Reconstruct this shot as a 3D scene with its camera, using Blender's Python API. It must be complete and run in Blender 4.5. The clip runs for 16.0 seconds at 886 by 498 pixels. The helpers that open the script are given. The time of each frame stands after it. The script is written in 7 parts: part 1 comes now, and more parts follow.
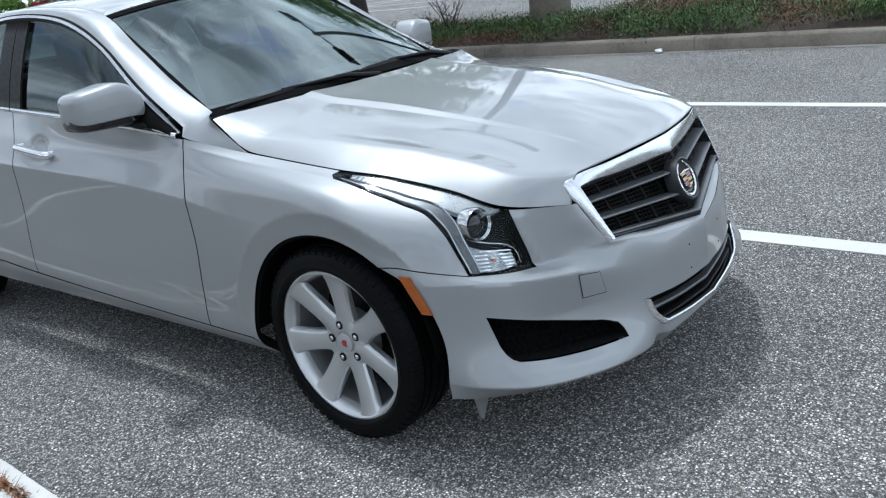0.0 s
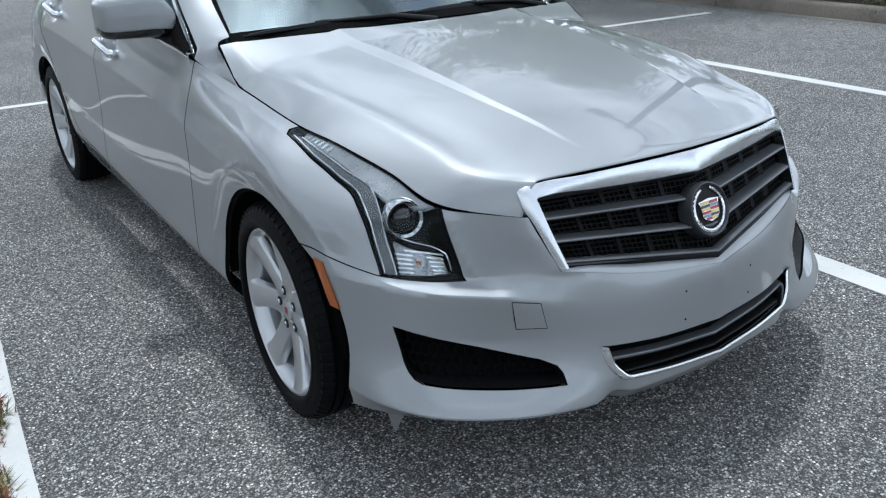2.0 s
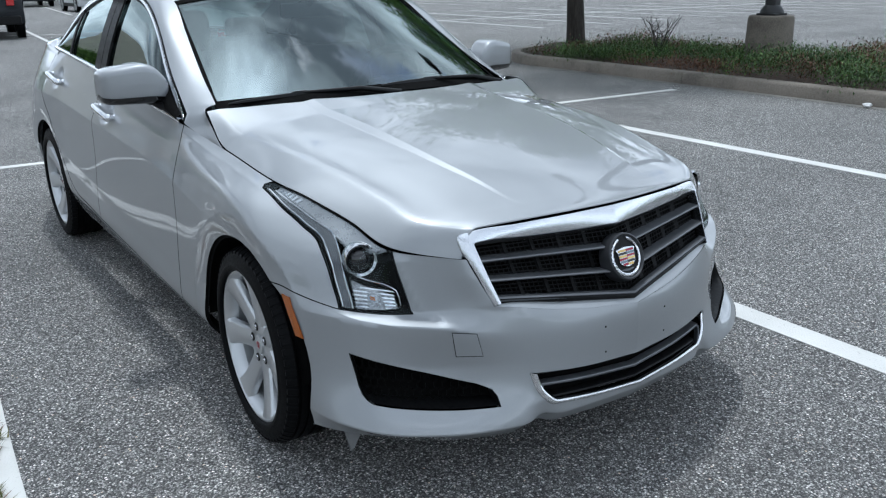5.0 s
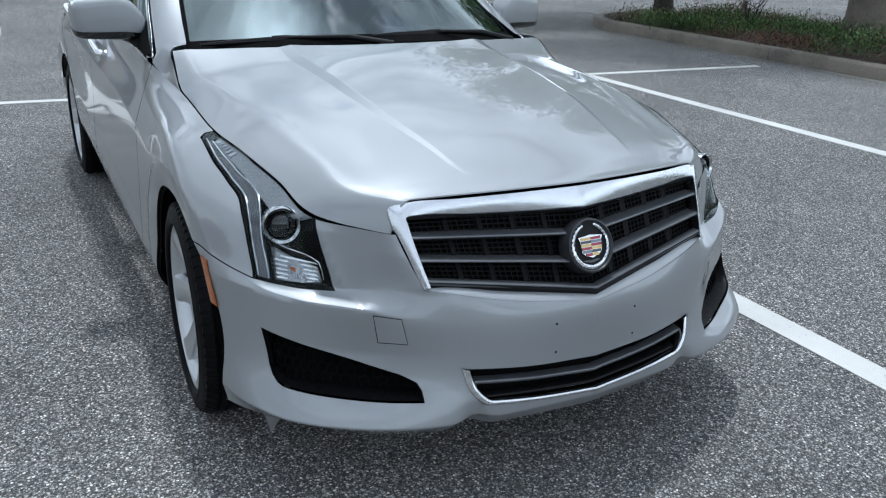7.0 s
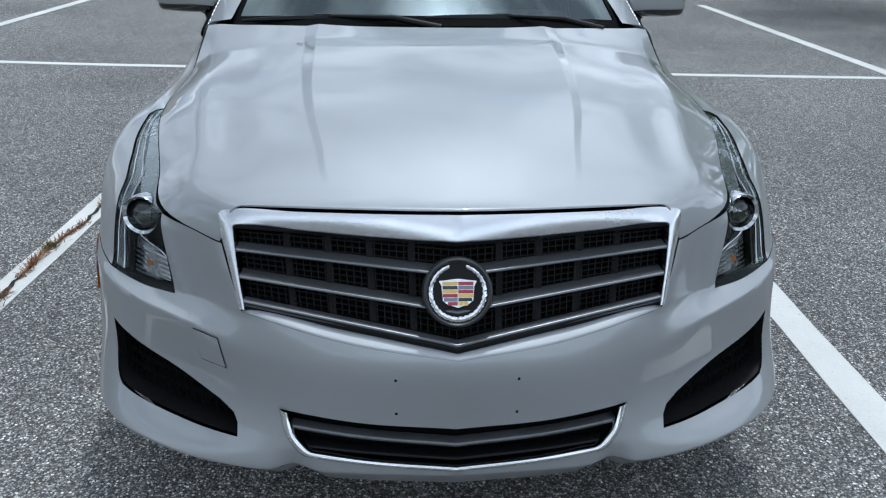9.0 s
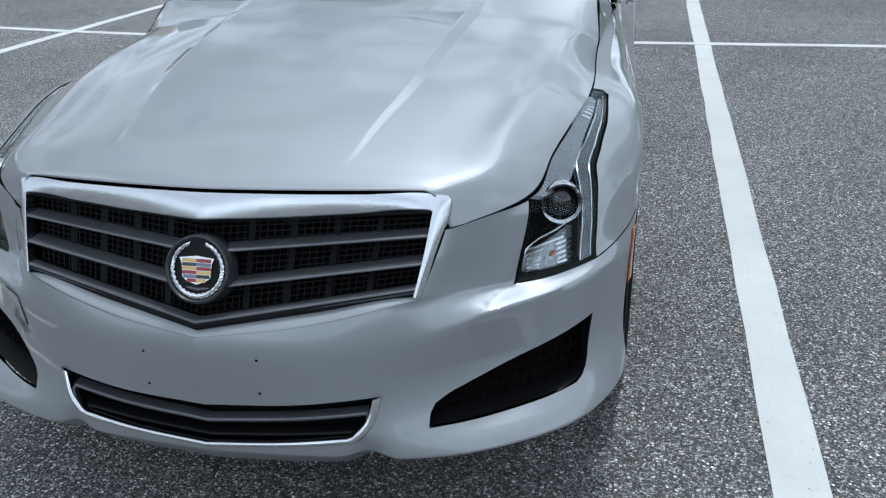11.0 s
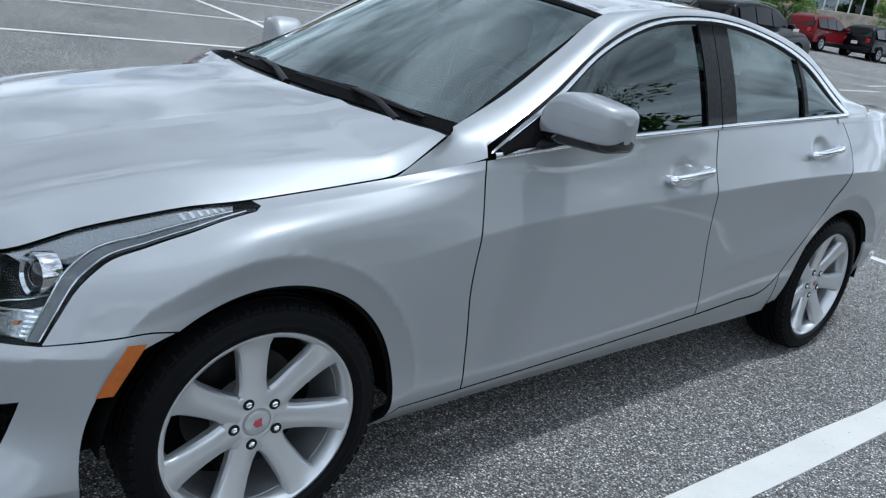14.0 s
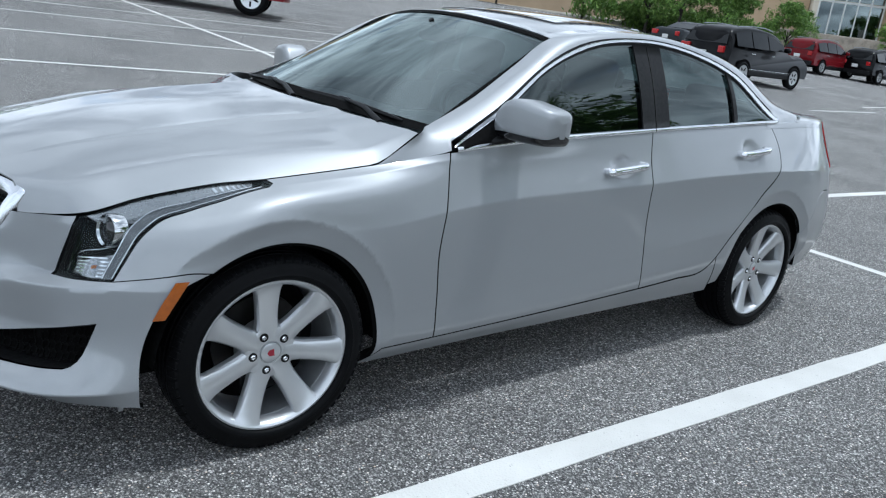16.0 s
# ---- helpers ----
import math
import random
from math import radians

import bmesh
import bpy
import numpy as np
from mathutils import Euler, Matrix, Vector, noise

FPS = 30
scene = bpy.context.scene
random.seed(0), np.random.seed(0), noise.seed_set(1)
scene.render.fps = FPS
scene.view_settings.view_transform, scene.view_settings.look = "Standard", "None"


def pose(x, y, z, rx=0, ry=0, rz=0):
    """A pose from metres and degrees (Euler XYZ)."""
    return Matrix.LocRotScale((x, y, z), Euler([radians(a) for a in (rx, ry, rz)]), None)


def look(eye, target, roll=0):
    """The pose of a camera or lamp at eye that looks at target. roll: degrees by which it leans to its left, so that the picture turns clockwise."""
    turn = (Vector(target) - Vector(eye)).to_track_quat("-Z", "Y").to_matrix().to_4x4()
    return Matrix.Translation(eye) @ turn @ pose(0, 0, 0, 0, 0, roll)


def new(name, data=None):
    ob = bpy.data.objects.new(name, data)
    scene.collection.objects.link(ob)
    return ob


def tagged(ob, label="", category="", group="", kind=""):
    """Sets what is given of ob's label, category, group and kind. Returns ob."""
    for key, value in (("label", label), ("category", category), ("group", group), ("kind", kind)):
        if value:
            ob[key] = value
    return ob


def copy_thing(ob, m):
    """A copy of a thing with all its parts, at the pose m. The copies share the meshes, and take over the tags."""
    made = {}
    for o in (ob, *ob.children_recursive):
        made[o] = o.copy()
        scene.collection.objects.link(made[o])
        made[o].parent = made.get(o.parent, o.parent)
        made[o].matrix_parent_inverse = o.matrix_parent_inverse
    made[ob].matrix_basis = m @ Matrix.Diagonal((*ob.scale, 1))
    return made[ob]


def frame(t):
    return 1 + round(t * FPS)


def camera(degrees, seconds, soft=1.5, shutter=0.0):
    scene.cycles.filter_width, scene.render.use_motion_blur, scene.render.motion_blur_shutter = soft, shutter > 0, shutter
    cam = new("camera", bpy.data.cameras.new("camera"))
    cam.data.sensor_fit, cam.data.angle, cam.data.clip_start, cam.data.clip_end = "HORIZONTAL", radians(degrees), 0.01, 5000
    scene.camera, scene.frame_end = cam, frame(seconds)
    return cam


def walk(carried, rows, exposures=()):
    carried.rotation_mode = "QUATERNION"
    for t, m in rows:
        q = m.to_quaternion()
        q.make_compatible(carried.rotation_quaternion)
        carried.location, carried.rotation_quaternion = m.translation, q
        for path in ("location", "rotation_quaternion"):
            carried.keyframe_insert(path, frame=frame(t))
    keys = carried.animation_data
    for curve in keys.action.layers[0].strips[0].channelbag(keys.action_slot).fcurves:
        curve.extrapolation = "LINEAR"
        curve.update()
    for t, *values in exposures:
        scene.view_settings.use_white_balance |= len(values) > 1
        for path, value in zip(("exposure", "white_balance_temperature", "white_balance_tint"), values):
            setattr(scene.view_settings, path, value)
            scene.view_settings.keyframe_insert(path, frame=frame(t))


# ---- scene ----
cam = camera(57.0, 16.0, soft=1.2)
PATH = [
    (0, (1.67, -2.37, 1.365), (0.489, -0.897, 0.704), -7.5),
    (0.5, (1.783, -2.246, 1.368), (0.643, -0.768, 0.648), -5.3),
    (1, (1.715, -2.019, 1.345), (0.569, -0.567, 0.585), -2.9),
    (1.5, (1.774, -1.755, 1.348), (0.463, -0.466, 0.563), -2.8),
    (2, (1.946, -1.598, 1.366), (0.424, -0.567, 0.578), -1.9),
    (2.5, (2.094, -1.634, 1.37), (0.509, -0.669, 0.623), -2.2),
    (3, (2.194, -1.677, 1.418), (0.567, -0.673, 0.831), -1.9),
    (3.5, (2.214, -1.68, 1.425), (0.593, -0.619, 0.929), -1.4),
    (4, (2.221, -1.695, 1.415), (0.649, -0.596, 0.848), -0.5),
    (4.5, (2.232, -1.694, 1.412), (0.682, -0.592, 0.79), -0.5),
    (5, (2.253, -1.7, 1.407), (0.706, -0.601, 0.775), -0.8),
    (5.2, (2.265, -1.7, 1.41), (0.719, -0.602, 0.774), -0.9),
    (7.3, (2.220, -1.076, 1.351), (0.576, -0.231, 0.588), 2.2),
    (7.5, (2.177, -0.943, 1.366), (0.519, -0.157, 0.570), 2.1),
    (8, (2.138, -0.617, 1.330), (0.401, -0.075, 0.499), 0.5),
    (8.2, (2.142, -0.511, 1.348), (0.373, -0.088, 0.516), 0.4),
    (10.3, (2.29, 0.432, 1.348), (0.452, 0.323, 0.567), 0.6),
    (10.5, (2.192, 0.516, 1.351), (0.377, 0.345, 0.53), -0.4),
    (11, (2.073, 0.792, 1.339), (0.301, 0.395, 0.501), -2.2),
    (11.5, (1.948, 1.111, 1.37), (0.213, 0.499, 0.585), 0.1),
    (12, (1.711, 1.352, 1.353), (0.006, 0.629, 0.6), 2.0),
    (12.5, (1.551, 1.655, 1.337), (-0.049, 0.685, 0.631), 2.9),
    (13, (1.366, 1.933, 1.359), (-0.145, 0.792, 0.716), 5.7),
    (13.5, (1.042, 2.082, 1.349), (-0.417, 0.863, 0.727), 8.4),
    (14, (0.863, 2.301, 1.347), (-0.422, 0.896, 0.735), 8.8),
    (14.5, (0.882, 2.532, 1.351), (-0.269, 1.003, 0.772), 9.5),
    (15, (1.081, 2.695, 1.365), (-0.04, 1.139, 0.796), 9.2),
    (15.5, (1.182, 2.796, 1.377), (0.018, 1.27, 0.817), 8.8),
    (16, (1.15, 2.838, 1.367), (-0.12, 1.395, 0.816), 7.9),
]
walk(cam, [(t, look(eye, target, roll)) for t, eye, target, roll in PATH], [(0.0, 0.84, 5600, 6), (2.0, 0.72, 5580, 6), (4.0, 0.70, 5560, 6), (8.0, 0.61, 5520, 6), (11.0, 0.56, 5480, 6), (13.0, 0.53, 5460, 6), (14.5, 0.75, 5500, 6), (16.0, 0.76, 5540, 6)])
# ---- light ----
SUN_FROM = Vector((-0.31, 0.11, 1.0)).normalized()
world = bpy.data.worlds.new("sky")
scene.world = world
world.use_nodes = True
wt = world.node_tree
wt.nodes.clear()
w_out = wt.nodes.new("ShaderNodeOutputWorld")
w_bg = wt.nodes.new("ShaderNodeBackground")
w_sky = wt.nodes.new("ShaderNodeTexSky")
w_sky.sky_type, w_sky.sun_disc = "NISHITA", False
w_sky.sun_elevation = math.asin(SUN_FROM.z)
w_sky.sun_rotation = math.atan2(SUN_FROM.x, SUN_FROM.y)
w_sky.air_density, w_sky.dust_density = 1.0, 2.0
w_bg.inputs["Strength"].default_value = 0.125
# broken cloud, laid on a flat layer overhead
w_co = wt.nodes.new("ShaderNodeTexCoord")
w_sep = wt.nodes.new("ShaderNodeSeparateXYZ")
wt.links.new(w_co.outputs["Generated"], w_sep.inputs[0])
w_up = wt.nodes.new("ShaderNodeMath")
w_up.operation = "MAXIMUM"
w_up.inputs[1].default_value = 0.0
wt.links.new(w_sep.outputs["Z"], w_up.inputs[0])
w_add = wt.nodes.new("ShaderNodeMath")
w_add.operation = "ADD"
w_add.inputs[1].default_value = 0.30
wt.links.new(w_up.outputs[0], w_add.inputs[0])
w_div = wt.nodes.new("ShaderNodeVectorMath")
w_div.operation = "DIVIDE"
wt.links.new(w_co.outputs["Generated"], w_div.inputs[0])
w_cmb = wt.nodes.new("ShaderNodeCombineXYZ")
wt.links.new(w_add.outputs[0], w_cmb.inputs[0])
wt.links.new(w_add.outputs[0], w_cmb.inputs[1])
w_cmb.inputs[2].default_value = 1.0
wt.links.new(w_cmb.outputs[0], w_div.inputs[1])
w_map = wt.nodes.new("ShaderNodeMapping")
w_map.inputs["Location"].default_value = (3.1, 1.7, 0)
w_map.inputs["Scale"].default_value = (1.0, 1.0, 0.0)
wt.links.new(w_div.outputs[0], w_map.inputs[0])
w_noise = wt.nodes.new("ShaderNodeTexNoise")
w_noise.inputs["Scale"].default_value = 3.0
w_noise.inputs["Detail"].default_value = 9.0
w_noise.inputs["Roughness"].default_value = 0.62
w_noise.inputs["Distortion"].default_value = 0.35
wt.links.new(w_map.outputs[0], w_noise.inputs["Vector"])
w_amt = wt.nodes.new("ShaderNodeMapRange")
w_amt.inputs["From Min"].default_value, w_amt.inputs["From Max"].default_value = 0.31, 0.42
w_amt.interpolation_type = "SMOOTHSTEP"
wt.links.new(w_noise.outputs["Fac"], w_amt.inputs["Value"])
w_shade = wt.nodes.new("ShaderNodeTexNoise")
w_shade.inputs["Scale"].default_value = 3.2
w_shade.inputs["Detail"].default_value = 9.0
w_shade.inputs["Roughness"].default_value = 0.6
w_shade.inputs["Distortion"].default_value = 0.4
wt.links.new(w_map.outputs[0], w_shade.inputs["Vector"])
w_ramp = wt.nodes.new("ShaderNodeValToRGB")
w_ramp.color_ramp.elements[0].position, w_ramp.color_ramp.elements[0].color = 0.38, (2.5, 2.65, 2.9, 1)
w_ramp.color_ramp.elements[1].position, w_ramp.color_ramp.elements[1].color = 0.64, (9.8, 9.9, 10.0, 1)
wt.links.new(w_shade.outputs["Fac"], w_ramp.inputs["Fac"])
w_mix = wt.nodes.new("ShaderNodeMix")
w_mix.data_type = "RGBA"
wt.links.new(w_amt.outputs[0], w_mix.inputs["Factor"])
wt.links.new(w_sky.outputs[0], w_mix.inputs[6])
wt.links.new(w_ramp.outputs[0], w_mix.inputs[7])
# cloud lit from behind, brightest towards the sun
w_dot = wt.nodes.new("ShaderNodeVectorMath")
w_dot.operation = "DOT_PRODUCT"
wt.links.new(w_co.outputs["Generated"], w_dot.inputs[0])
w_dot.inputs[1].default_value = SUN_FROM
w_pow = wt.nodes.new("ShaderNodeMath")
w_pow.operation = "POWER"
w_max = wt.nodes.new("ShaderNodeMath")
w_max.operation = "MAXIMUM"
w_max.inputs[1].default_value = 0.0
wt.links.new(w_dot.outputs["Value"], w_max.inputs[0])
wt.links.new(w_max.outputs[0], w_pow.inputs[0])
w_pow.inputs[1].default_value = 130.0
w_gain = wt.nodes.new("ShaderNodeMath")
w_gain.operation = "MULTIPLY_ADD"
w_gain.inputs[1].default_value = 3.0
w_gain.inputs[2].default_value = 1.0
wt.links.new(w_pow.outputs[0], w_gain.inputs[0])
w_lit = wt.nodes.new("ShaderNodeVectorMath")
w_lit.operation = "SCALE"
# a bright hazy skyline below the heavier cloud overhead
w_low = wt.nodes.new("ShaderNodeValToRGB")
for k, (at, level) in enumerate(((0.0, 1.24), (0.14, 1.20), (0.40, 0.74), (0.75, 0.84))):
    stop = w_low.color_ramp.elements.new(at) if k in (1, 2) else w_low.color_ramp.elements[min(k, len(w_low.color_ramp.elements) - 1)]
    stop.position, stop.color = at, (level, level, level, 1)
wt.links.new(w_up.outputs[0], w_low.inputs["Fac"])
w_dim = wt.nodes.new("ShaderNodeVectorMath")
w_dim.operation = "MULTIPLY"
wt.links.new(w_mix.outputs[2], w_dim.inputs[0])
wt.links.new(w_low.outputs[0], w_dim.inputs[1])
# the cloud grows heavier from one side of the sky to the other
w_side = wt.nodes.new("ShaderNodeVectorMath")
w_side.operation = "DOT_PRODUCT"
wt.links.new(w_co.outputs["Generated"], w_side.inputs[0])
w_side.inputs[1].default_value = (-0.10, -0.995, 0.0)
w_grow = wt.nodes.new("ShaderNodeMapRange")
w_grow.interpolation_type = "SMOOTHSTEP"
w_grow.inputs["From Min"].default_value, w_grow.inputs["From Max"].default_value = -0.2, 1.0
w_grow.inputs["To Min"].default_value, w_grow.inputs["To Max"].default_value = 1.05, 0.70
wt.links.new(w_side.outputs["Value"], w_grow.inputs["Value"])
w_heavy = wt.nodes.new("ShaderNodeVectorMath")
w_heavy.operation = "SCALE"
wt.links.new(w_dim.outputs[0], w_heavy.inputs[0])
wt.links.new(w_grow.outputs[0], w_heavy.inputs["Scale"])
wt.links.new(w_heavy.outputs[0], w_lit.inputs[0])
wt.links.new(w_gain.outputs[0], w_lit.inputs["Scale"])
wt.links.new(w_lit.outputs[0], w_bg.inputs["Color"])
wt.links.new(w_bg.outputs[0], w_out.inputs["Surface"])

sun = new("sun", bpy.data.lights.new("sun", "SUN"))
sun.data.energy, sun.data.angle, sun.data.color = 1.12, radians(4), (1.0, 0.95, 0.88)
sun.matrix_world = look(SUN_FROM * 50, (0, 0, 0))
# ---- materials ----
def material(name):
    m = bpy.data.materials.new(name)
    m.use_nodes = True
    t = m.node_tree
    return m, t, t.nodes["Principled BSDF"]


def put(t, a, b):
    t.links.new(a, b)


def coords(t, scale=1.0):
    c = t.nodes.new("ShaderNodeTexCoord")
    m = t.nodes.new("ShaderNodeMapping")
    m.inputs["Scale"].default_value = scale if isinstance(scale, tuple) else (scale,) * 3
    put(t, c.outputs["Object"], m.inputs[0])
    return m.outputs[0]


def noise_node(t, vec, scale, detail=4.0, rough=0.55):
    n = t.nodes.new("ShaderNodeTexNoise")
    n.inputs["Scale"].default_value, n.inputs["Detail"].default_value, n.inputs["Roughness"].default_value = scale, detail, rough
    put(t, vec, n.inputs["Vector"])
    return n.outputs["Fac"]


def ramp(t, fac, *stops):
    r = t.nodes.new("ShaderNodeValToRGB")
    e = r.color_ramp.elements
    while len(e) < len(stops):
        e.new(0.5)
    for k, (p, c) in zip(e, stops):
        k.position = p
        k.color = (c, c, c, 1) if isinstance(c, (int, float)) else (*c, 1)
    put(t, fac, r.inputs["Fac"])
    return r.outputs["Color"]


def mixed(t, fac, a, b, blend="MIX"):
    m = t.nodes.new("ShaderNodeMix")
    m.data_type, m.blend_type = "RGBA", blend
    for v, k in ((fac, 0), (a, 6), (b, 7)):
        if isinstance(v, (int, float)):
            m.inputs[k].default_value = v
        elif isinstance(v, tuple):
            m.inputs[k].default_value = (*v, 1)
        else:
            put(t, v, m.inputs[k])
    return m.outputs[2]


def bump(t, height, strength, distance, bsdf):
    b = t.nodes.new("ShaderNodeBump")
    b.inputs["Strength"].default_value, b.inputs["Distance"].default_value = strength, distance
    put(t, height, b.inputs["Height"])
    put(t, b.outputs[0], bsdf.inputs["Normal"])


def plain(name, colour, rough=0.5, metal=0.0, coat=0.0, vary=0.12, scale=8.0, grain=0.0, grain_scale=400.0):
    """A surface with a little wear at two scales."""
    m, t, b = material(name)
    v = coords(t)
    a = noise_node(t, v, scale, 5.0)
    dark = tuple(c * (1 - vary) for c in colour)
    light = tuple(min(1.0, c * (1 + vary)) for c in colour)
    put(t, ramp(t, a, (0.3, dark), (0.7, light)), b.inputs["Base Color"])
    f = noise_node(t, v, scale * 9, 3.0)
    put(t, ramp(t, f, (0.3, max(0.02, rough * 0.85)), (0.7, min(1.0, rough * 1.15))), b.inputs["Roughness"])
    b.inputs["Metallic"].default_value = metal
    b.inputs["Coat Weight"].default_value = coat
    b.inputs["Coat Roughness"].default_value = 0.03
    if grain:
        bump(t, noise_node(t, v, grain_scale, 2.0), grain, 0.002, b)
    return m


def car_paint(name, colour, metal=0.7, rough=0.32, coat=1.0, shine=0.5):
    m, t, b = material(name)
    v = coords(t)
    flake = t.nodes.new("ShaderNodeTexVoronoi")
    flake.inputs["Scale"].default_value = 1500.0
    put(t, v, flake.inputs["Vector"])
    sep = t.nodes.new("ShaderNodeSeparateColor")
    put(t, flake.outputs["Color"], sep.inputs[0])
    base = ramp(t, sep.outputs[0], (0.0, tuple(c * 0.95 for c in colour)), (1.0, tuple(min(1, c * 1.05) for c in colour)))
    put(t, base, b.inputs["Base Color"])
    dust = noise_node(t, v, 3.0, 5.0)
    put(t, ramp(t, dust, (0.35, rough * 0.97), (0.7, rough * 1.03)), b.inputs["Roughness"])
    b.inputs["Metallic"].default_value = metal
    b.inputs["Coat Weight"].default_value = coat
    b.inputs["Specular IOR Level"].default_value = shine
    film = noise_node(t, v, 14.0, 4.0)
    put(t, ramp(t, film, (0.4, 0.03), (0.75, 0.05)), b.inputs["Coat Roughness"])
    return m


def glazing(name, tint, body=0.0, shine=0.0):
    """Tinted glass: clear or part-dark, with a mirror sheen that grows towards the edge."""
    m, t, b = material(name)
    t.nodes.remove(b)
    out = t.nodes["Material Output"]
    clear = t.nodes.new("ShaderNodeBsdfTransparent")
    clear.inputs[0].default_value = (*tint, 1)
    gloss = t.nodes.new("ShaderNodeBsdfGlossy")
    gloss.inputs["Roughness"].default_value = 0.01
    gloss.inputs["Color"].default_value = (0.86, 0.97, 0.96, 1)
    lw = t.nodes.new("ShaderNodeLayerWeight")
    lw.inputs["Blend"].default_value = 0.5
    pw = t.nodes.new("ShaderNodeMath")
    pw.operation = "POWER"
    pw.inputs[1].default_value = 4.5
    put(t, lw.outputs["Facing"], pw.inputs[0])
    fr = t.nodes.new("ShaderNodeMath")
    fr.operation = "MULTIPLY_ADD"
    fr.inputs[1].default_value, fr.inputs[2].default_value = 0.85 - shine, 0.055 + shine
    put(t, pw.outputs[0], fr.inputs[0])
    mx = t.nodes.new("ShaderNodeMixShader")
    put(t, fr.outputs[0], mx.inputs[0])
    put(t, clear.outputs[0], mx.inputs[1])
    put(t, gloss.outputs[0], mx.inputs[2])
    put(t, mx.outputs[0], out.inputs["Surface"])
    return m


def asphalt_material():
    m, t, b = material("asphalt")
    v = coords(t)
    fine = t.nodes.new("ShaderNodeTexVoronoi")
    fine.inputs["Scale"].default_value = 185.0
    put(t, v, fine.inputs["Vector"])
    sep2 = t.nodes.new("ShaderNodeSeparateColor")
    put(t, fine.outputs["Color"], sep2.inputs[0])
    grit = ramp(t, sep2.outputs[1], (0.0, (.070, .070, .069)), (0.50, (.165, .163, .159)), (0.82, (.33, .325, .315)), (1.0, (.66, .65, .63)))
    col = mixed(t, 1.0, grit, ramp(t, fine.outputs["Distance"], (0.28, 1.0), (0.62, 0.36)), "MULTIPLY")
    stone = t.nodes.new("ShaderNodeTexVoronoi")
    stone.inputs["Scale"].default_value = 100.0
    put(t, v, stone.inputs["Vector"])
    sep = t.nodes.new("ShaderNodeSeparateColor")
    put(t, stone.outputs["Color"], sep.inputs[0])
    chip = mixed(t, 1.0, ramp(t, sep.outputs[0], (0.62, 0.0), (0.66, 1.0)), ramp(t, stone.outputs["Distance"], (0.34, 1.0), (0.42, 0.0)), "MULTIPLY")
    tone = ramp(t, sep.outputs[1], (0.0, (.18, .177, .17)), (0.55, (.37, .362, .35)), (0.9, (.78, .765, .74)), (1.0, (.52, .42, .33)))
    col = mixed(t, chip, col, tone)
    stains = noise_node(t, v, 0.55, 6.0, 0.6)
    col = mixed(t, 1.0, col, ramp(t, stains, (0.33, (1.12, 1.11, 1.10)), (0.68, (1.66, 1.64, 1.61))), "MULTIPLY")
    drops = ramp(t, noise_node(t, v, 3.2, 5.0, 0.65), (0.30, (.80, .80, .80)), (0.42, (1, 1, 1)))
    col = mixed(t, 1.0, col, drops, "MULTIPLY")
    put(t, col, b.inputs["Base Color"])
    b.inputs["Roughness"].default_value = 0.85
    b.inputs["Specular IOR Level"].default_value = 0.35
    h = mixed(t, 0.6, ramp(t, stone.outputs["Distance"], (0.0, 1.0), (0.7, 0.0)), ramp(t, fine.outputs["Distance"], (0.0, 1.0), (0.7, 0.0)))
    bump(t, h, 1.0, 0.008, b)
    return m


def paint_line_material():
    m, t, b = material("line_paint")
    v = coords(t)
    grit = t.nodes.new("ShaderNodeTexVoronoi")
    grit.inputs["Scale"].default_value = 120.0
    put(t, v, grit.inputs["Vector"])
    worn = noise_node(t, v, 55.0, 6.0, 0.75)
    base = ramp(t, noise_node(t, v, 2.0, 5.0), (0.3, (.56, .55, .52)), (0.7, (.70, .69, .655)))
    gone = ramp(t, worn, (0.62, 0.0), (0.72, 1.0))
    put(t, mixed(t, gone, base, (.12, .12, .12)), b.inputs["Base Color"])
    b.inputs["Roughness"].default_value = 0.7
    bump(t, ramp(t, grit.outputs["Distance"], (0.0, 1.0), (0.7, 0.0)), 0.5, 0.003, b)
    return m


def leaf_material(name, low, mid, high):
    m, t, b = material(name)
    g = t.nodes.new("ShaderNodeNewGeometry")
    col = ramp(t, g.outputs["Random Per Island"], (0.0, low), (0.55, mid), (1.0, high))
    n = noise_node(t, coords(t), 1.3, 3.0)
    put(t, mixed(t, 1.0, col, ramp(t, n, (0.3, 0.7), (0.7, 1.25)), "MULTIPLY"), b.inputs["Base Color"])
    b.inputs["Roughness"].default_value = 0.6
    b.inputs["Specular IOR Level"].default_value = 0.3
    b.inputs["Subsurface Weight"].default_value = 0.0
    return m


def bark_material():
    m, t, b = material("bark")
    v = coords(t, (9, 9, 1.6))
    n = noise_node(t, v, 2.5, 6.0, 0.65)
    put(t, ramp(t, n, (0.3, (.010, .008, .006)), (0.7, (.055, .046, .038))), b.inputs["Base Color"])
    b.inputs["Roughness"].default_value = 0.9
    bump(t, n, 0.9, 0.03, b)
    return m


def concrete_material(name, colour):
    m, t, b = material(name)
    v = coords(t)
    big = noise_node(t, v, 2.2, 7.0, 0.65)
    small = noise_node(t, v, 60.0, 3.0)
    col = ramp(t, big, (0.34, tuple(c * 0.35 for c in colour)), (0.5, colour), (0.68, tuple(c * 1.35 for c in colour)))
    col = mixed(t, 0.5, col, ramp(t, small, (0.3, tuple(c * 0.6 for c in colour)), (0.7, tuple(c * 1.3 for c in colour))))
    put(t, col, b.inputs["Base Color"])
    b.inputs["Roughness"].default_value = 0.9
    bump(t, small, 0.5, 0.006, b)
    return m


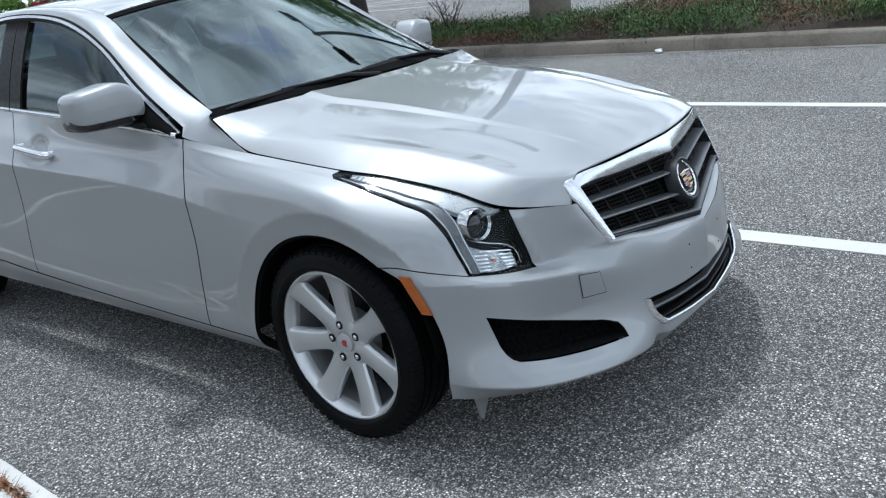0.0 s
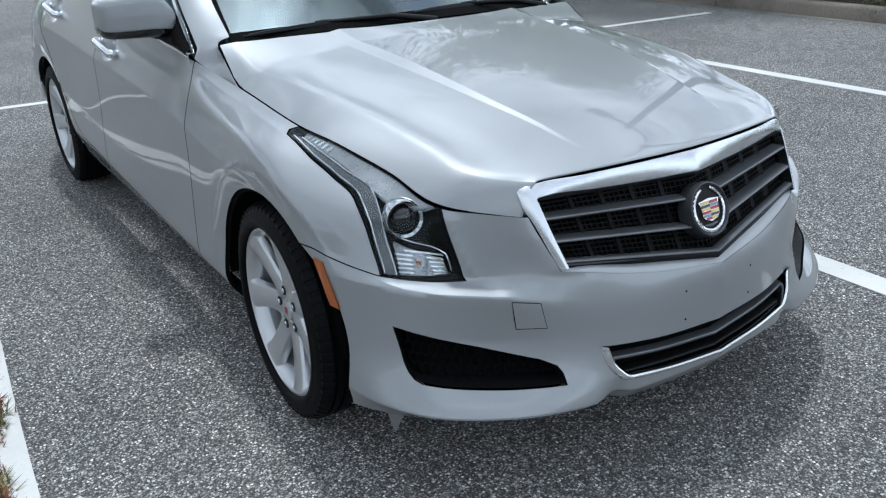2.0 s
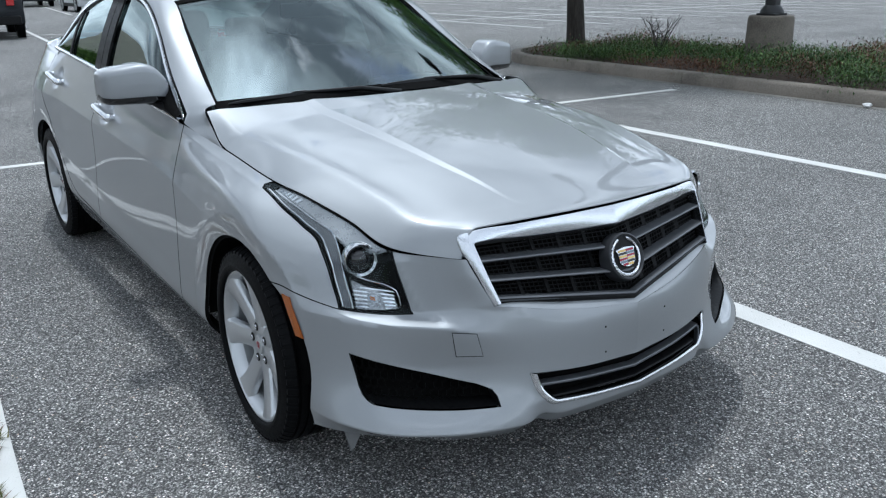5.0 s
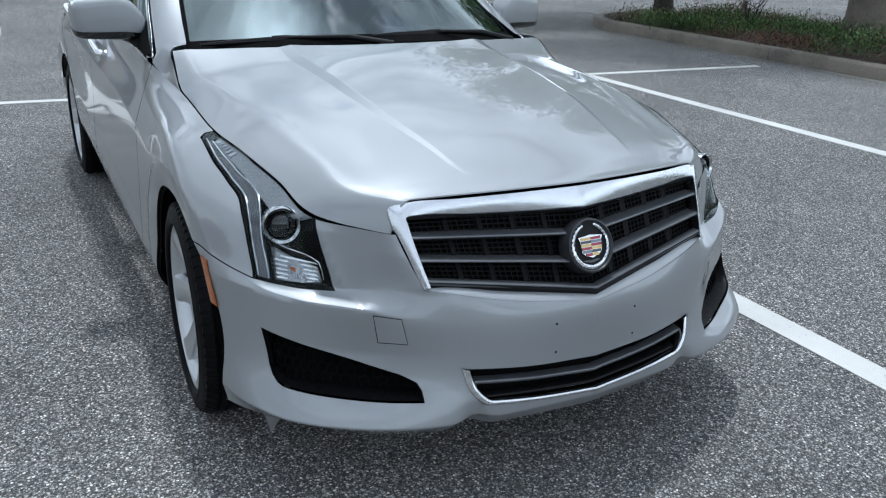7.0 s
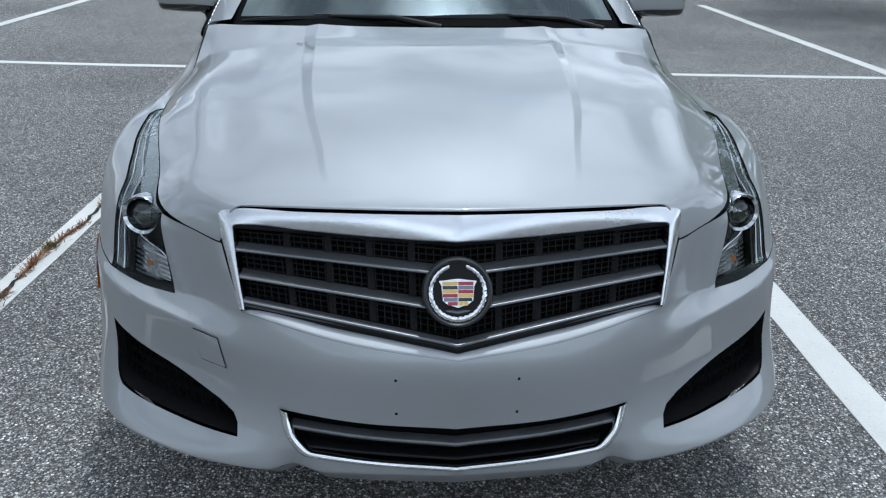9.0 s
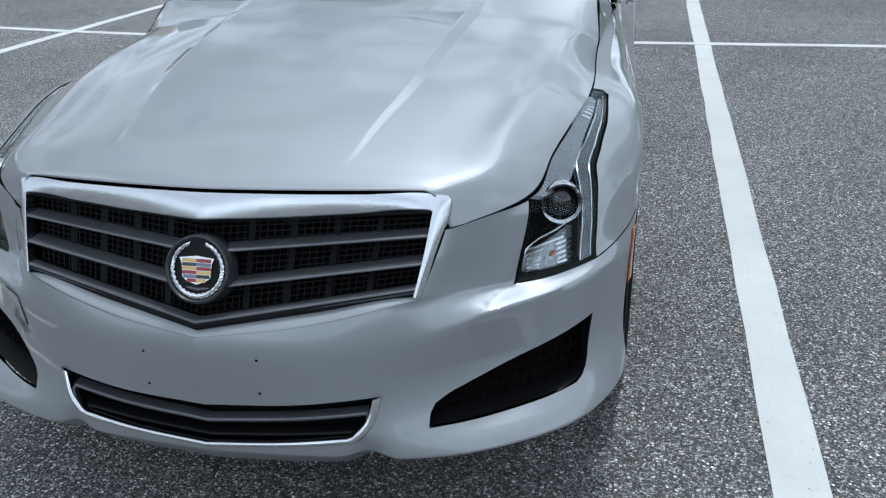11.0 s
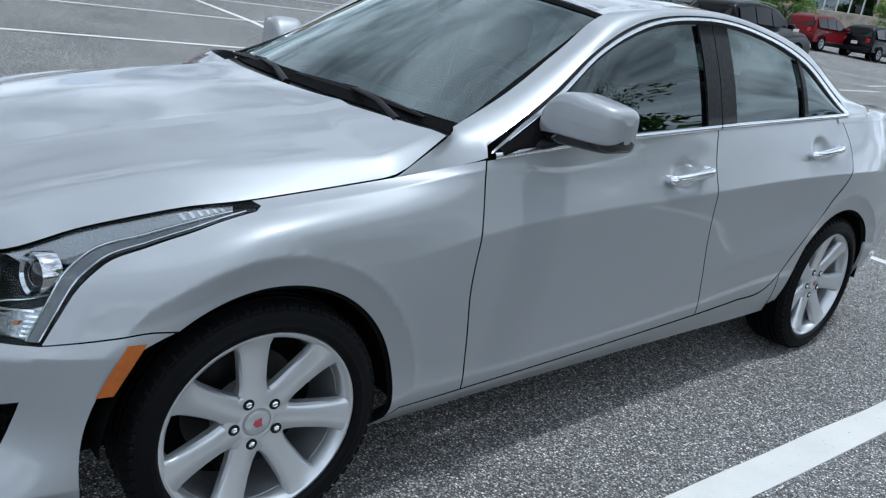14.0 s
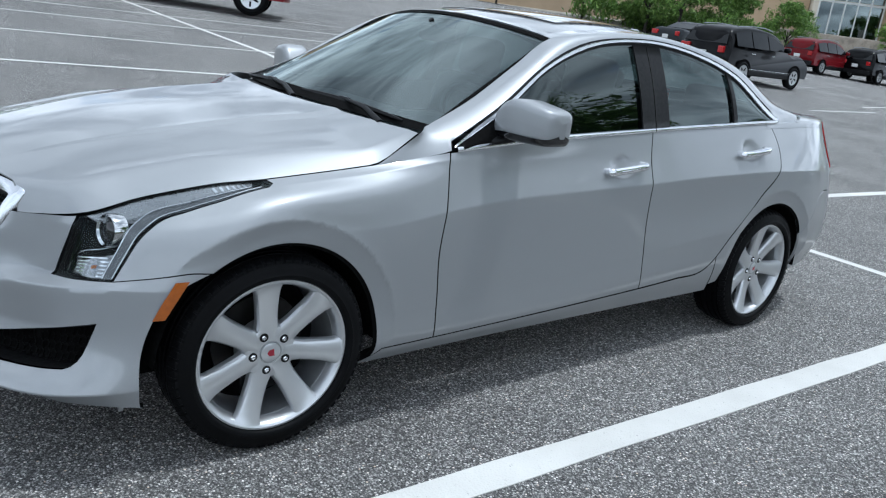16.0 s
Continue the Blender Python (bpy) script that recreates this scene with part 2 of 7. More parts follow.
ASPHALT, LINE_PAINT = asphalt_material(), paint_line_material()
SILVER = car_paint("silver_paint", (.315, .326, .336), 0.58, 0.48, 1.0)
CHROME = plain("chrome", (.78, .79, .81), 0.06, 1.0, vary=0.03)
SATIN = plain("satin_metal", (.30, .31, .33), 0.34, 0.9, vary=0.06)
ALLOY = plain("alloy", (.58, .59, .60), 0.34, 0.75, coat=0.3, vary=0.02, scale=1.0)
# the rim's alloy again, darkened for the shade inside the barrel
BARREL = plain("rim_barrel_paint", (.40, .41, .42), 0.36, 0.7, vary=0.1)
BLACK = plain("black_plastic", (.0035, .0035, .004), 0.5, vary=0.2)
BLACK.node_tree.nodes["Principled BSDF"].inputs["Specular IOR Level"].default_value = 0.25
GLOSS_BLACK = plain("gloss_black", (.006, .006, .007), 0.06, coat=0.6, vary=0.1)
SLAT_GREY = plain("slat_grey", (.15, .155, .165), 0.34, 0.6, vary=0.12)
DARK_GREY = plain("dark_grey_trim", (.026, .027, .03), 0.38, vary=0.15)
TYRE_SHINE = 0.09
RUBBER = plain("tyre_rubber", (.0028, .0030, .0035), 0.5, vary=0.25, scale=14, grain=0.3, grain_scale=180)
RUBBER.node_tree.nodes["Principled BSDF"].inputs["Specular IOR Level"].default_value = TYRE_SHINE
LINER = plain("wheel_liner", (.003, .003, .003), 0.95)
LINER.node_tree.nodes["Principled BSDF"].inputs["Specular IOR Level"].default_value = 0.1
FABRIC = plain("black_leather", (.014, .014, .016), 0.6)
FABRIC.node_tree.nodes["Principled BSDF"].inputs["Specular IOR Level"].default_value = 0.2
BRIGHT = plain("bright_satin_trim", (.74, .755, .785), 0.24, 1.0, vary=0.03, scale=1.5)
LAMP_CHROME = plain("lamp_chrome", (.56, .57, .58), 0.10, 1.0, vary=0.02, scale=3)
LAMP_SATIN = plain("lamp_satin", (0.28, 0.285, 0.292), 0.28, 0.95, vary=0.04, scale=4)
AMBER = plain("amber_lens", (.33, .085, .008), 0.2, coat=0.35, vary=0.15, scale=60)
RED_LENS = plain("red_lens", (.42, .012, .014), 0.15, coat=0.8, vary=0.15, scale=40)
WHITE_LENS = plain("clear_reflector", (0.286, 0.292, 0.303), 0.14, 0.7, vary=0.6, scale=130)
BRAKE = plain("brake_iron", (.035, .034, .033), 0.42, 0.8, vary=0.25)
RUBBER_GREY = plain("grey_rubber", (.22, .22, .22), .7)
WINDSHIELD = glazing("windscreen_glass", (.42, .53, .53), shine=0.13)
SIDE_GLASS = glazing("side_glass", (.15, .19, .19), shine=0.035)
LAMP_GLASS = glazing("lamp_glass", (.93, .95, .96), shine=-.04)
CONCRETE = concrete_material("kerb_concrete", (.20, .175, .145))
BARK = bark_material()
# ---- the saloon's skin: feature lines from nose to tail, left half ----
U_AT = np.array([0, .22, .42, .60, .74, .88, 1.03, 1.40, 1.76, 2.05, 3.10, 3.76, 4.18, 4.66, 5.06, 5.40, 5.80])
NOSE_TO_TAIL = {
    "under": ((.808, 0, .220), (.790, .22, .222), (.735, .42, .208), (.672, .57, .212), (.592, .69, .222), (.496, .78, .226), (.395, .835, .226), (0, .805, .215), (-.36, .812, .218), (-.65, .815, .226), (-1.70, .815, .238), (-2.35, .815, .243), (-2.776, .80, .25), (-3.25, .78, .26), (-3.62, .66, .27), (-3.74, .40, .28), (-3.77, 0, .28)),
    "lip": ((.838, 0, .262), (.822, .22, .262), (.789, .438, .258), (.728, .608, .264), (.637, .738, .270), (.524, .814, .278), (.395, .850, .286), (0, .850, .27), (-.36, .852, .274), (-.65, .853, .283), (-1.70, .853, .325), (-2.35, .853, .36), (-2.776, .86, .37), (-3.25, .83, .38), (-3.66, .69, .38), (-3.78, .42, .38), (-3.81, 0, .38)),
    "low": ((.826, 0, .37), (.807, .22, .375), (.752, .42, .38), (.676, .575, .385), (.590, .70, .39), (.490, .785, .395), (.378, .842, .40), (0, .868, .42), (-.36, .861, .40), (-.65, .857, .415), (-1.70, .857, .49), (-2.35, .866, .55), (-2.776, .88, .56), (-3.25, .85, .53), (-3.67, .70, .50), (-3.79, .43, .50), (-3.82, 0, .50)),
    "waist": ((.822, 0, .50), (.793, .22, .505), (.733, .42, .512), (.637, .572, .536), (.551, .694, .547), (.464, .785, .558), (.335, .843, .56), (0, .876, .60), (-.36, .858, .58), (-.65, .8505, .60), (-1.70, .8475, .66), (-2.35, .852, .69), (-2.776, .872, .70), (-3.25, .835, .68), (-3.66, .69, .64), (-3.78, .43, .64), (-3.81, 0, .64)),
    "lamp": ((.800, 0, .555), (.768, .22, .563), (.711, .42, .578), (.574, .575, .558), (.521, .688, .568), (.432, .782, .590), (.302, .838, .612), (0, .866, .70), (-.36, .849, .70), (-.65, .843, .74), (-1.70, .844, .80), (-2.35, .850, .83), (-2.776, .858, .84), (-3.25, .81, .82), (-3.65, .67, .78), (-3.77, .43, .78), (-3.80, 0, .78)),
    "shoulder": ((.750, 0, .640), (.725, .22, .640), (.675, .42, .643), (.566, .570, .650), (.478, .685, .680), (.372, .763, .705), (.238, .815, .728), (0, .838, .795), (-.36, .812, .815), (-.65, .797, .85), (-1.70, .793, .91), (-2.35, .797, .94), (-2.776, .800, .95), (-3.25, .76, .94), (-3.62, .63, .90), (-3.74, .42, .90), (-3.77, 0, .90)),
    "top": ((.715, 0, .705), (.693, .22, .705), (.650, .42, .702), (.572, .552, .711), (.490, .640, .729), (.365, .663, .772), (.222, .698, .808), (.0, .732, .836), (-.36, .732, .872), (-.65, .764, .92), (-1.70, .757, 1.002), (-2.35, .745, 1.037), (-2.776, .735, 1.058), (-3.25, .69, 1.07), (-3.58, .58, 1.065), (-3.70, .40, 1.07), (-3.73, 0, 1.075)),
}
V_AT = np.array([0, .07, .18, .30, .39, .49, .58])


def tangents(t, p):
    """Slopes for a smooth cubic through p at t (first axis)."""
    t = np.asarray(t, float)
    d = np.diff(p, axis=0) / np.diff(t).reshape((-1,) + (1,) * (p.ndim - 1))
    h = np.diff(t).reshape((-1,) + (1,) * (p.ndim - 1))
    m = np.empty_like(p)
    m[1:-1] = (h[1:] * d[:-1] + h[:-1] * d[1:]) / (h[1:] + h[:-1])
    m[0], m[-1] = d[0], d[-1]
    return m


def along(t, p, s):
    """Points of the smooth cubic through p at the parameters s."""
    t, p, s = np.asarray(t, float), np.asarray(p, float), np.asarray(s, float)
    m = tangents(t, p)
    k = np.clip(np.searchsorted(t, s, side="right") - 1, 0, len(t) - 2)
    h = t[k + 1] - t[k]
    x = ((s - t[k]) / h)[..., None]
    h = h[..., None]
    return (1 + 2 * x) * (1 - x) ** 2 * p[k] + x * (1 - x) ** 2 * h * m[k] + x * x * (3 - 2 * x) * p[k + 1] + x * x * (x - 1) * h * m[k + 1]


LINES = [np.array(v, float) for v in NOSE_TO_TAIL.values()]
# how sharply the skin folds along a feature line: (row, stations, sharpness)
FOLDS = ((1, (0, .42, .60, .9, 1.1, 1.2), (.7, .8, 1, 1, .5, 0)), (2, (1.6, 2.0, 3.6, 3.95), (0, .75, .75, 0)), (3, (.52, .58, .95, 1.2), (0, 1, .9, 0)),
         (4, (.50, .56, .76, .86), (0, .85, .85, 0)), (4, (1.45, 2.0, 4.2, 4.8), (0, 1, 1, .3)))


def skin(u, v):
    """Places on the skin, left side, for arrays of u (round the car from the nose) and v (upwards)."""
    u, v = np.broadcast_arrays(np.asarray(u, float), np.asarray(v, float))
    shape = u.shape
    u, v = u.ravel(), v.ravel()
    rows = np.stack([along(U_AT, ln, u) for ln in LINES])          # rows x n x 3
    m = tangents(V_AT, rows)
    below, above = m.copy(), m.copy()
    for i, us, ws in FOLDS:
        w = np.interp(u, us, ws, left=ws[0] if us[0] == 0 else 0, right=ws[-1])[:, None]
        below[i] += w * ((rows[i] - rows[i - 1]) / (V_AT[i] - V_AT[i - 1]) - m[i])
        above[i] += w * ((rows[i + 1] - rows[i]) / (V_AT[i + 1] - V_AT[i]) - m[i])
    k = np.clip(np.searchsorted(V_AT, v, side="right") - 1, 0, len(V_AT) - 2)
    n = np.arange(len(u))
    h = (V_AT[k + 1] - V_AT[k])[:, None]
    x = ((v - V_AT[k])[:, None]) / h
    out = (1 + 2 * x) * (1 - x) ** 2 * rows[k, n] + x * (1 - x) ** 2 * h * above[k, n] + x * x * (3 - 2 * x) * rows[k + 1, n] + x * x * (x - 1) * h * below[k + 1, n]
    # the bumper stands forward to meet the grille's chrome sides
    w = np.interp(v, (.38, .45, .50, .58), (.2, .75, 1, .8)) * np.clip((v - .37) / .03, 0, 1) * np.exp(-((u - (.43 + .364 * (v - .395))) / .055) ** 2)
    out[:, 0] += .017 * w
    # the bumper's ledge under the lamp, with a crisp edge
    edge = np.interp(u, (.555, .70, .80, .87), (.300, .300, .322, .362))
    w = np.interp(u, (.545, .60, .83, .88), (0, 1, 1, 0)) * np.where(v > edge, np.clip(1 - (v - edge) / .036, 0, 1), np.exp((v - edge) / .045)) * .007
    out += w[:, None] * np.array((.75, .6, -.25))
    # the bumper is drawn in round each inlet
    w = .026 * np.exp(-((u - .61) / .14) ** 2) * np.interp(v, (.095, .14, .22, .29), (0, 1, 1, 0))
    out[:, 0] -= w
    out[:, 2] -= .62 * w
    # a notch between the middle of the spoiler and the blade under each inlet
    w = np.exp(-((u - .325) / .032) ** 2) * np.clip((.115 - v) / .06, 0, 1)
    out[:, 0] -= .020 * w
    out[:, 2] += .012 * w
    # the wing's crown: a fine raised edge from the lamp to the door glass
    w = np.interp(u, (1.30, 1.50, 1.95, 2.12), (0, 1, 1, 0)) * np.exp(-np.abs(v - .548) / .017) * .0045
    out[:, 1] += w * .8
    out[:, 2] += w * .6
    # the nose's corner: an edge running down from the lamp's inner top
    w = np.interp(v, (.26, .32, .54, .575), (0, 1, 1, 0)) * np.exp(-np.abs(u - (.56 + .48 * np.clip(v - .30, 0, 1))) / .035) * .006
    out[:, 0] += w * .75
    out[:, 1] += w * .5
    return out.reshape(shape + (3,))


HOOD_S = np.array([0, .10, .32, .56, .80, .93, 1.0])
HOOD_MID = ((.689, 0, .784), (.600, 0, .819), (.40, 0, .870), (.12, 0, .925), (-.17, 0, .966), (-.33, 0, .984), (-.42, 0, .991))


def fair(line, s):
    """A faired (third-order) run along the bonnet through the given places."""
    p = np.array(line, float)
    return np.stack([np.polyval(np.polyfit(HOOD_S, p[:, k], 3), s) for k in range(3)], -1)


def hood_edge(s):
    """The bonnet's side: along the wing and the headlamp, then up to the pillar."""
    u = np.interp(s, [0, .09, .32, .56, .80, .92], [.497, .715, .975, 1.36, 1.62, 1.785])
    p = skin(u, np.full_like(u, .58))
    k = np.clip((s - .90) / .10, 0, 1)[:, None] ** 1.3
    return p * (1 - k) + np.array((-.545, .717, .979)) * k + np.array((0, 0, .0005))


def hood_skin(s, t):
    """The bonnet: s from nose to windscreen, t from the middle to the side."""
    s, t = np.broadcast_arrays(np.asarray(s, float), np.asarray(t, float))
    shape = s.shape
    s, t = s.ravel(), t.ravel()
    c, e = fair(HOOD_MID, s), hood_edge(np.clip(s, 0, 1))
    k = np.clip(s / .38, 0, 1)
    k = k * k * (3 - 2 * k)
    a = .22 + .40 * k
    q = np.clip(t, 0, 1.02)
    ridge = np.interp(s, (0, .09, .25, .40, .55, .82, 1), (.89, .87, .84, .825, .84, .885, .94))
    top = a * ridge ** 2 + (1 - a) * ridge ** 14
    fall = np.where(q < ridge, a * q ** 2 + (1 - a) * q ** 14, top + (1 - top) * np.clip((q - ridge) / (1 - ridge), 0, 1.2) ** 1.4)
    p = np.empty((len(s), 3))
    p[:, 0] = c[:, 0] + (e[:, 0] - c[:, 0]) * np.where(s > .5, q ** 2.2, q ** 1.4 * (1 - s * 2) + q ** 2.2 * s * 2)
    p[:, 1] = e[:, 1] * t
    p[:, 2] = c[:, 2] + (e[:, 2] - c[:, 2]) * fall
    # a fold either side of the middle, dying away towards the nose
    high = np.clip((s - .10) / .62, 0, 1) ** .85 * np.clip(1.6 - .9 * s, .55, 1)
    d = t - (.400 + .092 * s)
    p[:, 2] += .0098 * high * np.where(d < 0, np.exp(-np.abs(d) / .12), 1 - np.clip(d / (.014 + .040 * np.clip(s, 0, 1)), 0, 1))
    # a shallow hollow along the inside of the outer ridge
    d = (t - ridge) / .10
    p[:, 2] += (.0066 * np.exp(-d * d * 4.5) - .0050 * np.exp(-((d + 1.0) / .75) ** 2)) * np.clip(1.2 - s, 0, 1) * np.clip((s - .05) / .28, 0, 1) * np.clip((1 - t) / .05, 0, 1)
    # the leading edge rolls over the chrome rail
    q = np.clip(t, 0, .96)
    nose = np.stack([.697 - .083 * (q / .96) ** 1.7, .487 * t, .796 - .016 * (q / .96) ** 2], -1)
    nose[:, 2] -= .088 * np.clip((t - .89) / .11, 0, 1) ** 2
    nose[:, 0] += .010 * np.clip((t - .89) / .11, 0, 1)
    k = (np.exp(-(np.clip(s, 0, None) / .06) ** 1.3))[:, None]
    p = p * (1 - k) + nose * k
    p[:, 2] -= .009 * np.exp(-np.clip(s, 0, None) / .006)
    return p.reshape(shape + (3,))
# ---- modelling tools ----
def mesh_of(verts, faces, normals=None, smooth=True):
    me = bpy.data.meshes.new("mesh")
    me.from_pydata([tuple(map(float, v)) for v in verts], [], [tuple(map(int, f)) for f in faces])
    me.update()
    if smooth:
        me.polygons.foreach_set("use_smooth", [True] * len(me.polygons))
    if normals is not None:
        me.normals_split_custom_set_from_vertices([tuple(map(float, n)) for n in normals])
    return me


def part(name, shape, mat, parent=None, label=""):
    """Links a bmesh or a mesh as one object under a thing or a part."""
    if isinstance(shape, bmesh.types.BMesh):
        me = bpy.data.meshes.new(name)
        shape.normal_update()
        shape.to_mesh(me)
        shape.free()
    else:
        me = shape
    me.name = name
    if mat is not None and not me.materials:
        me.materials.append(mat)
        # rims go black, for rubber seals and the shade in the panel gaps
        if "rims" in me:
            me.materials.append(LINER)
            del me["rims"]
    ob = new(name, me)
    if parent is not None:
        ob.parent = parent
    if label:
        ob["label"] = label
    return ob


def box_bm(x0, x1, y0, y1, z0, z1, bevel=0.0, seg=2):
    bm = bmesh.new()
    bmesh.ops.create_cube(bm, size=1.0, matrix=Matrix.Translation(((x0 + x1) / 2, (y0 + y1) / 2, (z0 + z1) / 2)) @ Matrix.Diagonal((x1 - x0, y1 - y0, z1 - z0, 1)))
    if bevel:
        bmesh.ops.bevel(bm, geom=bm.edges[:], offset=bevel, segments=seg, affect="EDGES", profile=0.5)
    return bm


def smooth_bm(bm, angle=40):
    for f in bm.faces:
        f.smooth = True
    for e in bm.edges:
        if len(e.link_faces) == 2 and e.calc_face_angle(0) > radians(angle):
            e.smooth = False
    return bm


def lathe(profile, n=48, axis="y", arc=None):
    """Turns (radius, along) pairs round an axis; a closed ring of quads."""
    bm = bmesh.new()
    rings = []
    for k in range(n):
        a = 2 * math.pi * k / n
        ring = []
        for r, h in profile:
            p = (r * math.cos(a), h, r * math.sin(a)) if axis == "y" else (r * math.cos(a), r * math.sin(a), h)
            ring.append(bm.verts.new(p))
        rings.append(ring)
    for k in range(n):
        a, b = rings[k], rings[(k + 1) % n]
        for i in range(len(profile) - 1):
            bm.faces.new((a[i], a[i + 1], b[i + 1], b[i]) if axis == "y" else (a[i], b[i], b[i + 1], a[i + 1]))
    bmesh.ops.remove_doubles(bm, verts=bm.verts[:], dist=1e-5)
    return smooth_bm(bm, 32)


def tube(points, radius, n=8, closed=False, flat=1.0):
    """A round bar through the points; radius may be one for each point."""
    pts = [Vector(p) for p in points]
    rad = radius if isinstance(radius, (list, tuple)) else [radius] * len(pts)
    bm = bmesh.new()
    rings = []
    up = Vector((0, 0, 1))
    for i, p in enumerate(pts):
        a = pts[i - 1] if (i or closed) else pts[i]
        b = pts[(i + 1) % len(pts)] if (closed or i + 1 < len(pts)) else pts[i]
        d = (b - a).normalized()
        side = d.cross(up)
        if side.length < 1e-3:
            side = d.cross(Vector((1, 0, 0)))
        side.normalize()
        nor = side.cross(d).normalized()
        rings.append([bm.verts.new(p + (side * math.cos(2 * math.pi * k / n) + nor * math.sin(2 * math.pi * k / n) * flat) * rad[i]) for k in range(n)])
    m = len(rings)
    for i in range(m if closed else m - 1):
        a, b = rings[i], rings[(i + 1) % m]
        for k in range(n):
            bm.faces.new((a[k], a[(k + 1) % n], b[(k + 1) % n], b[k]))
    if not closed:
        bm.faces.new(rings[0][::-1])
        bm.faces.new(rings[-1])
    bmesh.ops.recalc_face_normals(bm, faces=bm.faces[:])
    return smooth_bm(bm, 50)


def loft(curves, thick=0.0, closed_ends=False):
    """A sheet through rows of points (each row the same length), given some thickness on its inside."""
    P = np.array(curves, float)
    r, c = P.shape[:2]
    idx = np.arange(r * c).reshape(r, c)
    faces = [(idx[i, j], idx[i, j + 1], idx[i + 1, j + 1], idx[i + 1, j]) for i in range(r - 1) for j in range(c - 1)]
    du, dv = np.gradient(P, axis=1), np.gradient(P, axis=0)
    nor = np.cross(du, dv).reshape(-1, 3)
    nor /= np.linalg.norm(nor, axis=1, keepdims=True) + 1e-12
    verts = P.reshape(-1, 3)
    if thick:
        back = verts - nor * thick
        verts = np.vstack([verts, back])
        nor2 = np.vstack([nor, -nor])
        n = r * c
        faces += [tuple(n + i for i in f[::-1]) for f in faces]
        ring = [*idx[0, :], *idx[1:, -1], *idx[-1, -2::-1], *idx[-2:0:-1, 0]]
        for a, b in zip(ring, ring[1:] + ring[:1]):
            faces.append((b, a, a + n, b + n))
        me = mesh_of(verts, faces)
        me.normals_split_custom_set_from_vertices([tuple(map(float, v)) for v in nor2])
        # rims keep their own flat shading
        for p in me.polygons[len(faces) - len(ring):]:
            p.use_smooth = False
        return me
    return mesh_of(verts, faces, nor)


def inside(poly, pts):
    x, y = pts[:, 0], pts[:, 1]
    hit = np.zeros(len(pts), bool)
    q = np.roll(poly, 1, axis=0)
    for (x0, y0), (x1, y1) in zip(poly, q):
        cross = (y0 > y) != (y1 > y)
        if y0 != y1:
            hit ^= cross & (x < (x1 - x0) * (y - y0) / (y1 - y0) + x0)
    return hit


def seam(*pts, n=0, step=0.018):
    """A smooth run through (u, v) points, sampled evenly."""
    p = np.array(pts, float)
    if len(p) == 2:
        k = n or max(2, int(np.linalg.norm(p[1] - p[0]) / step) + 1)
        return p[0] + (p[1] - p[0]) * np.linspace(0, 1, k)[:, None]
    t = np.r_[0, np.cumsum(np.linalg.norm(np.diff(p, axis=0), axis=1))]
    return along(t, p, np.linspace(0, t[-1], n or max(3, int(t[-1] / step) + 1)))


def outline(*runs):
    """Joins runs into one closed outline, without doubled points."""
    p = np.vstack(runs)
    keep = np.r_[True, np.linalg.norm(np.diff(p, axis=0), axis=1) > 1e-4]
    p = p[keep]
    return p[:-1] if np.linalg.norm(p[0] - p[-1]) < 1e-4 else p


def shrunk(poly, g):
    """The outline moved inwards by g."""
    area = 0.5 * np.sum(poly[:, 0] * np.roll(poly[:, 1], -1) - np.roll(poly[:, 0], -1) * poly[:, 1])
    e = np.roll(poly, -1, axis=0) - poly
    n = np.stack([-e[:, 1], e[:, 0]], 1) * (1 if area > 0 else -1)
    n /= np.linalg.norm(n, axis=1, keepdims=True) + 1e-12
    m = n + np.roll(n, 1, axis=0)
    d = np.clip(np.sum(m * m, axis=1, keepdims=True) / 2, 0.35, 2)
    return poly + m / d * g


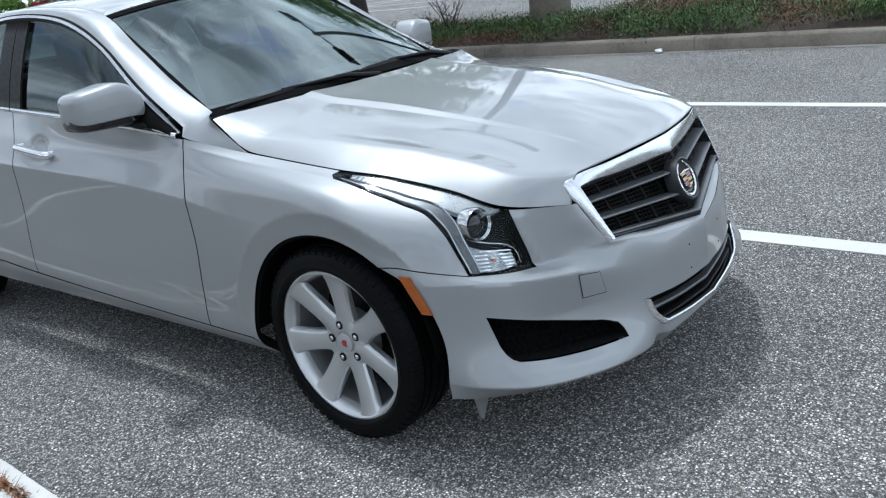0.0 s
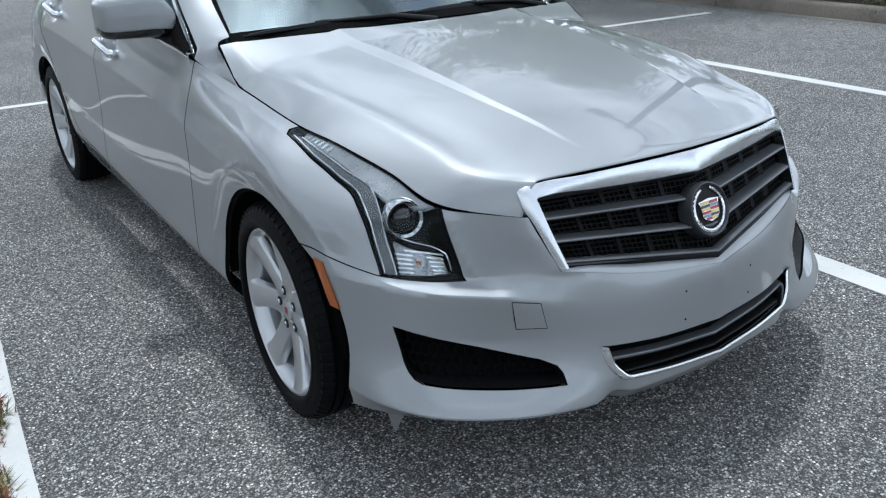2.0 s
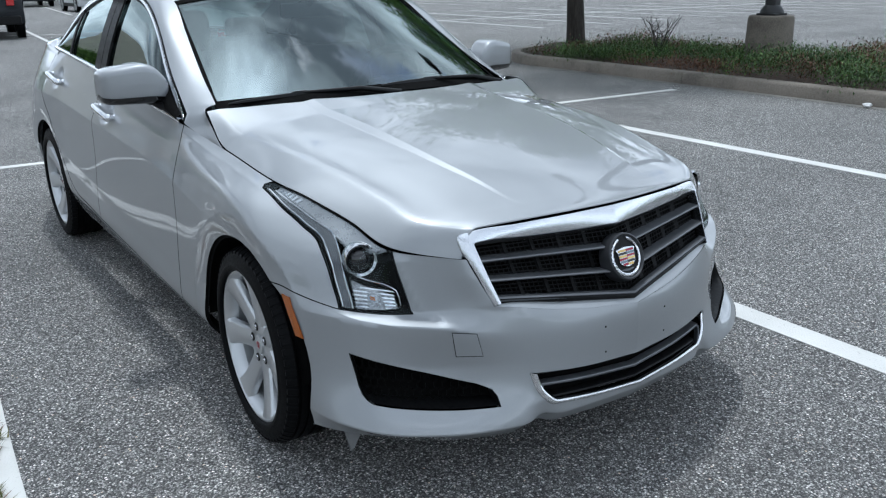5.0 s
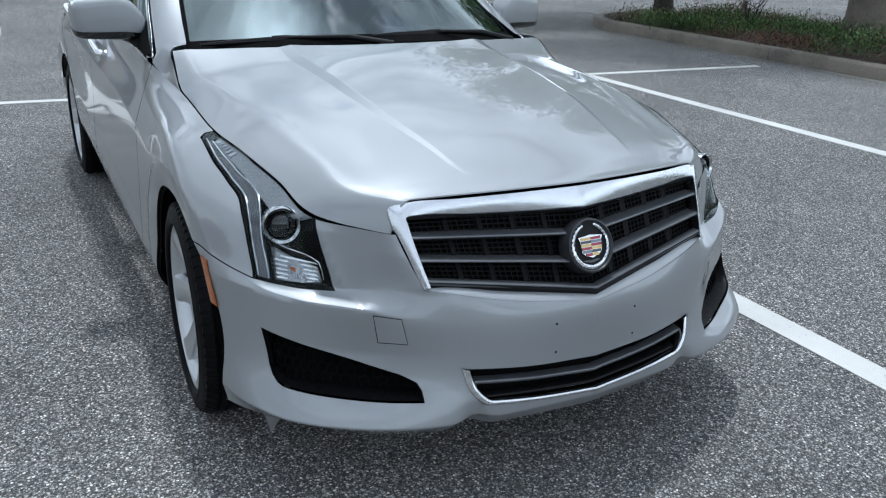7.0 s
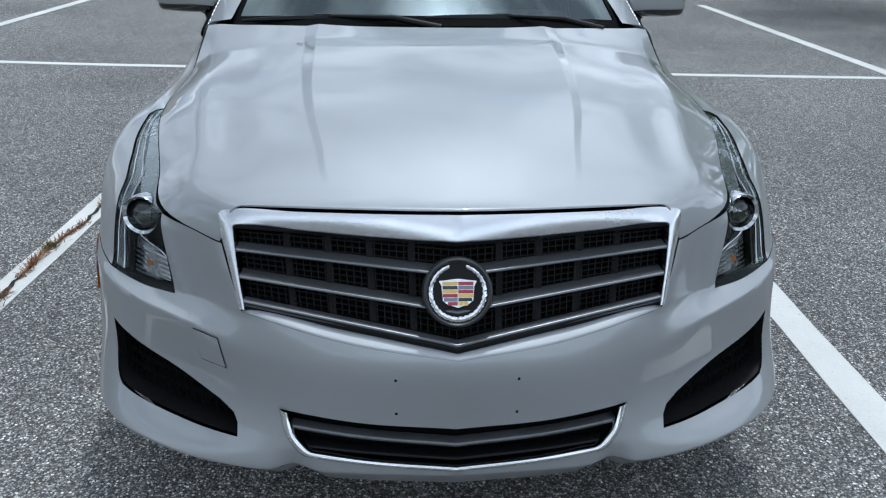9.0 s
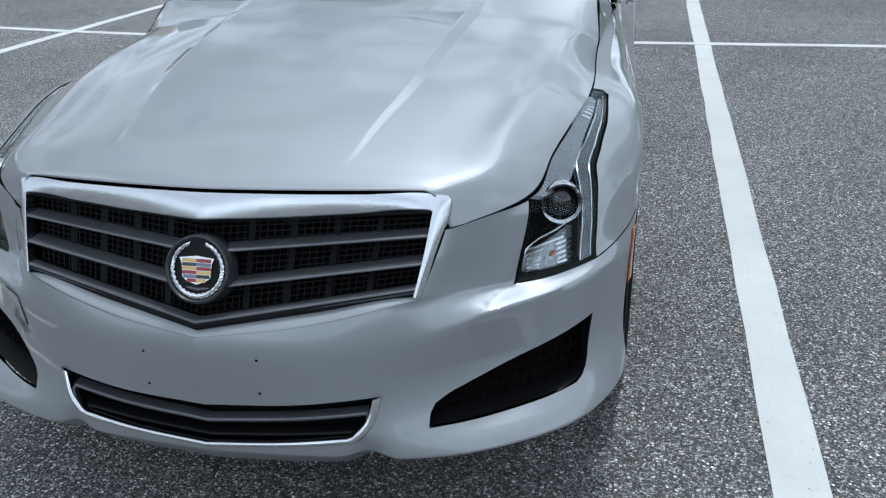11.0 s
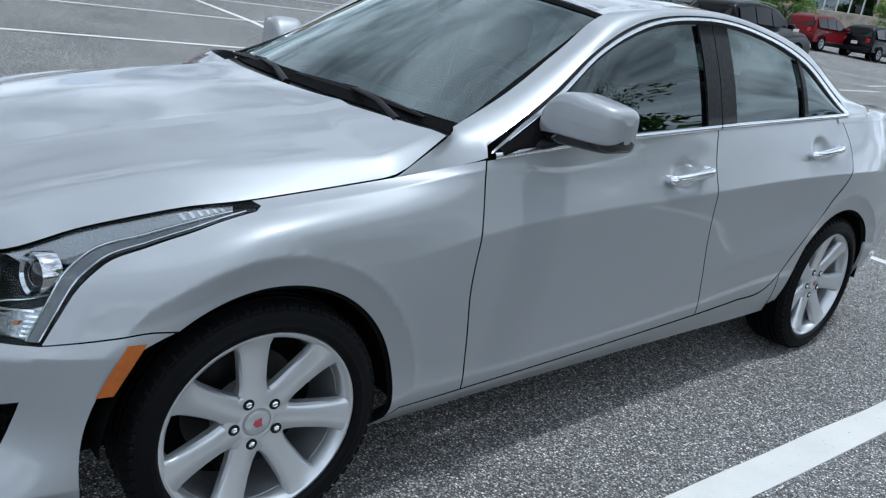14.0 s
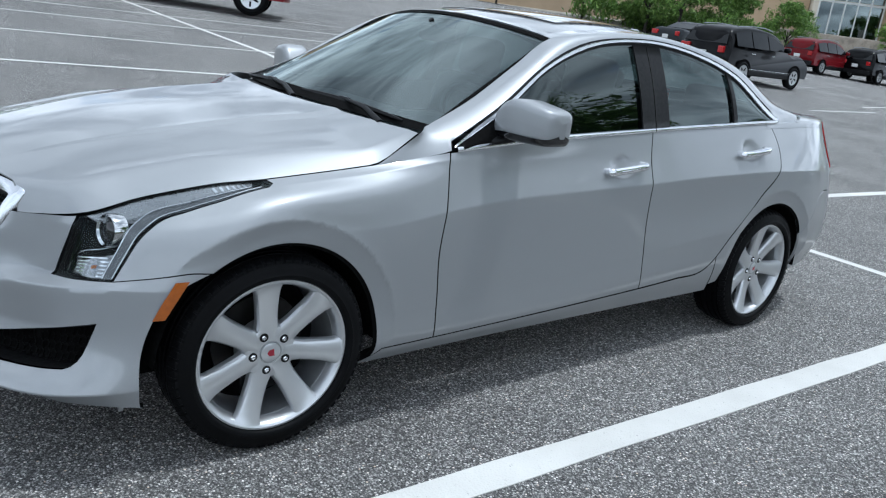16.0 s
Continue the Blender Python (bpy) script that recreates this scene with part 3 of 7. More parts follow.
def sheet(surf, poly, holes=(), step=0.022, depth=0.012, gap=0.0026, side=1, mirrored=False, lift=0.0, keep=None, pin=None, rims=False, snug=None, flip=False, folds=()):
    """A panel cut out of a surface: surf(a, b) gives places, poly and holes are outlines in (a, b)."""
    from mathutils.geometry import delaunay_2d_cdt
    whole = poly
    poly = shrunk(poly, gap) if gap else poly
    if snug is not None:                      # an edge that fits closer
        axis, at, g = snug
        on = np.abs(whole[:, axis] - at) < 2e-3
        poly[on, axis] = at - g
    if pin is not None:                       # the middle line stays where it is
        axis, at = pin
        on = np.abs(whole[:, axis] - at) < 1e-6
        poly[on, axis] = at
    holes = [shrunk(h, -gap) if gap else h for h in holes]
    loops = [poly, *holes]
    lo, hi = poly.min(0), poly.max(0)
    ga, gb = np.meshgrid(np.arange(lo[0] + step / 2, hi[0], step), np.arange(lo[1] + step / 2, hi[1], step), indexing="ij")
    g = np.stack([ga.ravel(), gb.ravel()], 1)
    ok = inside(poly, g)
    for h in holes:
        ok &= ~inside(h, g)
    edge = np.vstack(loops)
    g = g[ok]
    if len(g):
        near = np.min(np.linalg.norm(g[:, None] - edge[None], axis=2), axis=1)
        g = g[near > step * 0.45]
    for fold in folds:                        # rows of points on and beside a fold, to keep it crisp
        if isinstance(fold, np.ndarray):
            band = fold
        else:
            q = np.array(fold, float)
            at = np.r_[0, np.cumsum(np.linalg.norm(np.diff(q, axis=0), axis=1))]
            ks = np.linspace(0, at[-1], int(at[-1] / (step * 1.1)) + 2)
            run = np.stack([np.interp(ks, at, q[:, k]) for k in (0, 1)], 1)
            band = np.vstack([run + [0, d] for d in (-.009, -.0045, 0, .0045, .009)])
        ok = inside(poly, band)
        for h in holes:
            ok &= ~inside(h, band)
        band = band[ok]
        if len(band):
            band = band[np.min(np.linalg.norm(band[:, None] - edge[None], axis=2), axis=1) > .004]
        if len(band) and len(g):
            g = g[np.min(np.linalg.norm(g[:, None] - band[None], axis=2), axis=1) > step * .55]
        g = np.vstack([g, band])
    pts = np.vstack([edge, g])
    edges, at = [], 0
    for lp in loops:
        k = len(lp)
        edges += [(at + i, at + (i + 1) % k) for i in range(k)]
        at += k
    vs, _, fs, *_ = delaunay_2d_cdt([Vector(p) for p in pts], edges, [], 0, 1e-6)
    q = np.array([tuple(v) for v in vs])
    f = np.array([t for t in fs if len(t) == 3])
    mid = q[f].mean(1)
    good = inside(poly, mid)
    for h in holes:
        good &= ~inside(h, mid)
    f = f[good]
    P = surf(q[:, 0], q[:, 1])
    e = 0.004
    ca = np.clip(q[:, 0], lo[0] + 0, hi[0])
    N = np.cross(surf(ca + e, q[:, 1]) - surf(ca - e, q[:, 1]), surf(q[:, 0], q[:, 1] + e) - surf(q[:, 0], q[:, 1] - e))
    N /= np.linalg.norm(N, axis=1, keepdims=True) + 1e-12
    if flip:                                  # outlines that run the other way round
        N, f = -N, f[:, ::-1]
    P = P + N * lift
    if keep is not None:
        P = keep(P)
    # turned-in rim
    count = {}
    for a, b, c in f:
        for i, j in ((a, b), (b, c), (c, a)):
            count[(i, j)] = count.get((i, j), 0) + 1
    rim = [(i, j) for i, j in count if (j, i) not in count]
    if mirrored:
        rim = [(i, j) for i, j in rim if not (abs(P[i, 1]) < 1e-3 and abs(P[j, 1]) < 1e-3)]
    ends = sorted({i for ij in rim for i in ij})
    back = {i: len(P) + k for k, i in enumerate(ends)}
    faces = [tuple(t) for t in f]
    flat = []
    V, NV = P, N
    if depth and ends:
        V = np.vstack([P, P[ends] - N[ends] * depth])
        NV = np.vstack([N, N[ends]])
        base = len(P)
        pos = {i: k for k, i in enumerate(ends)}
        flat = [(j, i, base + pos[i], base + pos[j]) for i, j in rim]
    def build(sg):
        vv = V * [1, sg, 1]
        nn = NV * [1, sg, 1]
        ff = faces + flat
        if sg < 0:
            ff = [t[::-1] for t in ff]
        return vv, nn, ff
    sides = (1, -1) if mirrored else (side,)
    VV, NN, FF = [], [], []
    off = 0
    nsm = []
    for sg in sides:
        vv, nn, ff = build(sg)
        VV.append(vv)
        NN.append(nn)
        if off:                               # the halves share their middle line
            mid_ = np.abs(vv[:, 1]) < 1e-4
            to = np.where(mid_, np.arange(len(vv)), np.arange(len(vv)) + off)
            FF += [tuple(int(to[i]) for i in t) for t in ff]
        else:
            FF += [tuple(t) for t in ff]
        nsm += [True] * len(faces) + [False] * len(flat)
        off += len(vv)
    used = np.zeros(off, bool)
    used[[i for t in FF for i in t]] = True
    to = np.cumsum(used) - 1
    FF = [tuple(int(to[i]) for i in t) for t in FF]
    VV, NN = [np.vstack(VV)[used]], [np.vstack(NN)[used]]
    me = bpy.data.meshes.new("sheet")
    me.from_pydata([tuple(map(float, v)) for v in np.vstack(VV)], [], [tuple(map(int, t)) for t in FF])
    me.polygons.foreach_set("use_smooth", [True] * len(FF))
    me.update()
    me.normals_split_custom_set_from_vertices([tuple(map(float, v)) for v in np.vstack(NN)])
    if rims and not all(nsm):
        me.polygons.foreach_set("material_index", [0 if s else 1 for s in nsm])
        me["rims"] = 1
    return me


def mirror_mesh(me):
    nor = [c.vector for c in me.corner_normals]
    faces, new_nor = [], []
    for p in me.polygons:
        faces.append(tuple(p.vertices)[::-1])
        new_nor += [(nor[i].x, -nor[i].y, nor[i].z) for i in list(p.loop_indices)[::-1]]
    m = mesh_of([(v.co.x, -v.co.y, v.co.z) for v in me.vertices], faces)
    m.normals_split_custom_set(new_nor)
    return m


def joined(*bms):
    out = bmesh.new()
    for b in bms:
        me = bpy.data.meshes.new("tmp")
        b.to_mesh(me)
        b.free()
        out.from_mesh(me)
        bpy.data.meshes.remove(me)
    return out
# ---- the ground ----
def ground_z(x, y):
    """The lot is level by the car and climbs towards the shop side."""
    w = min(max(0.0, -y - 2.0), 42.0)
    return 0.0055 * w * w if w < 6 else 0.198 + 0.066 * (w - 6)


def steps(*runs):
    out = [runs[0][0]]
    for a, b, n in runs:
        out += [a + (b - a) * k / n for k in range(1, n + 1)]
    return out


def build_ground():
    xs = steps((-900, -120, 6), (-120, -20, 20), (-20, 20, 20), (20, 900, 8))
    ys = steps((-900, -60, 6), (-60, -8, 26), (-8, -1, 28), (-1, 30, 8), (30, 900, 8))
    verts = [(x, y, ground_z(x, y)) for x in xs for y in ys]
    n = len(ys)
    faces = [(i * n + j, (i + 1) * n + j, (i + 1) * n + j + 1, i * n + j + 1) for i in range(len(xs) - 1) for j in range(n - 1)]
    ob = part("ground", mesh_of(verts, faces), ASPHALT)
    tagged(ob, "worn grey asphalt car park with pale aggregate", "ground", kind="structure")


build_ground()



def painted_line(a, b, width, cut=0.35, rise=0.004):
    """A stripe of road paint, following the ground, with rough edges."""
    a, b = Vector(a), Vector(b)
    d = (b - a)
    n = max(2, int(d.length / cut))
    side = Vector((-d.y, d.x)).normalized() * (width / 2)
    bm = bmesh.new()
    prev = None
    rng = random.Random(int(abs(a.x * 13 + a.y * 71) * 10))
    for k in range(n + 1):
        p = a + d * k / n
        jig = [rng.uniform(-0.004, 0.004) for _ in range(2)]
        l, r = p + side * (1 + jig[0] / width * 2), p - side * (1 + jig[1] / width * 2)
        z = ground_z(p.x, p.y)
        row = [bm.verts.new((r.x, r.y, z + 0.0005)), bm.verts.new((r.x, r.y, z + rise)), bm.verts.new((l.x, l.y, z + rise)), bm.verts.new((l.x, l.y, z + 0.0005))]
        if prev:
            for i in range(3):
                bm.faces.new((prev[i], row[i], row[i + 1], prev[i + 1]))
        prev = row
    ob = part("painted_line", bm, LINE_PAINT)
    tagged(ob, "worn white painted bay line on the asphalt", "road marking", "bay lines", "structure")
    return ob


def bay_line(y0, x_front, x_back, width=0.128):
    """A bay line through (0, y0), parallel to the bays."""
    k = -0.034
    painted_line((x_front, y0 + k * x_front), (x_back, y0 + k * x_back), width)


for y0, xf, xb in ((1.277, 1.16, -10.5), (4.20, 1.6, -10.4), (-4.7, 1.6, -10.4), (-7.82, 1.6, -10.4), (-10.25, 1.6, -10.4), (-12.4, 1.6, -10.4), (-13.95, 1.6, -10.4), (-15.6, 1.6, -10.4)):
    bay_line(y0, xf, xb)
painted_line((1.16, -1.648), (-10.5, -1.06), 0.125)
painted_line((-4.62, 6.85), (-5.53, -9.95), 0.10, 0.35, 0.0055)
painted_line((-5.53, -9.95), (-4.98, -18.0), 0.10, 0.35, 0.0055)


def crack():
    """A long split along the bay line, with dry and green weeds growing in it."""
    tar = plain("crack_dirt", (.018, .015, .012), .95, vary=.4, scale=30)
    r = random.Random(17)
    pts = []
    x = .75
    while x > -7.2:
        pts.append((x, -1.600 - .062 * x + .038 * noise.noise(Vector((x * 2.6, 0, 0))) + .016 * noise.noise(Vector((x * 17, 3, 0)))))
        x -= .022
    V, F = [], []
    for i, (px, py) in enumerate(pts):
        w = .004 + .012 * max(0, noise.noise(Vector((px * 6, 9, 0))) + .35)
        V += [(px, py - w, .0062), (px, py + w, .0062)]
        if i:
            F.append((2 * i - 2, 2 * i - 1, 2 * i + 1, 2 * i))
    tagged(part("pavement_crack", mesh_of(V, F), tar), "dark split running along the painted bay line", "crack", kind="structure")
    for name, mat, gap, label in (("dry_weeds", DRY_WEED, .03, "dry straw-coloured weeds in the pavement crack"), ("green_weeds", GREEN_WEED, .40, "small green weeds in the pavement crack")):
        V, F = [], []
        for px, py in pts:
            if name == "dry_weeds":
                dense = noise.noise(Vector((px * 5.3, 40, 0))) * .6 + (.22 if px > -1.15 else .02)
            else:
                dense = max(math.exp(-((px - tuft) / .05) ** 2) for tuft in (-2.0, -1.02, -.45, -.14, .42)) * .8
            if dense < gap or px < -2.3:
                continue
            for _ in range(16 if name == "dry_weeds" else 18):
                a, L = r.uniform(0, 6.283), r.uniform(.010, .046) * (0.5 + dense * 1.5)
                q = np.array((px + r.gauss(0, .014), py + r.gauss(0, .011 if name == "dry_weeds" else .017), .006))
                d = np.array((math.cos(a), math.sin(a), r.uniform(.15, 1.1)))
                d = d / np.linalg.norm(d)
                s = np.array((-math.sin(a), math.cos(a), 0)) * .0028
                k = len(V)
                V += [tuple(q - s), tuple(q + s), tuple(q + d * L)]
                F.append((k, k + 1, k + 2))
        tagged(part(name, mesh_of(V, F, smooth=False), mat), label, "weeds", kind="stuff")


DRY_WEED = leaf_material("dry_weed", (.11, .035, .018), (.22, .085, .035), (.32, .19, .08))
GREEN_WEED = leaf_material("green_weed", (.05, .065, .012), (.11, .12, .025), (.20, .18, .05))
crack()


def tar_seal(centre, rx, ry, turn, a0, a1):
    """A strip of black crack sealer poured in a curve."""
    V, F = [], []
    m = Matrix.Rotation(radians(turn), 2)
    n = 60
    for i in range(n + 1):
        a = radians(a0 + (a1 - a0) * i / n)
        w = .022 + .010 * noise.noise(Vector((i * .3, rx, 0)))
        wob = 1 + .05 * noise.noise(Vector((i * .15, ry, 5)))
        for s in (-1, 1):
            p = m @ Vector(((rx * wob + s * w) * math.cos(a), (ry * wob + s * w) * math.sin(a)))
            x, y = centre[0] + p.x, centre[1] + p.y
            V.append((x, y, ground_z(x, y) + .0035))
        if i:
            F.append((2 * i - 2, 2 * i - 1, 2 * i + 1, 2 * i))
    ob = part("tar_seal", mesh_of(V, F), TAR)
    tagged(ob, "curved black strip of poured crack sealer", "crack sealer", "tar strips", "structure")


TAR = plain("tar", (.022, .022, .024), .55, vary=.2)
# ---- the silver saloon ----


GRIPS = (-1.545, .864), (-2.50, .930)          # door handles: (x, z)


def flared(u, v):
    """The skin with the rolled flares round the wheel arches and the hollows behind the door handles."""
    p = skin(u, v)
    for gx, gz in GRIPS:
        d = ((p[..., 0] - gx) / 0.062) ** 2 + ((p[..., 2] - gz) / 0.040) ** 2
        p[..., 1] -= 0.017 * np.exp(-d * d)
    for cx in (0.005, -2.776):
        r = np.hypot(p[..., 0] - cx, p[..., 2] - 0.312)
        w = np.clip((p[..., 2] - .30) / .12, 0, 1) * np.clip((.375 - (p[..., 0] - cx)) / .08, 0, 1)
        p[..., 1] += (0.0030 * np.exp(-np.abs(r - .432) / .022) - 0.17 * np.clip(0.432 - r, 0, .072)) * w
    return p


def arch_uv(cx, a0, a1, n=40, reach=0.0):
    """The lip of a wheel arch, from angle a0 to a1 (degrees, 0 ahead), as (u, v)."""
    out = []
    for a in np.linspace(radians(a0), radians(a1), n):
        c = min(max((math.cos(a) - 0.55) / 0.35, 0), 1)
        r = 0.362 + reach * c * c * (3 - 2 * c)
        x, z = cx + 0.005 + r * math.cos(a), 0.312 + r * math.sin(a)
        out.append(uv_of(x, z))
    return np.array(out)


_GU, _GV = np.meshgrid(np.linspace(0.85, 4.9, 406), np.linspace(0, .58, 59), indexing="ij")
_GP = skin(_GU, _GV)


def uv_of(x, z):
    """The (u, v) of the place on the side that shows at (x, z) from abeam."""
    d = (_GP[..., 0] - x) ** 2 + (_GP[..., 2] - z) ** 2
    i = np.unravel_index(np.argmin(d), d.shape)
    u, v = _GU[i], _GV[i]
    for _ in range(6):
        p = skin(u, v)
        e = 1e-4
        pu, pv = (skin(u + e, v) - p) / e, (skin(u, v + e) - p) / e
        J = np.array([[pu[0], pv[0]], [pu[2], pv[2]]])
        du, dv = np.linalg.solve(J, [x - p[0], z - p[2]])
        u, v = u + float(np.clip(du, -.02, .02)), float(np.clip(v + np.clip(dv, -.02, .02), 0, .58))
    return u, v


def flare_band(cx):
    """Rows of points along the crease round a wheel arch."""
    return np.array([uv_of(cx + .005 + r * math.cos(a), .312 + r * math.sin(a)) for r in (.444, .438, .432, .426, .420, .408) for a in np.linspace(radians(24), radians(186), 52)])


FLARE_F, FLARE_R = flare_band(0), flare_band(-2.781)
# outlines on the skin
LAMP_IN, LAMP_OUT, LAMP_TIP, LAMP_TOP = (.634, .380), (.850, .375), (1.368, .552), (.712, .579)
lamp_foot = seam(LAMP_IN, (.745, .375), LAMP_OUT)
lamp_outer = seam(LAMP_OUT, (.850, .420), (.858, .468), (.905, .510), (1.0, .531), (1.14, .542), LAMP_TIP)
lamp_upper = seam(LAMP_TIP, (1.390, .564), (1.375, .579))
lamp_upper = outline(lamp_upper, seam((1.375, .579), (1.05, .5795), LAMP_TOP), [LAMP_TOP])
lamp_inner = seam(LAMP_TOP, (.670, .51), (.643, .43), LAMP_IN)
LAMP = outline(lamp_foot, lamp_outer, lamp_upper, lamp_inner)
arch_front = arch_uv(0, -16, 53, 24, 0.042)        # bumper's share
arch_mid = arch_uv(0, 53, 190, 44)                 # wing's share
split = seam(LAMP_OUT, (.945, .378), (1.07, .372), tuple(arch_front[-1]))
FOG = outline(seam((.45, .125), (.458, .152), (.508, .178)), seam((.508, .178), (.63, .205), (.845, .230)), seam((.845, .230), (.824, .168)), seam((.824, .168), (.806, .145), (.778, .134)), seam((.778, .134), (.56, .127), (.45, .125)))
low_top = seam((0, .176), (.20, .180), (.355, .186))
low_side = seam((.355, .186), (.338, .143), (.305, .108))
low_foot = seam((.305, .108), (.16, .098), (0, .088))
grille_side = seam((.490, .579), (.464, .50), (.4485, .448), (.434, .395))
grille_foot = seam((.434, .395), (.2, .357), (0, .333))
BUMPER = outline(seam((0, 0), (.5, 0), (1.0, 0)), seam((1.0, 0), tuple(arch_front[0])), arch_front, split[::-1], lamp_foot[::-1], lamp_inner[::-1],
                 seam(LAMP_TOP, (.60, .579), (.490, .579)), grille_side, grille_foot, seam((0, .333), (0, .176)), low_top, low_side, low_foot, seam((0, .088), (0, 0)))
door_edge = seam((2.05, .579), (2.02, .455), (2.0, .38), (1.985, .295), (1.995, .205), (2.005, .075))
WING = outline(split, arch_mid, seam(tuple(arch_mid[-1]), (1.79, .075)), seam((1.79, .075), (2.005, .075)), door_edge[::-1], seam((2.05, .579), (1.7, .579), (1.375, .579)), seam((1.375, .579), (1.390, .564), LAMP_TIP), lamp_outer[::-1])
pillar_edge = seam((3.165, .579), (3.125, .44), (3.12, .265), (3.15, .075))
DOOR_F = outline(door_edge, seam((2.005, .075), (3.15, .075)), pillar_edge[::-1], seam((3.165, .579), (2.05, .579)))
rear_cut = seam((4.14, .579), (4.165, .50), (4.15, .42), (3.985, .31), (3.80, .165), (3.665, .088), (3.40, .075))
DOOR_R = outline(pillar_edge, seam((3.15, .075), (3.40, .075)), rear_cut[::-1], seam((4.14, .579), (3.165, .579)))
rear_tail = rear_cut[rear_cut[:, 0] < 3.724]
SILL = outline(seam((1.79, .075), (3.40, .075)), rear_tail[::-1], seam(tuple(rear_tail[0]), (3.76, .0)), seam((3.76, 0), (1.70, 0)), seam((1.70, 0), (1.79, .075)))
rear_end = seam((4.95, .579), (4.93, .40), (4.93, .33))
QUARTER = outline(rear_cut[rear_cut[:, 0] > 3.71], seam(tuple(rear_tail[0]), (3.757, .02)), seam((3.757, .02), tuple(arch_uv(-2.776, -4, -3, 2)[0])), arch_uv(-2.776, -4, 150, 50), seam(tuple(arch_uv(-2.776, 150, 151, 2)[0]), (4.70, .31), (4.93, .33)), rear_end[::-1], seam((4.95, .579), (4.14, .579)))
R_BUMP = outline(seam((4.93, .33), (4.70, .31), tuple(arch_uv(-2.776, 150, 151, 2)[0])), arch_uv(-2.776, 150, 188, 14), seam(tuple(arch_uv(-2.776, 188, 189, 2)[0]), (4.65, 0)), seam((4.65, 0), (5.2, 0), (5.8, 0)), seam((5.8, 0), (5.8, .33)), seam((5.8, .33), (5.3, .33), (4.93, .33)))
TAIL = outline(seam((4.96, .579), (4.95, .47), (4.99, .41)), seam((4.99, .41), (5.22, .40)), seam((5.22, .40), (5.20, .579)), seam((5.20, .579), (4.96, .579)))
BOOT_BACK = outline(seam((5.22, .33), (5.8, .33)), seam((5.8, .33), (5.8, .579)), seam((5.8, .579), (5.20, .579)), seam((5.20, .579), (5.22, .33)))

car = new("car")
tagged(car, "silver four-door saloon parked nose-out between white lines", "car")
part("front_bumper", sheet(flared, BUMPER, (FOG,), mirrored=True, depth=0.02, step=0.013, pin=(0, 0), rims=True, folds=(((.55, .30), (.70, .30), (.80, .322), (.86, .358)), ((.87, .30), (1.1, .30)), ((.02, .07), (1.05, .07)), ((.50, .39), (.62, .39)))), SILVER, car, "silver painted bumper with dark inlets")
for sd in (1, -1):
    for poly in (WING, DOOR_F, DOOR_R, QUARTER):
        part("inner_panel", sheet(flared, poly, side=sd, lift=-0.011, depth=0, gap=-0.006, step=0.05), LINER, car)
    part("front_wing", sheet(flared, WING, side=sd, step=0.010, rims=True, snug=(1, .579, .0002), folds=(((1.45, .39), (2.05, .39)), ((1.35, .548), (2.05, .548)), ((1.75, .18), (2.05, .18)), FLARE_F)), SILVER, car)
    part("sill", sheet(flared, SILL, side=sd, depth=0.03, rims=True, step=0.010), SILVER, car)
    part("rear_quarter", sheet(flared, QUARTER, side=sd, step=0.011, rims=True, folds=(((3.9, .39), (4.9, .39)), FLARE_R)), SILVER, car)
part("rear_bumper", sheet(flared, R_BUMP, mirrored=True, pin=(0, 5.8)), SILVER, car)
part("boot_back", sheet(flared, BOOT_BACK, mirrored=True, pin=(0, 5.8)), SILVER, car)
HOOD = outline(seam((0, 0), (1, 0)), seam((1, 0), (1, 1)), seam((1, 1), (0, 1)), seam((0, 1), (0, 0), step=.012))
part("bonnet", sheet(hood_skin, HOOD, mirrored=True, step=0.0125, depth=0.014, gap=0.0032, pin=(1, 0), rims=True, flip=True, folds=(((.10, .409), (.98, .490)), ((.10, .427), (.98, .543)), ((.05, .879), (.09, .87), (.25, .84), (.40, .825), (.55, .84), (.82, .885), (.97, .932)))), SILVER, car, "long silver bonnet with two raised creases")

# doors with their handles
def door(poly, sd, grip):
    d = part("door", sheet(flared, poly, side=sd, step=0.016, rims=True, folds=(((1.95, .39), (4.2, .39)), ((1.95, .18), (3.95, .18)))), SILVER, car)
    gx, gz = grip
    y = float(skin(*uv_of(gx, gz))[1])
    pts = [(gx + 0.110, y - .004, gz - .012), (gx + 0.108, y + .022, gz - .012), (gx + 0.092, y + .030, gz - .010), (gx, y + .033, gz), (gx - 0.092, y + .030, gz + .010), (gx - 0.108, y + .022, gz + .012), (gx - 0.110, y - .004, gz + .012)]
    t = np.linspace(0, 1, 25)
    run = along(np.linspace(0, 1, 7), np.array(pts), t) * [1, sd, 1]
    part("door_handle", tube(run, [0.0155 if 2 < i < 22 else 0.012 for i in range(25)], 12, flat=1.1), CHROME, d, "chrome bar handle")
    return d


doors = {(k, sd): door(poly, sd, grip) for k, poly, grip in (("front", DOOR_F, GRIPS[0]), ("rear", DOOR_R, GRIPS[1])) for sd in (1, -1)}

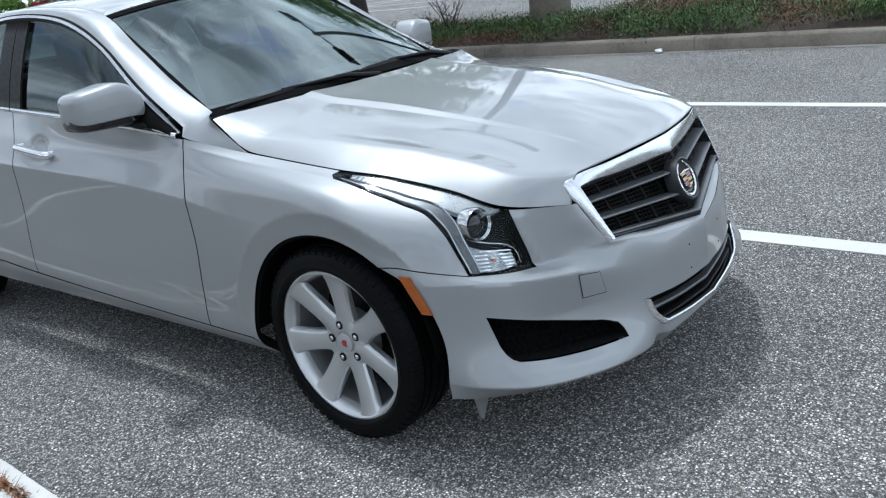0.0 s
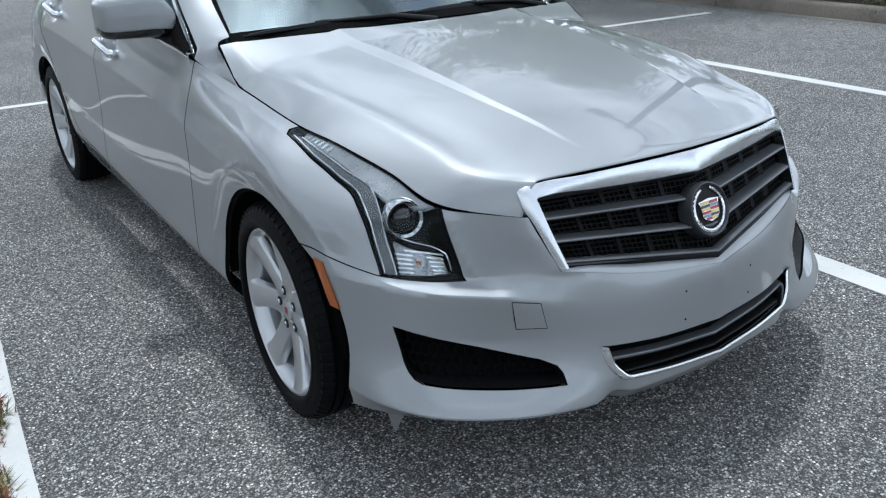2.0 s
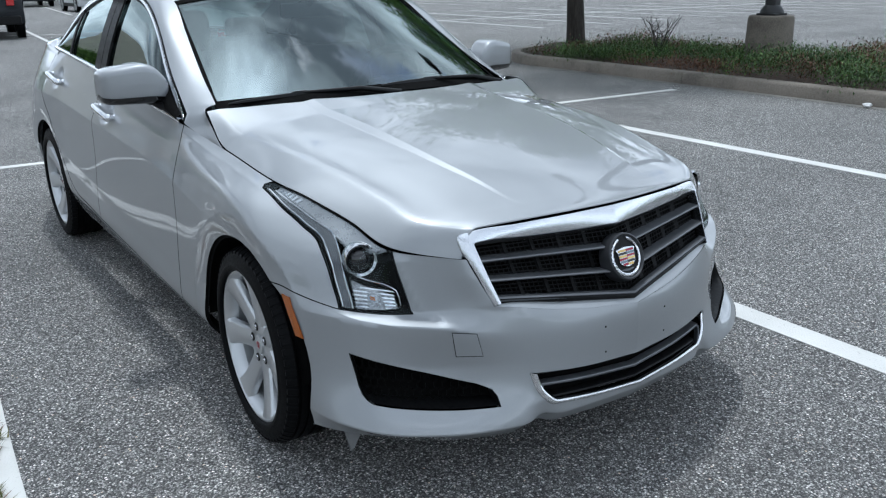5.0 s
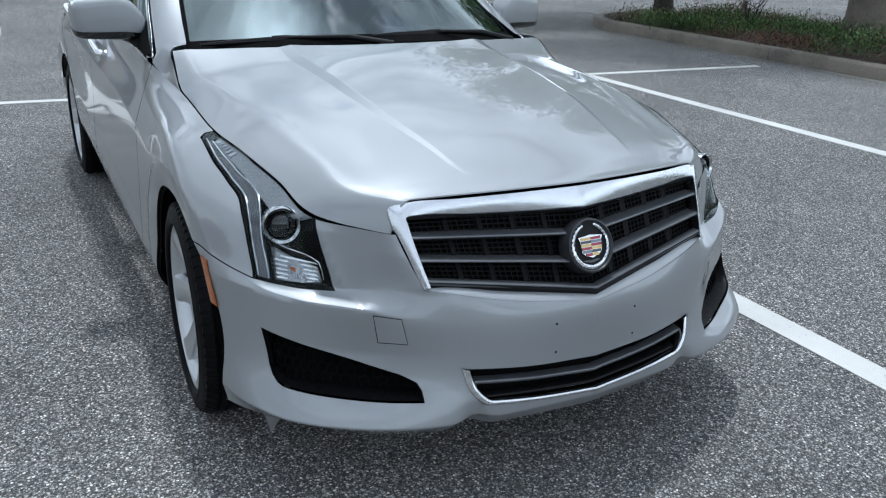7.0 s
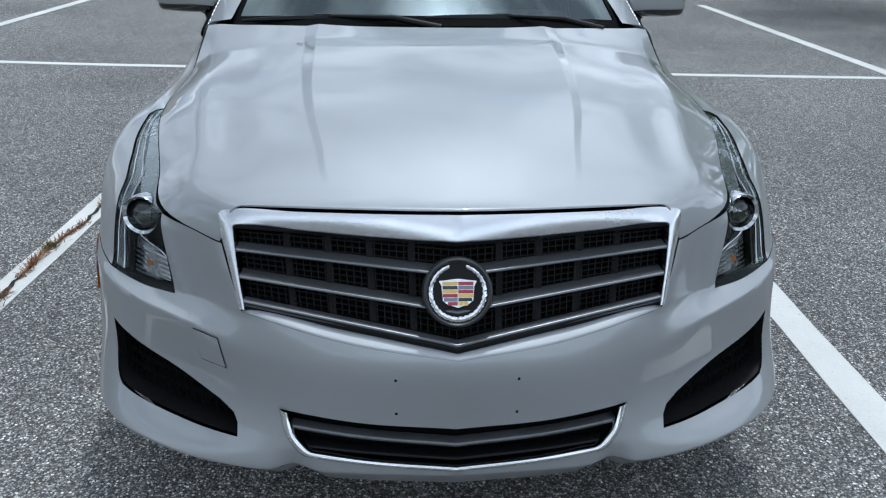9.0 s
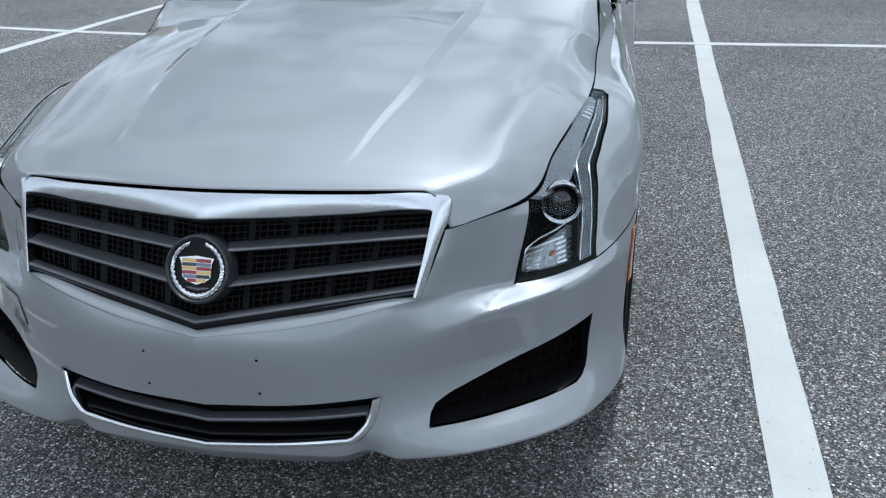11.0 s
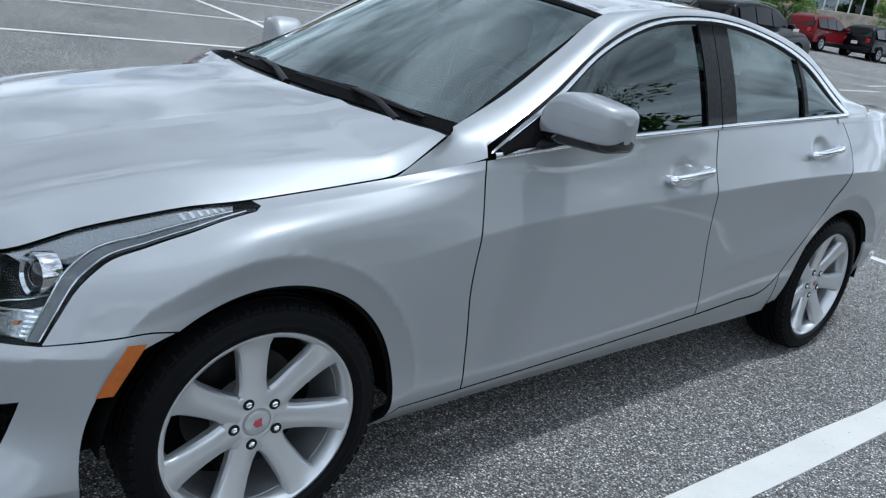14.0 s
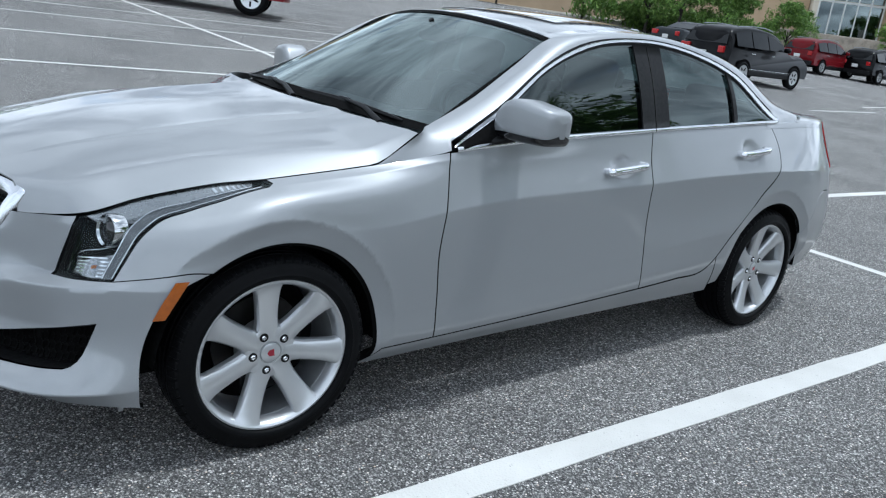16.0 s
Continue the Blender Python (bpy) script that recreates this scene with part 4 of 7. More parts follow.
# roof, pillars and glass
CAB_S = np.array([0, .34, .54, .80, 1.17, 1.57, 1.92, 2.30, 2.55])
CAB_OUT = np.array(((-.655, .760, .922), (-.955, .712, 1.085), (-1.14, .672, 1.205), (-1.40, .628, 1.305), (-1.76, .610, 1.355), (-2.15, .614, 1.330), (-2.47, .645, 1.250), (-2.81, .728, 1.062), (-3.02, .722, 1.066)))
CAB_IN = np.array(((-.610, .655, .985), (-.86, .617, 1.098), (-1.06, .583, 1.212), (-1.272, .547, 1.328), (-1.75, .520, 1.388), (-2.2, .520, 1.375), (-2.62, .535, 1.305), (-3.02, .560, 1.150), (-3.22, .57, 1.095)))


def cab_rows(n=60, ks=np.linspace(.19, 1, 7), out=0.0, s0=0.0, s1=CAB_S[-1]):
    s = np.linspace(s0, s1, n)
    o, i = along(CAB_S, CAB_OUT, s), along(CAB_S, CAB_IN, s)
    rows = []
    for k in ks:
        k = np.broadcast_to(np.asarray(k, float), s.shape)
        b = np.sin(np.pi * k) * 0.022 + out
        p = o * (1 - k)[:, None] + i * k[:, None]
        p[:, 1] += b * 0.8
        p[:, 2] += b * 0.7
        rows.append(p)
    return rows


for sd in (1, -1):
    for name, ks, out, s0, mat, label in (("window_seal", np.linspace(.01, .28, 4), -.007, .13, BLACK, ""), ("window_chrome", np.linspace(.018, .135, 5), .001, .02, BRIGHT, "bright satin window surround")):
        ease = np.interp(np.linspace(s0, 2.31, 110), (s0, s0 + .14), (.4, 1))
        me = loft(cab_rows(110, [ks[0] + (k - ks[0]) * ease for k in ks], out, s0=s0, s1=2.31)[::-1], 0.004)
        part(name, me if sd > 0 else mirror_mesh(me), mat, car, label)

ROOF_X = np.array([0, .25, .5, .75, 1.0])


def roof_row(k):
    """k from 0 (windscreen) to 1 (rear window): half row from the middle to the gutter."""
    c = along(ROOF_X, np.array(((-1.185, 0, 1.376), (-1.50, 0, 1.412), (-1.83, 0, 1.423), (-2.20, 0, 1.410), (-2.56, 0, 1.362))), np.array([k]))[0]
    e = along(CAB_S, CAB_IN, np.array([0.80 + k * (1.90 - 0.80)]))[0]
    t = np.linspace(0, 1, 15)[:, None]
    p = c + (e - c) * t
    p[:, 2] += (c[2] - e[2]) * (t[:, 0] - t[:, 0] ** 2.2)
    return p


def full(row):
    return np.vstack([row[::-1], row[1:] * [1, -1, 1]])


part("roof", loft([full(roof_row(k)) for k in np.linspace(0, 1, 24)][::-1], 0.012), SILVER, car)
sun_rows = [full(roof_row(k))[4:-4] + [0, 0, 0.006] for k in np.linspace(0.16, 0.55, 10)]
part("sunroof", loft(sun_rows[::-1], 0.004), GLOSS_BLACK, car, "dark tinted glass sunroof panel")


def screen_rows(c0, c1, e0, e1, n, dip):
    rows = []
    for k in np.linspace(0, 1, n):
        c, e = c0 + (c1 - c0) * k, e0 + (e1 - e0) * k
        c = c + np.array([0, 0, dip * math.sin(math.pi * k)])
        t = np.linspace(0, 1, 15)[:, None]
        p = c + (e - c) * t
        p[:, 0] = c[0] + (e[0] - c[0]) * t[:, 0] ** 2.2
        p[:, 2] = c[2] + (e[2] - c[2]) * t[:, 0] ** 2.0
        rows.append(full(p))
    return rows


ws = screen_rows(np.array((-.485, 0, .985)), np.array((-1.19, 0, 1.372)), np.array((-.620, .655, .966)), np.array((-1.275, .549, 1.324)), 18, 0.016)
part("windscreen", loft(ws[::-1]), WINDSHIELD, car, "curved clear windscreen reflecting the clouds").visible_shadow = False
rw = screen_rows(np.array((-2.56, 0, 1.360)), np.array((-3.18, 0, 1.125)), np.array((-2.60, .535, 1.308)), np.array((-3.10, .565, 1.115)), 14, 0.02)
part("rear_window", loft(rw[::-1]), WINDSHIELD, car).visible_shadow = False
boot_rows = [full(np.array([(x, 0, z + .012), (x, y1 * .45, z + .010), (x, y1 * .75, z + .003), (x, y1 * .93, z1 + (z - z1) * .55), (x, y1, z1)])) for x, z, y1, z1 in ((-3.02, 1.118, .728, 1.066), (-3.17, 1.100, .702, 1.067), (-3.35, 1.090, .662, 1.068), (-3.50, 1.083, .612, 1.066), (-3.62, 1.078, .535, 1.066), (-3.69, 1.073, .415, 1.067))]
part("boot_lid", loft(boot_rows[::-1], 0.012), SILVER, car)
# ---- the saloon's face ----
def lerp(a, b, k):
    return np.asarray(a, float) + (np.asarray(b, float) - np.asarray(a, float)) * k


G_TOP = (np.array((.712, 0, .728)), np.array((.630, .452, .737)))
G_FOOT = (np.array((.806, 0, .538)), np.array((.711, .427, .590)))


def grille_at(a, b, back=0.0):
    """A place on the grille: a from the middle (0) to the side (1), b from foot to top; back: depth behind the face."""
    p = lerp(lerp(*G_FOOT, abs(a)), lerp(*G_TOP, abs(a)), b)
    p = p * [1, 1 if a >= 0 else -1, 1]
    return p - np.array((.88, 0, .47)) * back


def bar_run(z_mid, z_end, tall, deep, proud, n=13):
    """A grille slat across the whole width, with a nose and a flat top, bent at the middle."""
    rows = []
    for a in [k / n for k in range(-n, n + 1)]:
        k = abs(a)
        zt, zf = lerp(G_TOP[0], G_TOP[1], k)[2], lerp(G_FOOT[0], G_FOOT[1], k)[2]
        b = (lerp(z_mid, z_end, k) - zf) / (zt - zf)
        c = grille_at(a, float(b))
        rows.append([c + d for d in (np.array((-deep, 0, tall * .45)), np.array((proud * .4, 0, tall * .5)), np.array((proud, 0, tall * .15)), np.array((proud, 0, -tall * .2)), np.array((proud * .3, 0, -tall * .5)), np.array((-deep, 0, -tall * .5)))])
    me = loft(rows)
    return me


grille = part("grille", loft([[grille_at(a, b, 0.055) for a in np.linspace(-1, 1, 21)] for b in np.linspace(0, 1, 4)]), LINER, car, "black mesh grille behind satin slats")
for zm, ze in ((.672, .6945), (.607, .646)):
    part("slat", bar_run(zm, ze, 0.0080, 0.035, 0.006), SLAT_GREY, grille, "satin grey slat")
part("grille_foot", bar_run(.532, .588, 0.026, 0.05, -0.006), BLACK, grille)
part("foot_strip", bar_run(.545, .599, 0.013, 0.02, 0.002), SLAT_GREY, grille, "satin grey strip along the foot of the grille")
part("grille_head", bar_run(.727, .736, 0.010, 0.05, -0.004), BLACK, grille)


def thin_box(p, q, w, d):
    """A square rod from p to q."""
    p, q = Vector(p), Vector(q)
    v = q - p
    m = Matrix.Translation((p + q) / 2) @ v.to_track_quat("Z", "Y").to_matrix().to_4x4() @ Matrix.Diagonal((w, d, v.length, 1))
    bm = bmesh.new()
    bmesh.ops.create_cube(bm, size=1.0, matrix=m)
    return bm


RIB_BLACK = plain("rib_black", (.003, .003, .0034), 0.6, vary=0.15)
RIB_BLACK.node_tree.nodes["Principled BSDF"].inputs["Specular IOR Level"].default_value = 0.2
wires = []
for k in range(-29, 30):
    a = k / 30
    wires.append(thin_box(grille_at(a, 0.04, 0.028), grille_at(a, 0.97, 0.028), 0.0016, 0.003))
for sgn in (-1, 1):
    for b in np.linspace(0.07, 0.95, 15):
        wires.append(thin_box(grille_at(0, b, 0.028), grille_at(sgn * 0.99, b, 0.028), 0.0016, 0.003))
part("grille_mesh", joined(*wires), BLACK, grille)["kind"] = "stuff"
for sgn in (-1, 1):
    for a in (0.20, 0.39, 0.58, 0.77):
        part("rib", joined(thin_box(grille_at(sgn * a, 0.03, 0.036), grille_at(sgn * a, 0.98, 0.036), 0.014, 0.02)), RIB_BLACK, grille)

# the bumper's painted ledge under the grille
ledge = skin(grille_foot[:, 0], grille_foot[:, 1])
rows = [np.vstack([r * [1, -1, 1], r[-2::-1]]) for r in (ledge + np.array((-.001, 0, -.002)), ledge + np.array((-.003, 0, .003)), ledge + np.array((-.030, 0, .016)))]
part("grille_ledge", loft(rows), SILVER, grille, "silver painted ledge under the grille")

# chrome surround: top rail, rounded shoulder and tapering side
SUR_OUT = np.array(((.694, 0, .783), (.682, .16, .781), (.654, .32, .776), (.615, .455, .768), (.604, .484, .757), (.612, .485, .735), (.650, .466, .676), (.708, .437, .583)))
SUR_IN = np.array(((.712, 0, .727), (.688, .16, .731), (.662, .30, .735), (.637, .418, .739), (.631, .450, .735), (.638, .4495, .724), (.670, .441, .665), (.713, .425, .586)))
SUR_T = np.array((0, .16, .33, .47, .51, .54, .62, .74))
ts = np.linspace(0, .74, 60)
so, si = along(SUR_T, SUR_OUT, ts), along(SUR_T, SUR_IN, ts)
sur_rows = []
for k, out in ((0, -.035), (0.0, 0.0), (.06, .005), (.5, .0085), (.93, .0105), (1, .006), (1.0, -.03)):
    r = lerp(so, si, k) + np.array((.82, 0, .57)) * out
    sur_rows.append(np.vstack([r[::-1] * [1, -1, 1], r[1:]]))
part("chrome_surround", loft(sur_rows), BRIGHT, grille, "bright chrome surround")

# round badge with a coloured crest and a silver wreath
badge = part("badge", lathe([(0.0, .0), (0.056, .0), (0.0565, .006), (0.060, .010), (0.0635, .008), (0.066, -.004), (0.066, -.03)], 48), DARK_GREY, grille, "round dark badge with a crest and silver wreath")
badge.matrix_basis = Matrix.Translation((.757, 0, .643)) @ Matrix.Scale(1.07, 4) @ Matrix.Rotation(radians(-22), 4, "Y") @ Matrix.Rotation(radians(-90), 4, "Z")
part("badge_face", lathe([(0.0, .002), (0.0555, .002), (0.0555, -.002)], 40), BLACK, badge)
wreath = []
for sgn in (-1, 1):
    for k in range(26):
        a = radians(-90 + sgn * (4 + k * 6.1))
        r = 0.0500
        c = Vector((r * math.cos(a), .005, r * math.sin(a)))
        leaf = bmesh.new()
        bmesh.ops.create_icosphere(leaf, subdivisions=1, radius=1.0, matrix=Matrix.Translation(c) @ Matrix.Rotation(-a + radians(25 * sgn * (1 if k % 2 else -1)), 4, "Y") @ Matrix.Diagonal((.0034 + .0022 * (1 - k / 30), .0030, .0068, 1)))
        wreath.append(leaf)
wreath.append(tube([(.050 * math.cos(a), .004, .050 * math.sin(a)) for a in np.linspace(radians(-250), radians(70), 60)], .0040, 8))
part("wreath", smooth_bm(joined(*wreath)), CHROME, badge, "silver wreath, open at the top")


def plate(pts, y0, y1):
    """A flat piece with the outline pts (x, z), between y0 and y1."""
    bm = bmesh.new()
    a = [bm.verts.new((x, y0, z)) for x, z in pts]
    b = [bm.verts.new((x, y1, z)) for x, z in pts]
    n = len(pts)
    bm.faces.new(a)
    bm.faces.new(b[::-1])
    for i in range(n):
        bm.faces.new((a[i], b[i], b[(i + 1) % n], a[(i + 1) % n]))
    bmesh.ops.recalc_face_normals(bm, faces=bm.faces[:])
    return bm


GOLD = plain("gold_enamel", (.62, .42, .14), 0.25, 0.3, coat=0.5)
RED_ENAMEL = plain("red_enamel", (.30, .012, .03), 0.2, coat=0.5)
PALE_ENAMEL = plain("grey_enamel", (.16, .18, .22), 0.2, 0.3, coat=0.5)
crest = [(-.033, .020), (0, .024), (.033, .020), (.0285, .011), (.0265, -.014), (.018, -.0205), (0, -.0265), (-.018, -.0205), (-.0265, -.014), (-.0285, .011)]
part("crest", plate([(x * 1.06, z * 1.06) for x, z in crest], .003, .0075), BRIGHT, badge, "small silver-edged crest of coloured blocks")
def block(x0, x1, z0, z1, mat):
    part("crest_block", plate([(x0, z0), (x1, z0), (x1, z1), (x0, z1)], .0076, .0086), mat, badge)
for i, (left, right) in enumerate(((GOLD, RED_ENAMEL), (GLOSS_BLACK, PALE_ENAMEL), (GOLD, RED_ENAMEL), (RED_ENAMEL, GOLD), (PALE_ENAMEL, GLOSS_BLACK), (RED_ENAMEL, GOLD))):
    z1 = .0198 - i * .0074
    w = .0285 if i < 4 else (.0262 if i == 4 else .0185)
    block(.0006, w, z1 - .0066, z1, left)
    block(-w, -.0006, z1 - .0066, z1, right)

# lower grille
def low_at(u, v, back=0.0):
    p = skin(abs(u), v)
    return p * [1, 1 if u >= 0 else -1, 1] - np.array((back, 0, 0))


def skin_bar(u1, v_mid, v_end, tall, deep, proud, bow=None):
    rows = []
    for u in np.linspace(-u1, u1, 31):
        v = v_mid + (v_end - v_mid) * abs(u) / u1
        c = low_at(u, v)
        rows.append([c + np.array(d) for d in ((-deep, 0, tall * .5), (proud, 0, tall * .5), (proud + .003, 0, 0), (proud, 0, -tall * .5), (-deep, 0, -tall * .5))])
    return loft(rows)


low = part("lower_grille", loft([[low_at(u, v, 0.05) for u in np.linspace(-.37, .37, 25)] for v in (.08, .11, .15, .19)]), LINER, car, "black lower grille with a chrome lip")
part("slat", skin_bar(.345, .136, .153, .011, .035, -.012), SLAT_GREY, low, "satin grey slat")
part("upper_lip", skin_bar(.352, .174, .183, .006, .04, -.012), BLACK, low)
part("lower_lip", skin_bar(.318, .101, .116, .008, .04, -.016), BLACK, low)
lip_out = outline(seam((.362, .190), (.345, .143), (.308, .102)), seam((.308, .102), (.16, .091), (0, .082)))
lip_in = outline(seam((.340, .184), (.326, .146), (.292, .115)), seam((.292, .115), (.16, .104), (0, .096)))
tt = np.linspace(0, 1, 44)
lo_ = along(np.linspace(0, 1, len(lip_out)), lip_out, tt)
li_ = along(np.linspace(0, 1, len(lip_in)), lip_in, tt)
rows = []
for k, out in ((0, -.006), (0, .005), (.5, .010), (1, .004), (1, -.03)):
    q = lo_ + (li_ - lo_) * k
    r = skin(np.clip(q[:, 0], 0, 9), q[:, 1]) + np.array((out, 0, out * .3))
    rows.append(np.vstack([r, r[-2::-1] * [1, -1, 1]]))
part("chrome_lip", loft(rows[::-1]), CHROME, low, "thin chrome lip")

# fog-lamp inlets with honeycomb
for sd in (1, -1):
    inlet = part("bumper_inlet", sheet(skin, FOG, lift=-0.055, gap=-0.004, depth=0, side=sd), LINER, car, "black honeycomb inlet")
    ring0 = skin(FOG[:, 0], FOG[:, 1])
    cen = ring0.mean(0)
    depth_rows = [ring0 + np.array((-.004, -.002, 0)), ring0 + np.array((-.03, -.012, 0)) + (cen - ring0) * .03, ring0 + np.array((-.075, -.03, 0)) + (cen - ring0) * .05]
    rows = [np.vstack([r, r[:1]]) * [1, sd, 1] for r in depth_rows]
    part("inlet_wall", loft(rows if sd > 0 else rows[::-1]), BLACK, inlet)
    cells = []
    size = .0125
    for i in range(24):
        for j in range(8):
            cu, cv = .47 + i * size * 1.73 + (j % 2) * size * .866, .131 + j * size * 1.5
            if not inside(shrunk(FOG, .010), np.array([[cu, cv]]))[0]:
                continue
            hexa = [(cu + size * .86 * math.sin(radians(60 * k)), cv + size * .86 * math.cos(radians(60 * k))) for k in range(7)]
            pts = [skin(a, b) * [1, sd, 1] + np.array((-.036, -.014 * sd, 0)) for a, b in hexa]
            for p, q in list(zip(pts, pts[1:]))[:3]:
                cells.append(thin_box(p, q, .0022, .006))
    if cells:
        part("honeycomb", joined(*cells), LINER, inlet)["kind"] = "stuff"
    part("side_marker", sheet(flared, np.array(((1.031, .343), (1.076, .333), (1.044, .240), (1.007, .240))), lift=0.004, depth=0.006, gap=0.0, step=.02, side=sd), AMBER, car, "amber side marker")
part("tow_gap", sheet(flared, np.array(((.5662, .2912), (.4988, .2912), (.4843, .2388), (.5562, .2388))), lift=0.0018, depth=0, gap=0, step=.02, side=-1), LINER, car)
part("tow_cover", sheet(flared, np.array(((.5645, .2895), (.5005, .2895), (.4860, .2405), (.5545, .2405))), lift=0.0030, depth=0.003, gap=0, step=.02, side=-1), SILVER, car, "square tow-eye cover")
for y0, v in ((.123, .272), (.122, .206), (-.123, .272), (-.122, .206)):
    p = skin(abs(y0), v)
    bm = bmesh.new()
    bmesh.ops.create_icosphere(bm, subdivisions=2, radius=.0035, matrix=Matrix.Translation((p[0] - .0015, math.copysign(p[1], y0), p[2])))
    part("plate_hole", smooth_bm(bm), LINER, car)

# headlamps
GUIDE = outline(seam((.838, .388), (.838, .427), (.846, .477), (.896, .517), (1.0, .537), (1.14, .5468), (1.335, .556)), seam((1.335, .556), (1.325, .5625)), seam((1.325, .5625), (1.14, .5570), (1.0, .5500), (.878, .534), (.820, .492), (.808, .430), (.808, .390)))
BROW = outline(seam((1.30, .567), (1.14, .562), (1.0, .5555), (.885, .541), (.830, .535), (.752, .558)), seam((.752, .560), (.735, .5775)), seam((.735, .5775), (1.0, .578), (1.31, .577), (1.30, .566)))
TURN = outline(seam((.802, .450), (.770, .442), (.722, .436), (.676, .428)), seam((.676, .428), (.664, .396)), seam((.664, .396), (.802, .392)), seam((.802, .390), (.802, .450)))
GUIDE_CLEAR = plain("light_guide", (.13, .133, .138), 0.22, 0.85, vary=0.15, scale=6)
for sd in (1, -1):
    lamp = part("headlamp", sheet(skin, LAMP, lift=-0.060, gap=-0.002, depth=0, side=sd), LINER, car, "swept-back clear headlamp with projector")
    ring = skin(LAMP[:, 0], LAMP[:, 1])
    e = .004
    nrm = np.cross(skin(LAMP[:, 0] + e, LAMP[:, 1]) - skin(LAMP[:, 0] - e, LAMP[:, 1]), skin(LAMP[:, 0], LAMP[:, 1]) - skin(LAMP[:, 0], LAMP[:, 1] - e))
    nrm /= np.linalg.norm(nrm, axis=1, keepdims=True)
    rows = [np.vstack([r, r[:1]]) * [1, sd, 1] for r in (ring - nrm * .001, ring - nrm * .03, ring - nrm * .062)]
    part("lamp_wall", loft(rows if sd > 0 else rows[::-1]), BLACK, lamp)
    frame_out, frame_in = shrunk(LAMP, 0.0012), shrunk(LAMP, 0.0135)
    frame_in[:, 1] = np.where(LAMP[:, 1] > .570, np.maximum(frame_in[:, 1], .5765), frame_in[:, 1])
    foot = LAMP[:, 1] < .39
    frame_in[foot, 1] += .004
    part("lamp_bezel", sheet(skin, frame_out, (frame_in,), lift=-0.010, gap=0, depth=0.01, step=.05, side=sd), LINER, lamp)
    part("light_guide", sheet(skin, GUIDE, lift=-0.006, gap=0, depth=0.012, side=sd, step=.012), GUIDE_CLEAR, lamp, "clear light guide strip")
    for us in (GUIDE[:len(GUIDE) // 2], GUIDE[len(GUIDE) // 2 + 2:]):
        part("guide_edge", tube((skin(us[:, 0], us[:, 1]) - np.array((.004, .003, .001))) * [1, sd, 1], .0022, 6), LAMP_CHROME, lamp)
    part("lamp_brow", sheet(skin, BROW, lift=-0.007, gap=0, depth=0.02, side=sd, step=.015), LAMP_SATIN, lamp, "silver reflector brow")
    for k in range(6):
        u0 = 1.10 + k * .032
        part("brow_rib", sheet(skin, np.array(((u0, .5625 + k * .0008), (u0 + .012, .5635 + k * .0008), (u0 + .004, .574), (u0 - .008, .574))), lift=-0.0045, gap=0, depth=0.003, side=sd, step=.02), LAMP_CHROME, lamp)
    turn = part("turn_reflector", sheet(skin, TURN, lift=-0.034, gap=0, depth=0.02, side=sd, step=.015), WHITE_LENS, lamp, "ribbed clear reflector")
    for k in range(6):
        v0 = .394 + k * .0082
        u1 = .806 if k < 5 else .775
        part("rib", sheet(skin, np.array(((.673, v0), (u1, v0 + .001), (u1, v0 + .0045), (.673 + k * .001, v0 + .0035))), lift=-0.030, gap=0, depth=0.005, side=sd, step=.02), LAMP_CHROME, turn)
    part("bulb", sheet(skin, np.array(((.738, .414), (.752, .415), (.752, .422), (.738, .421))), lift=-0.029, gap=0, depth=0.006, side=sd, step=.02), AMBER, turn, "amber bulb")
    edge = outline(seam((.812, .470), (.790, .459), (.745, .451), (.690, .446), (.668, .437), (.661, .40)))
    run = skin(edge[:, 0], edge[:, 1]) - np.array((.022, .012, 0))
    part("trim_line", tube(run * [1, sd, 1], .0022, 6), LAMP_CHROME, lamp, "fine chrome line")
    pj = part("projector", lathe([(.046, -.03), (.046, .004), (.043, .010), (.037, .004), (.035, -.01), (.033, -.03)], 36), LAMP_CHROME, lamp, "round projector with a chrome ring")
    pj.matrix_basis = pose(.447, .688 * sd, .694, 6, 0, -90 + 14 * sd)
    dome = lathe([(0.0, .010), (.012, .0085), (.022, .004), (.030, -.004), (.034, -.014)], 32)
    part("projector_lens", dome, GLOSS_BLACK, pj, "dark glass lens")
    glass = part("lamp_cover", sheet(skin, shrunk(LAMP, .001), lift=-0.0015, gap=0, depth=0, side=sd), LAMP_GLASS, lamp, "clear plastic cover")
    glass.visible_shadow = False
# ---- glass house trim, mirrors, wipers, cabin, wheels ----
def belt_at(x):
    k = np.interp(-np.asarray(x, float), -LINES[6][9:14, 0], np.arange(9, 14))
    u = np.interp(k, np.arange(17), U_AT)
    return skin(u, np.full_like(np.asarray(u, float), .58))


def rail_at(x):
    s = np.linspace(0, CAB_S[-1], 400)
    c = along(CAB_S, CAB_OUT, s)
    return np.stack([np.interp(-np.asarray(x, float), -c[:, 0], c[:, k]) for k in range(3)], -1)


def light_at(x, h, out=0.0):
    """The side windows' surface: h from the belt (0) to the roof rail (1)."""
    b, t = belt_at(x), rail_at(x)
    p = b + (t - b) * np.asarray(h, float)[..., None]
    p[..., 1] += 0.012 * np.sin(np.pi * np.asarray(h, float)) - 0.006 + out
    return p


def light(x0, x1, out, h0=0.0, h1=0.97, n=24):
    xs = np.linspace(x0, x1, n)
    return np.array([light_at(xs, np.full(n, h), out) for h in np.linspace(h0, h1, 9)])


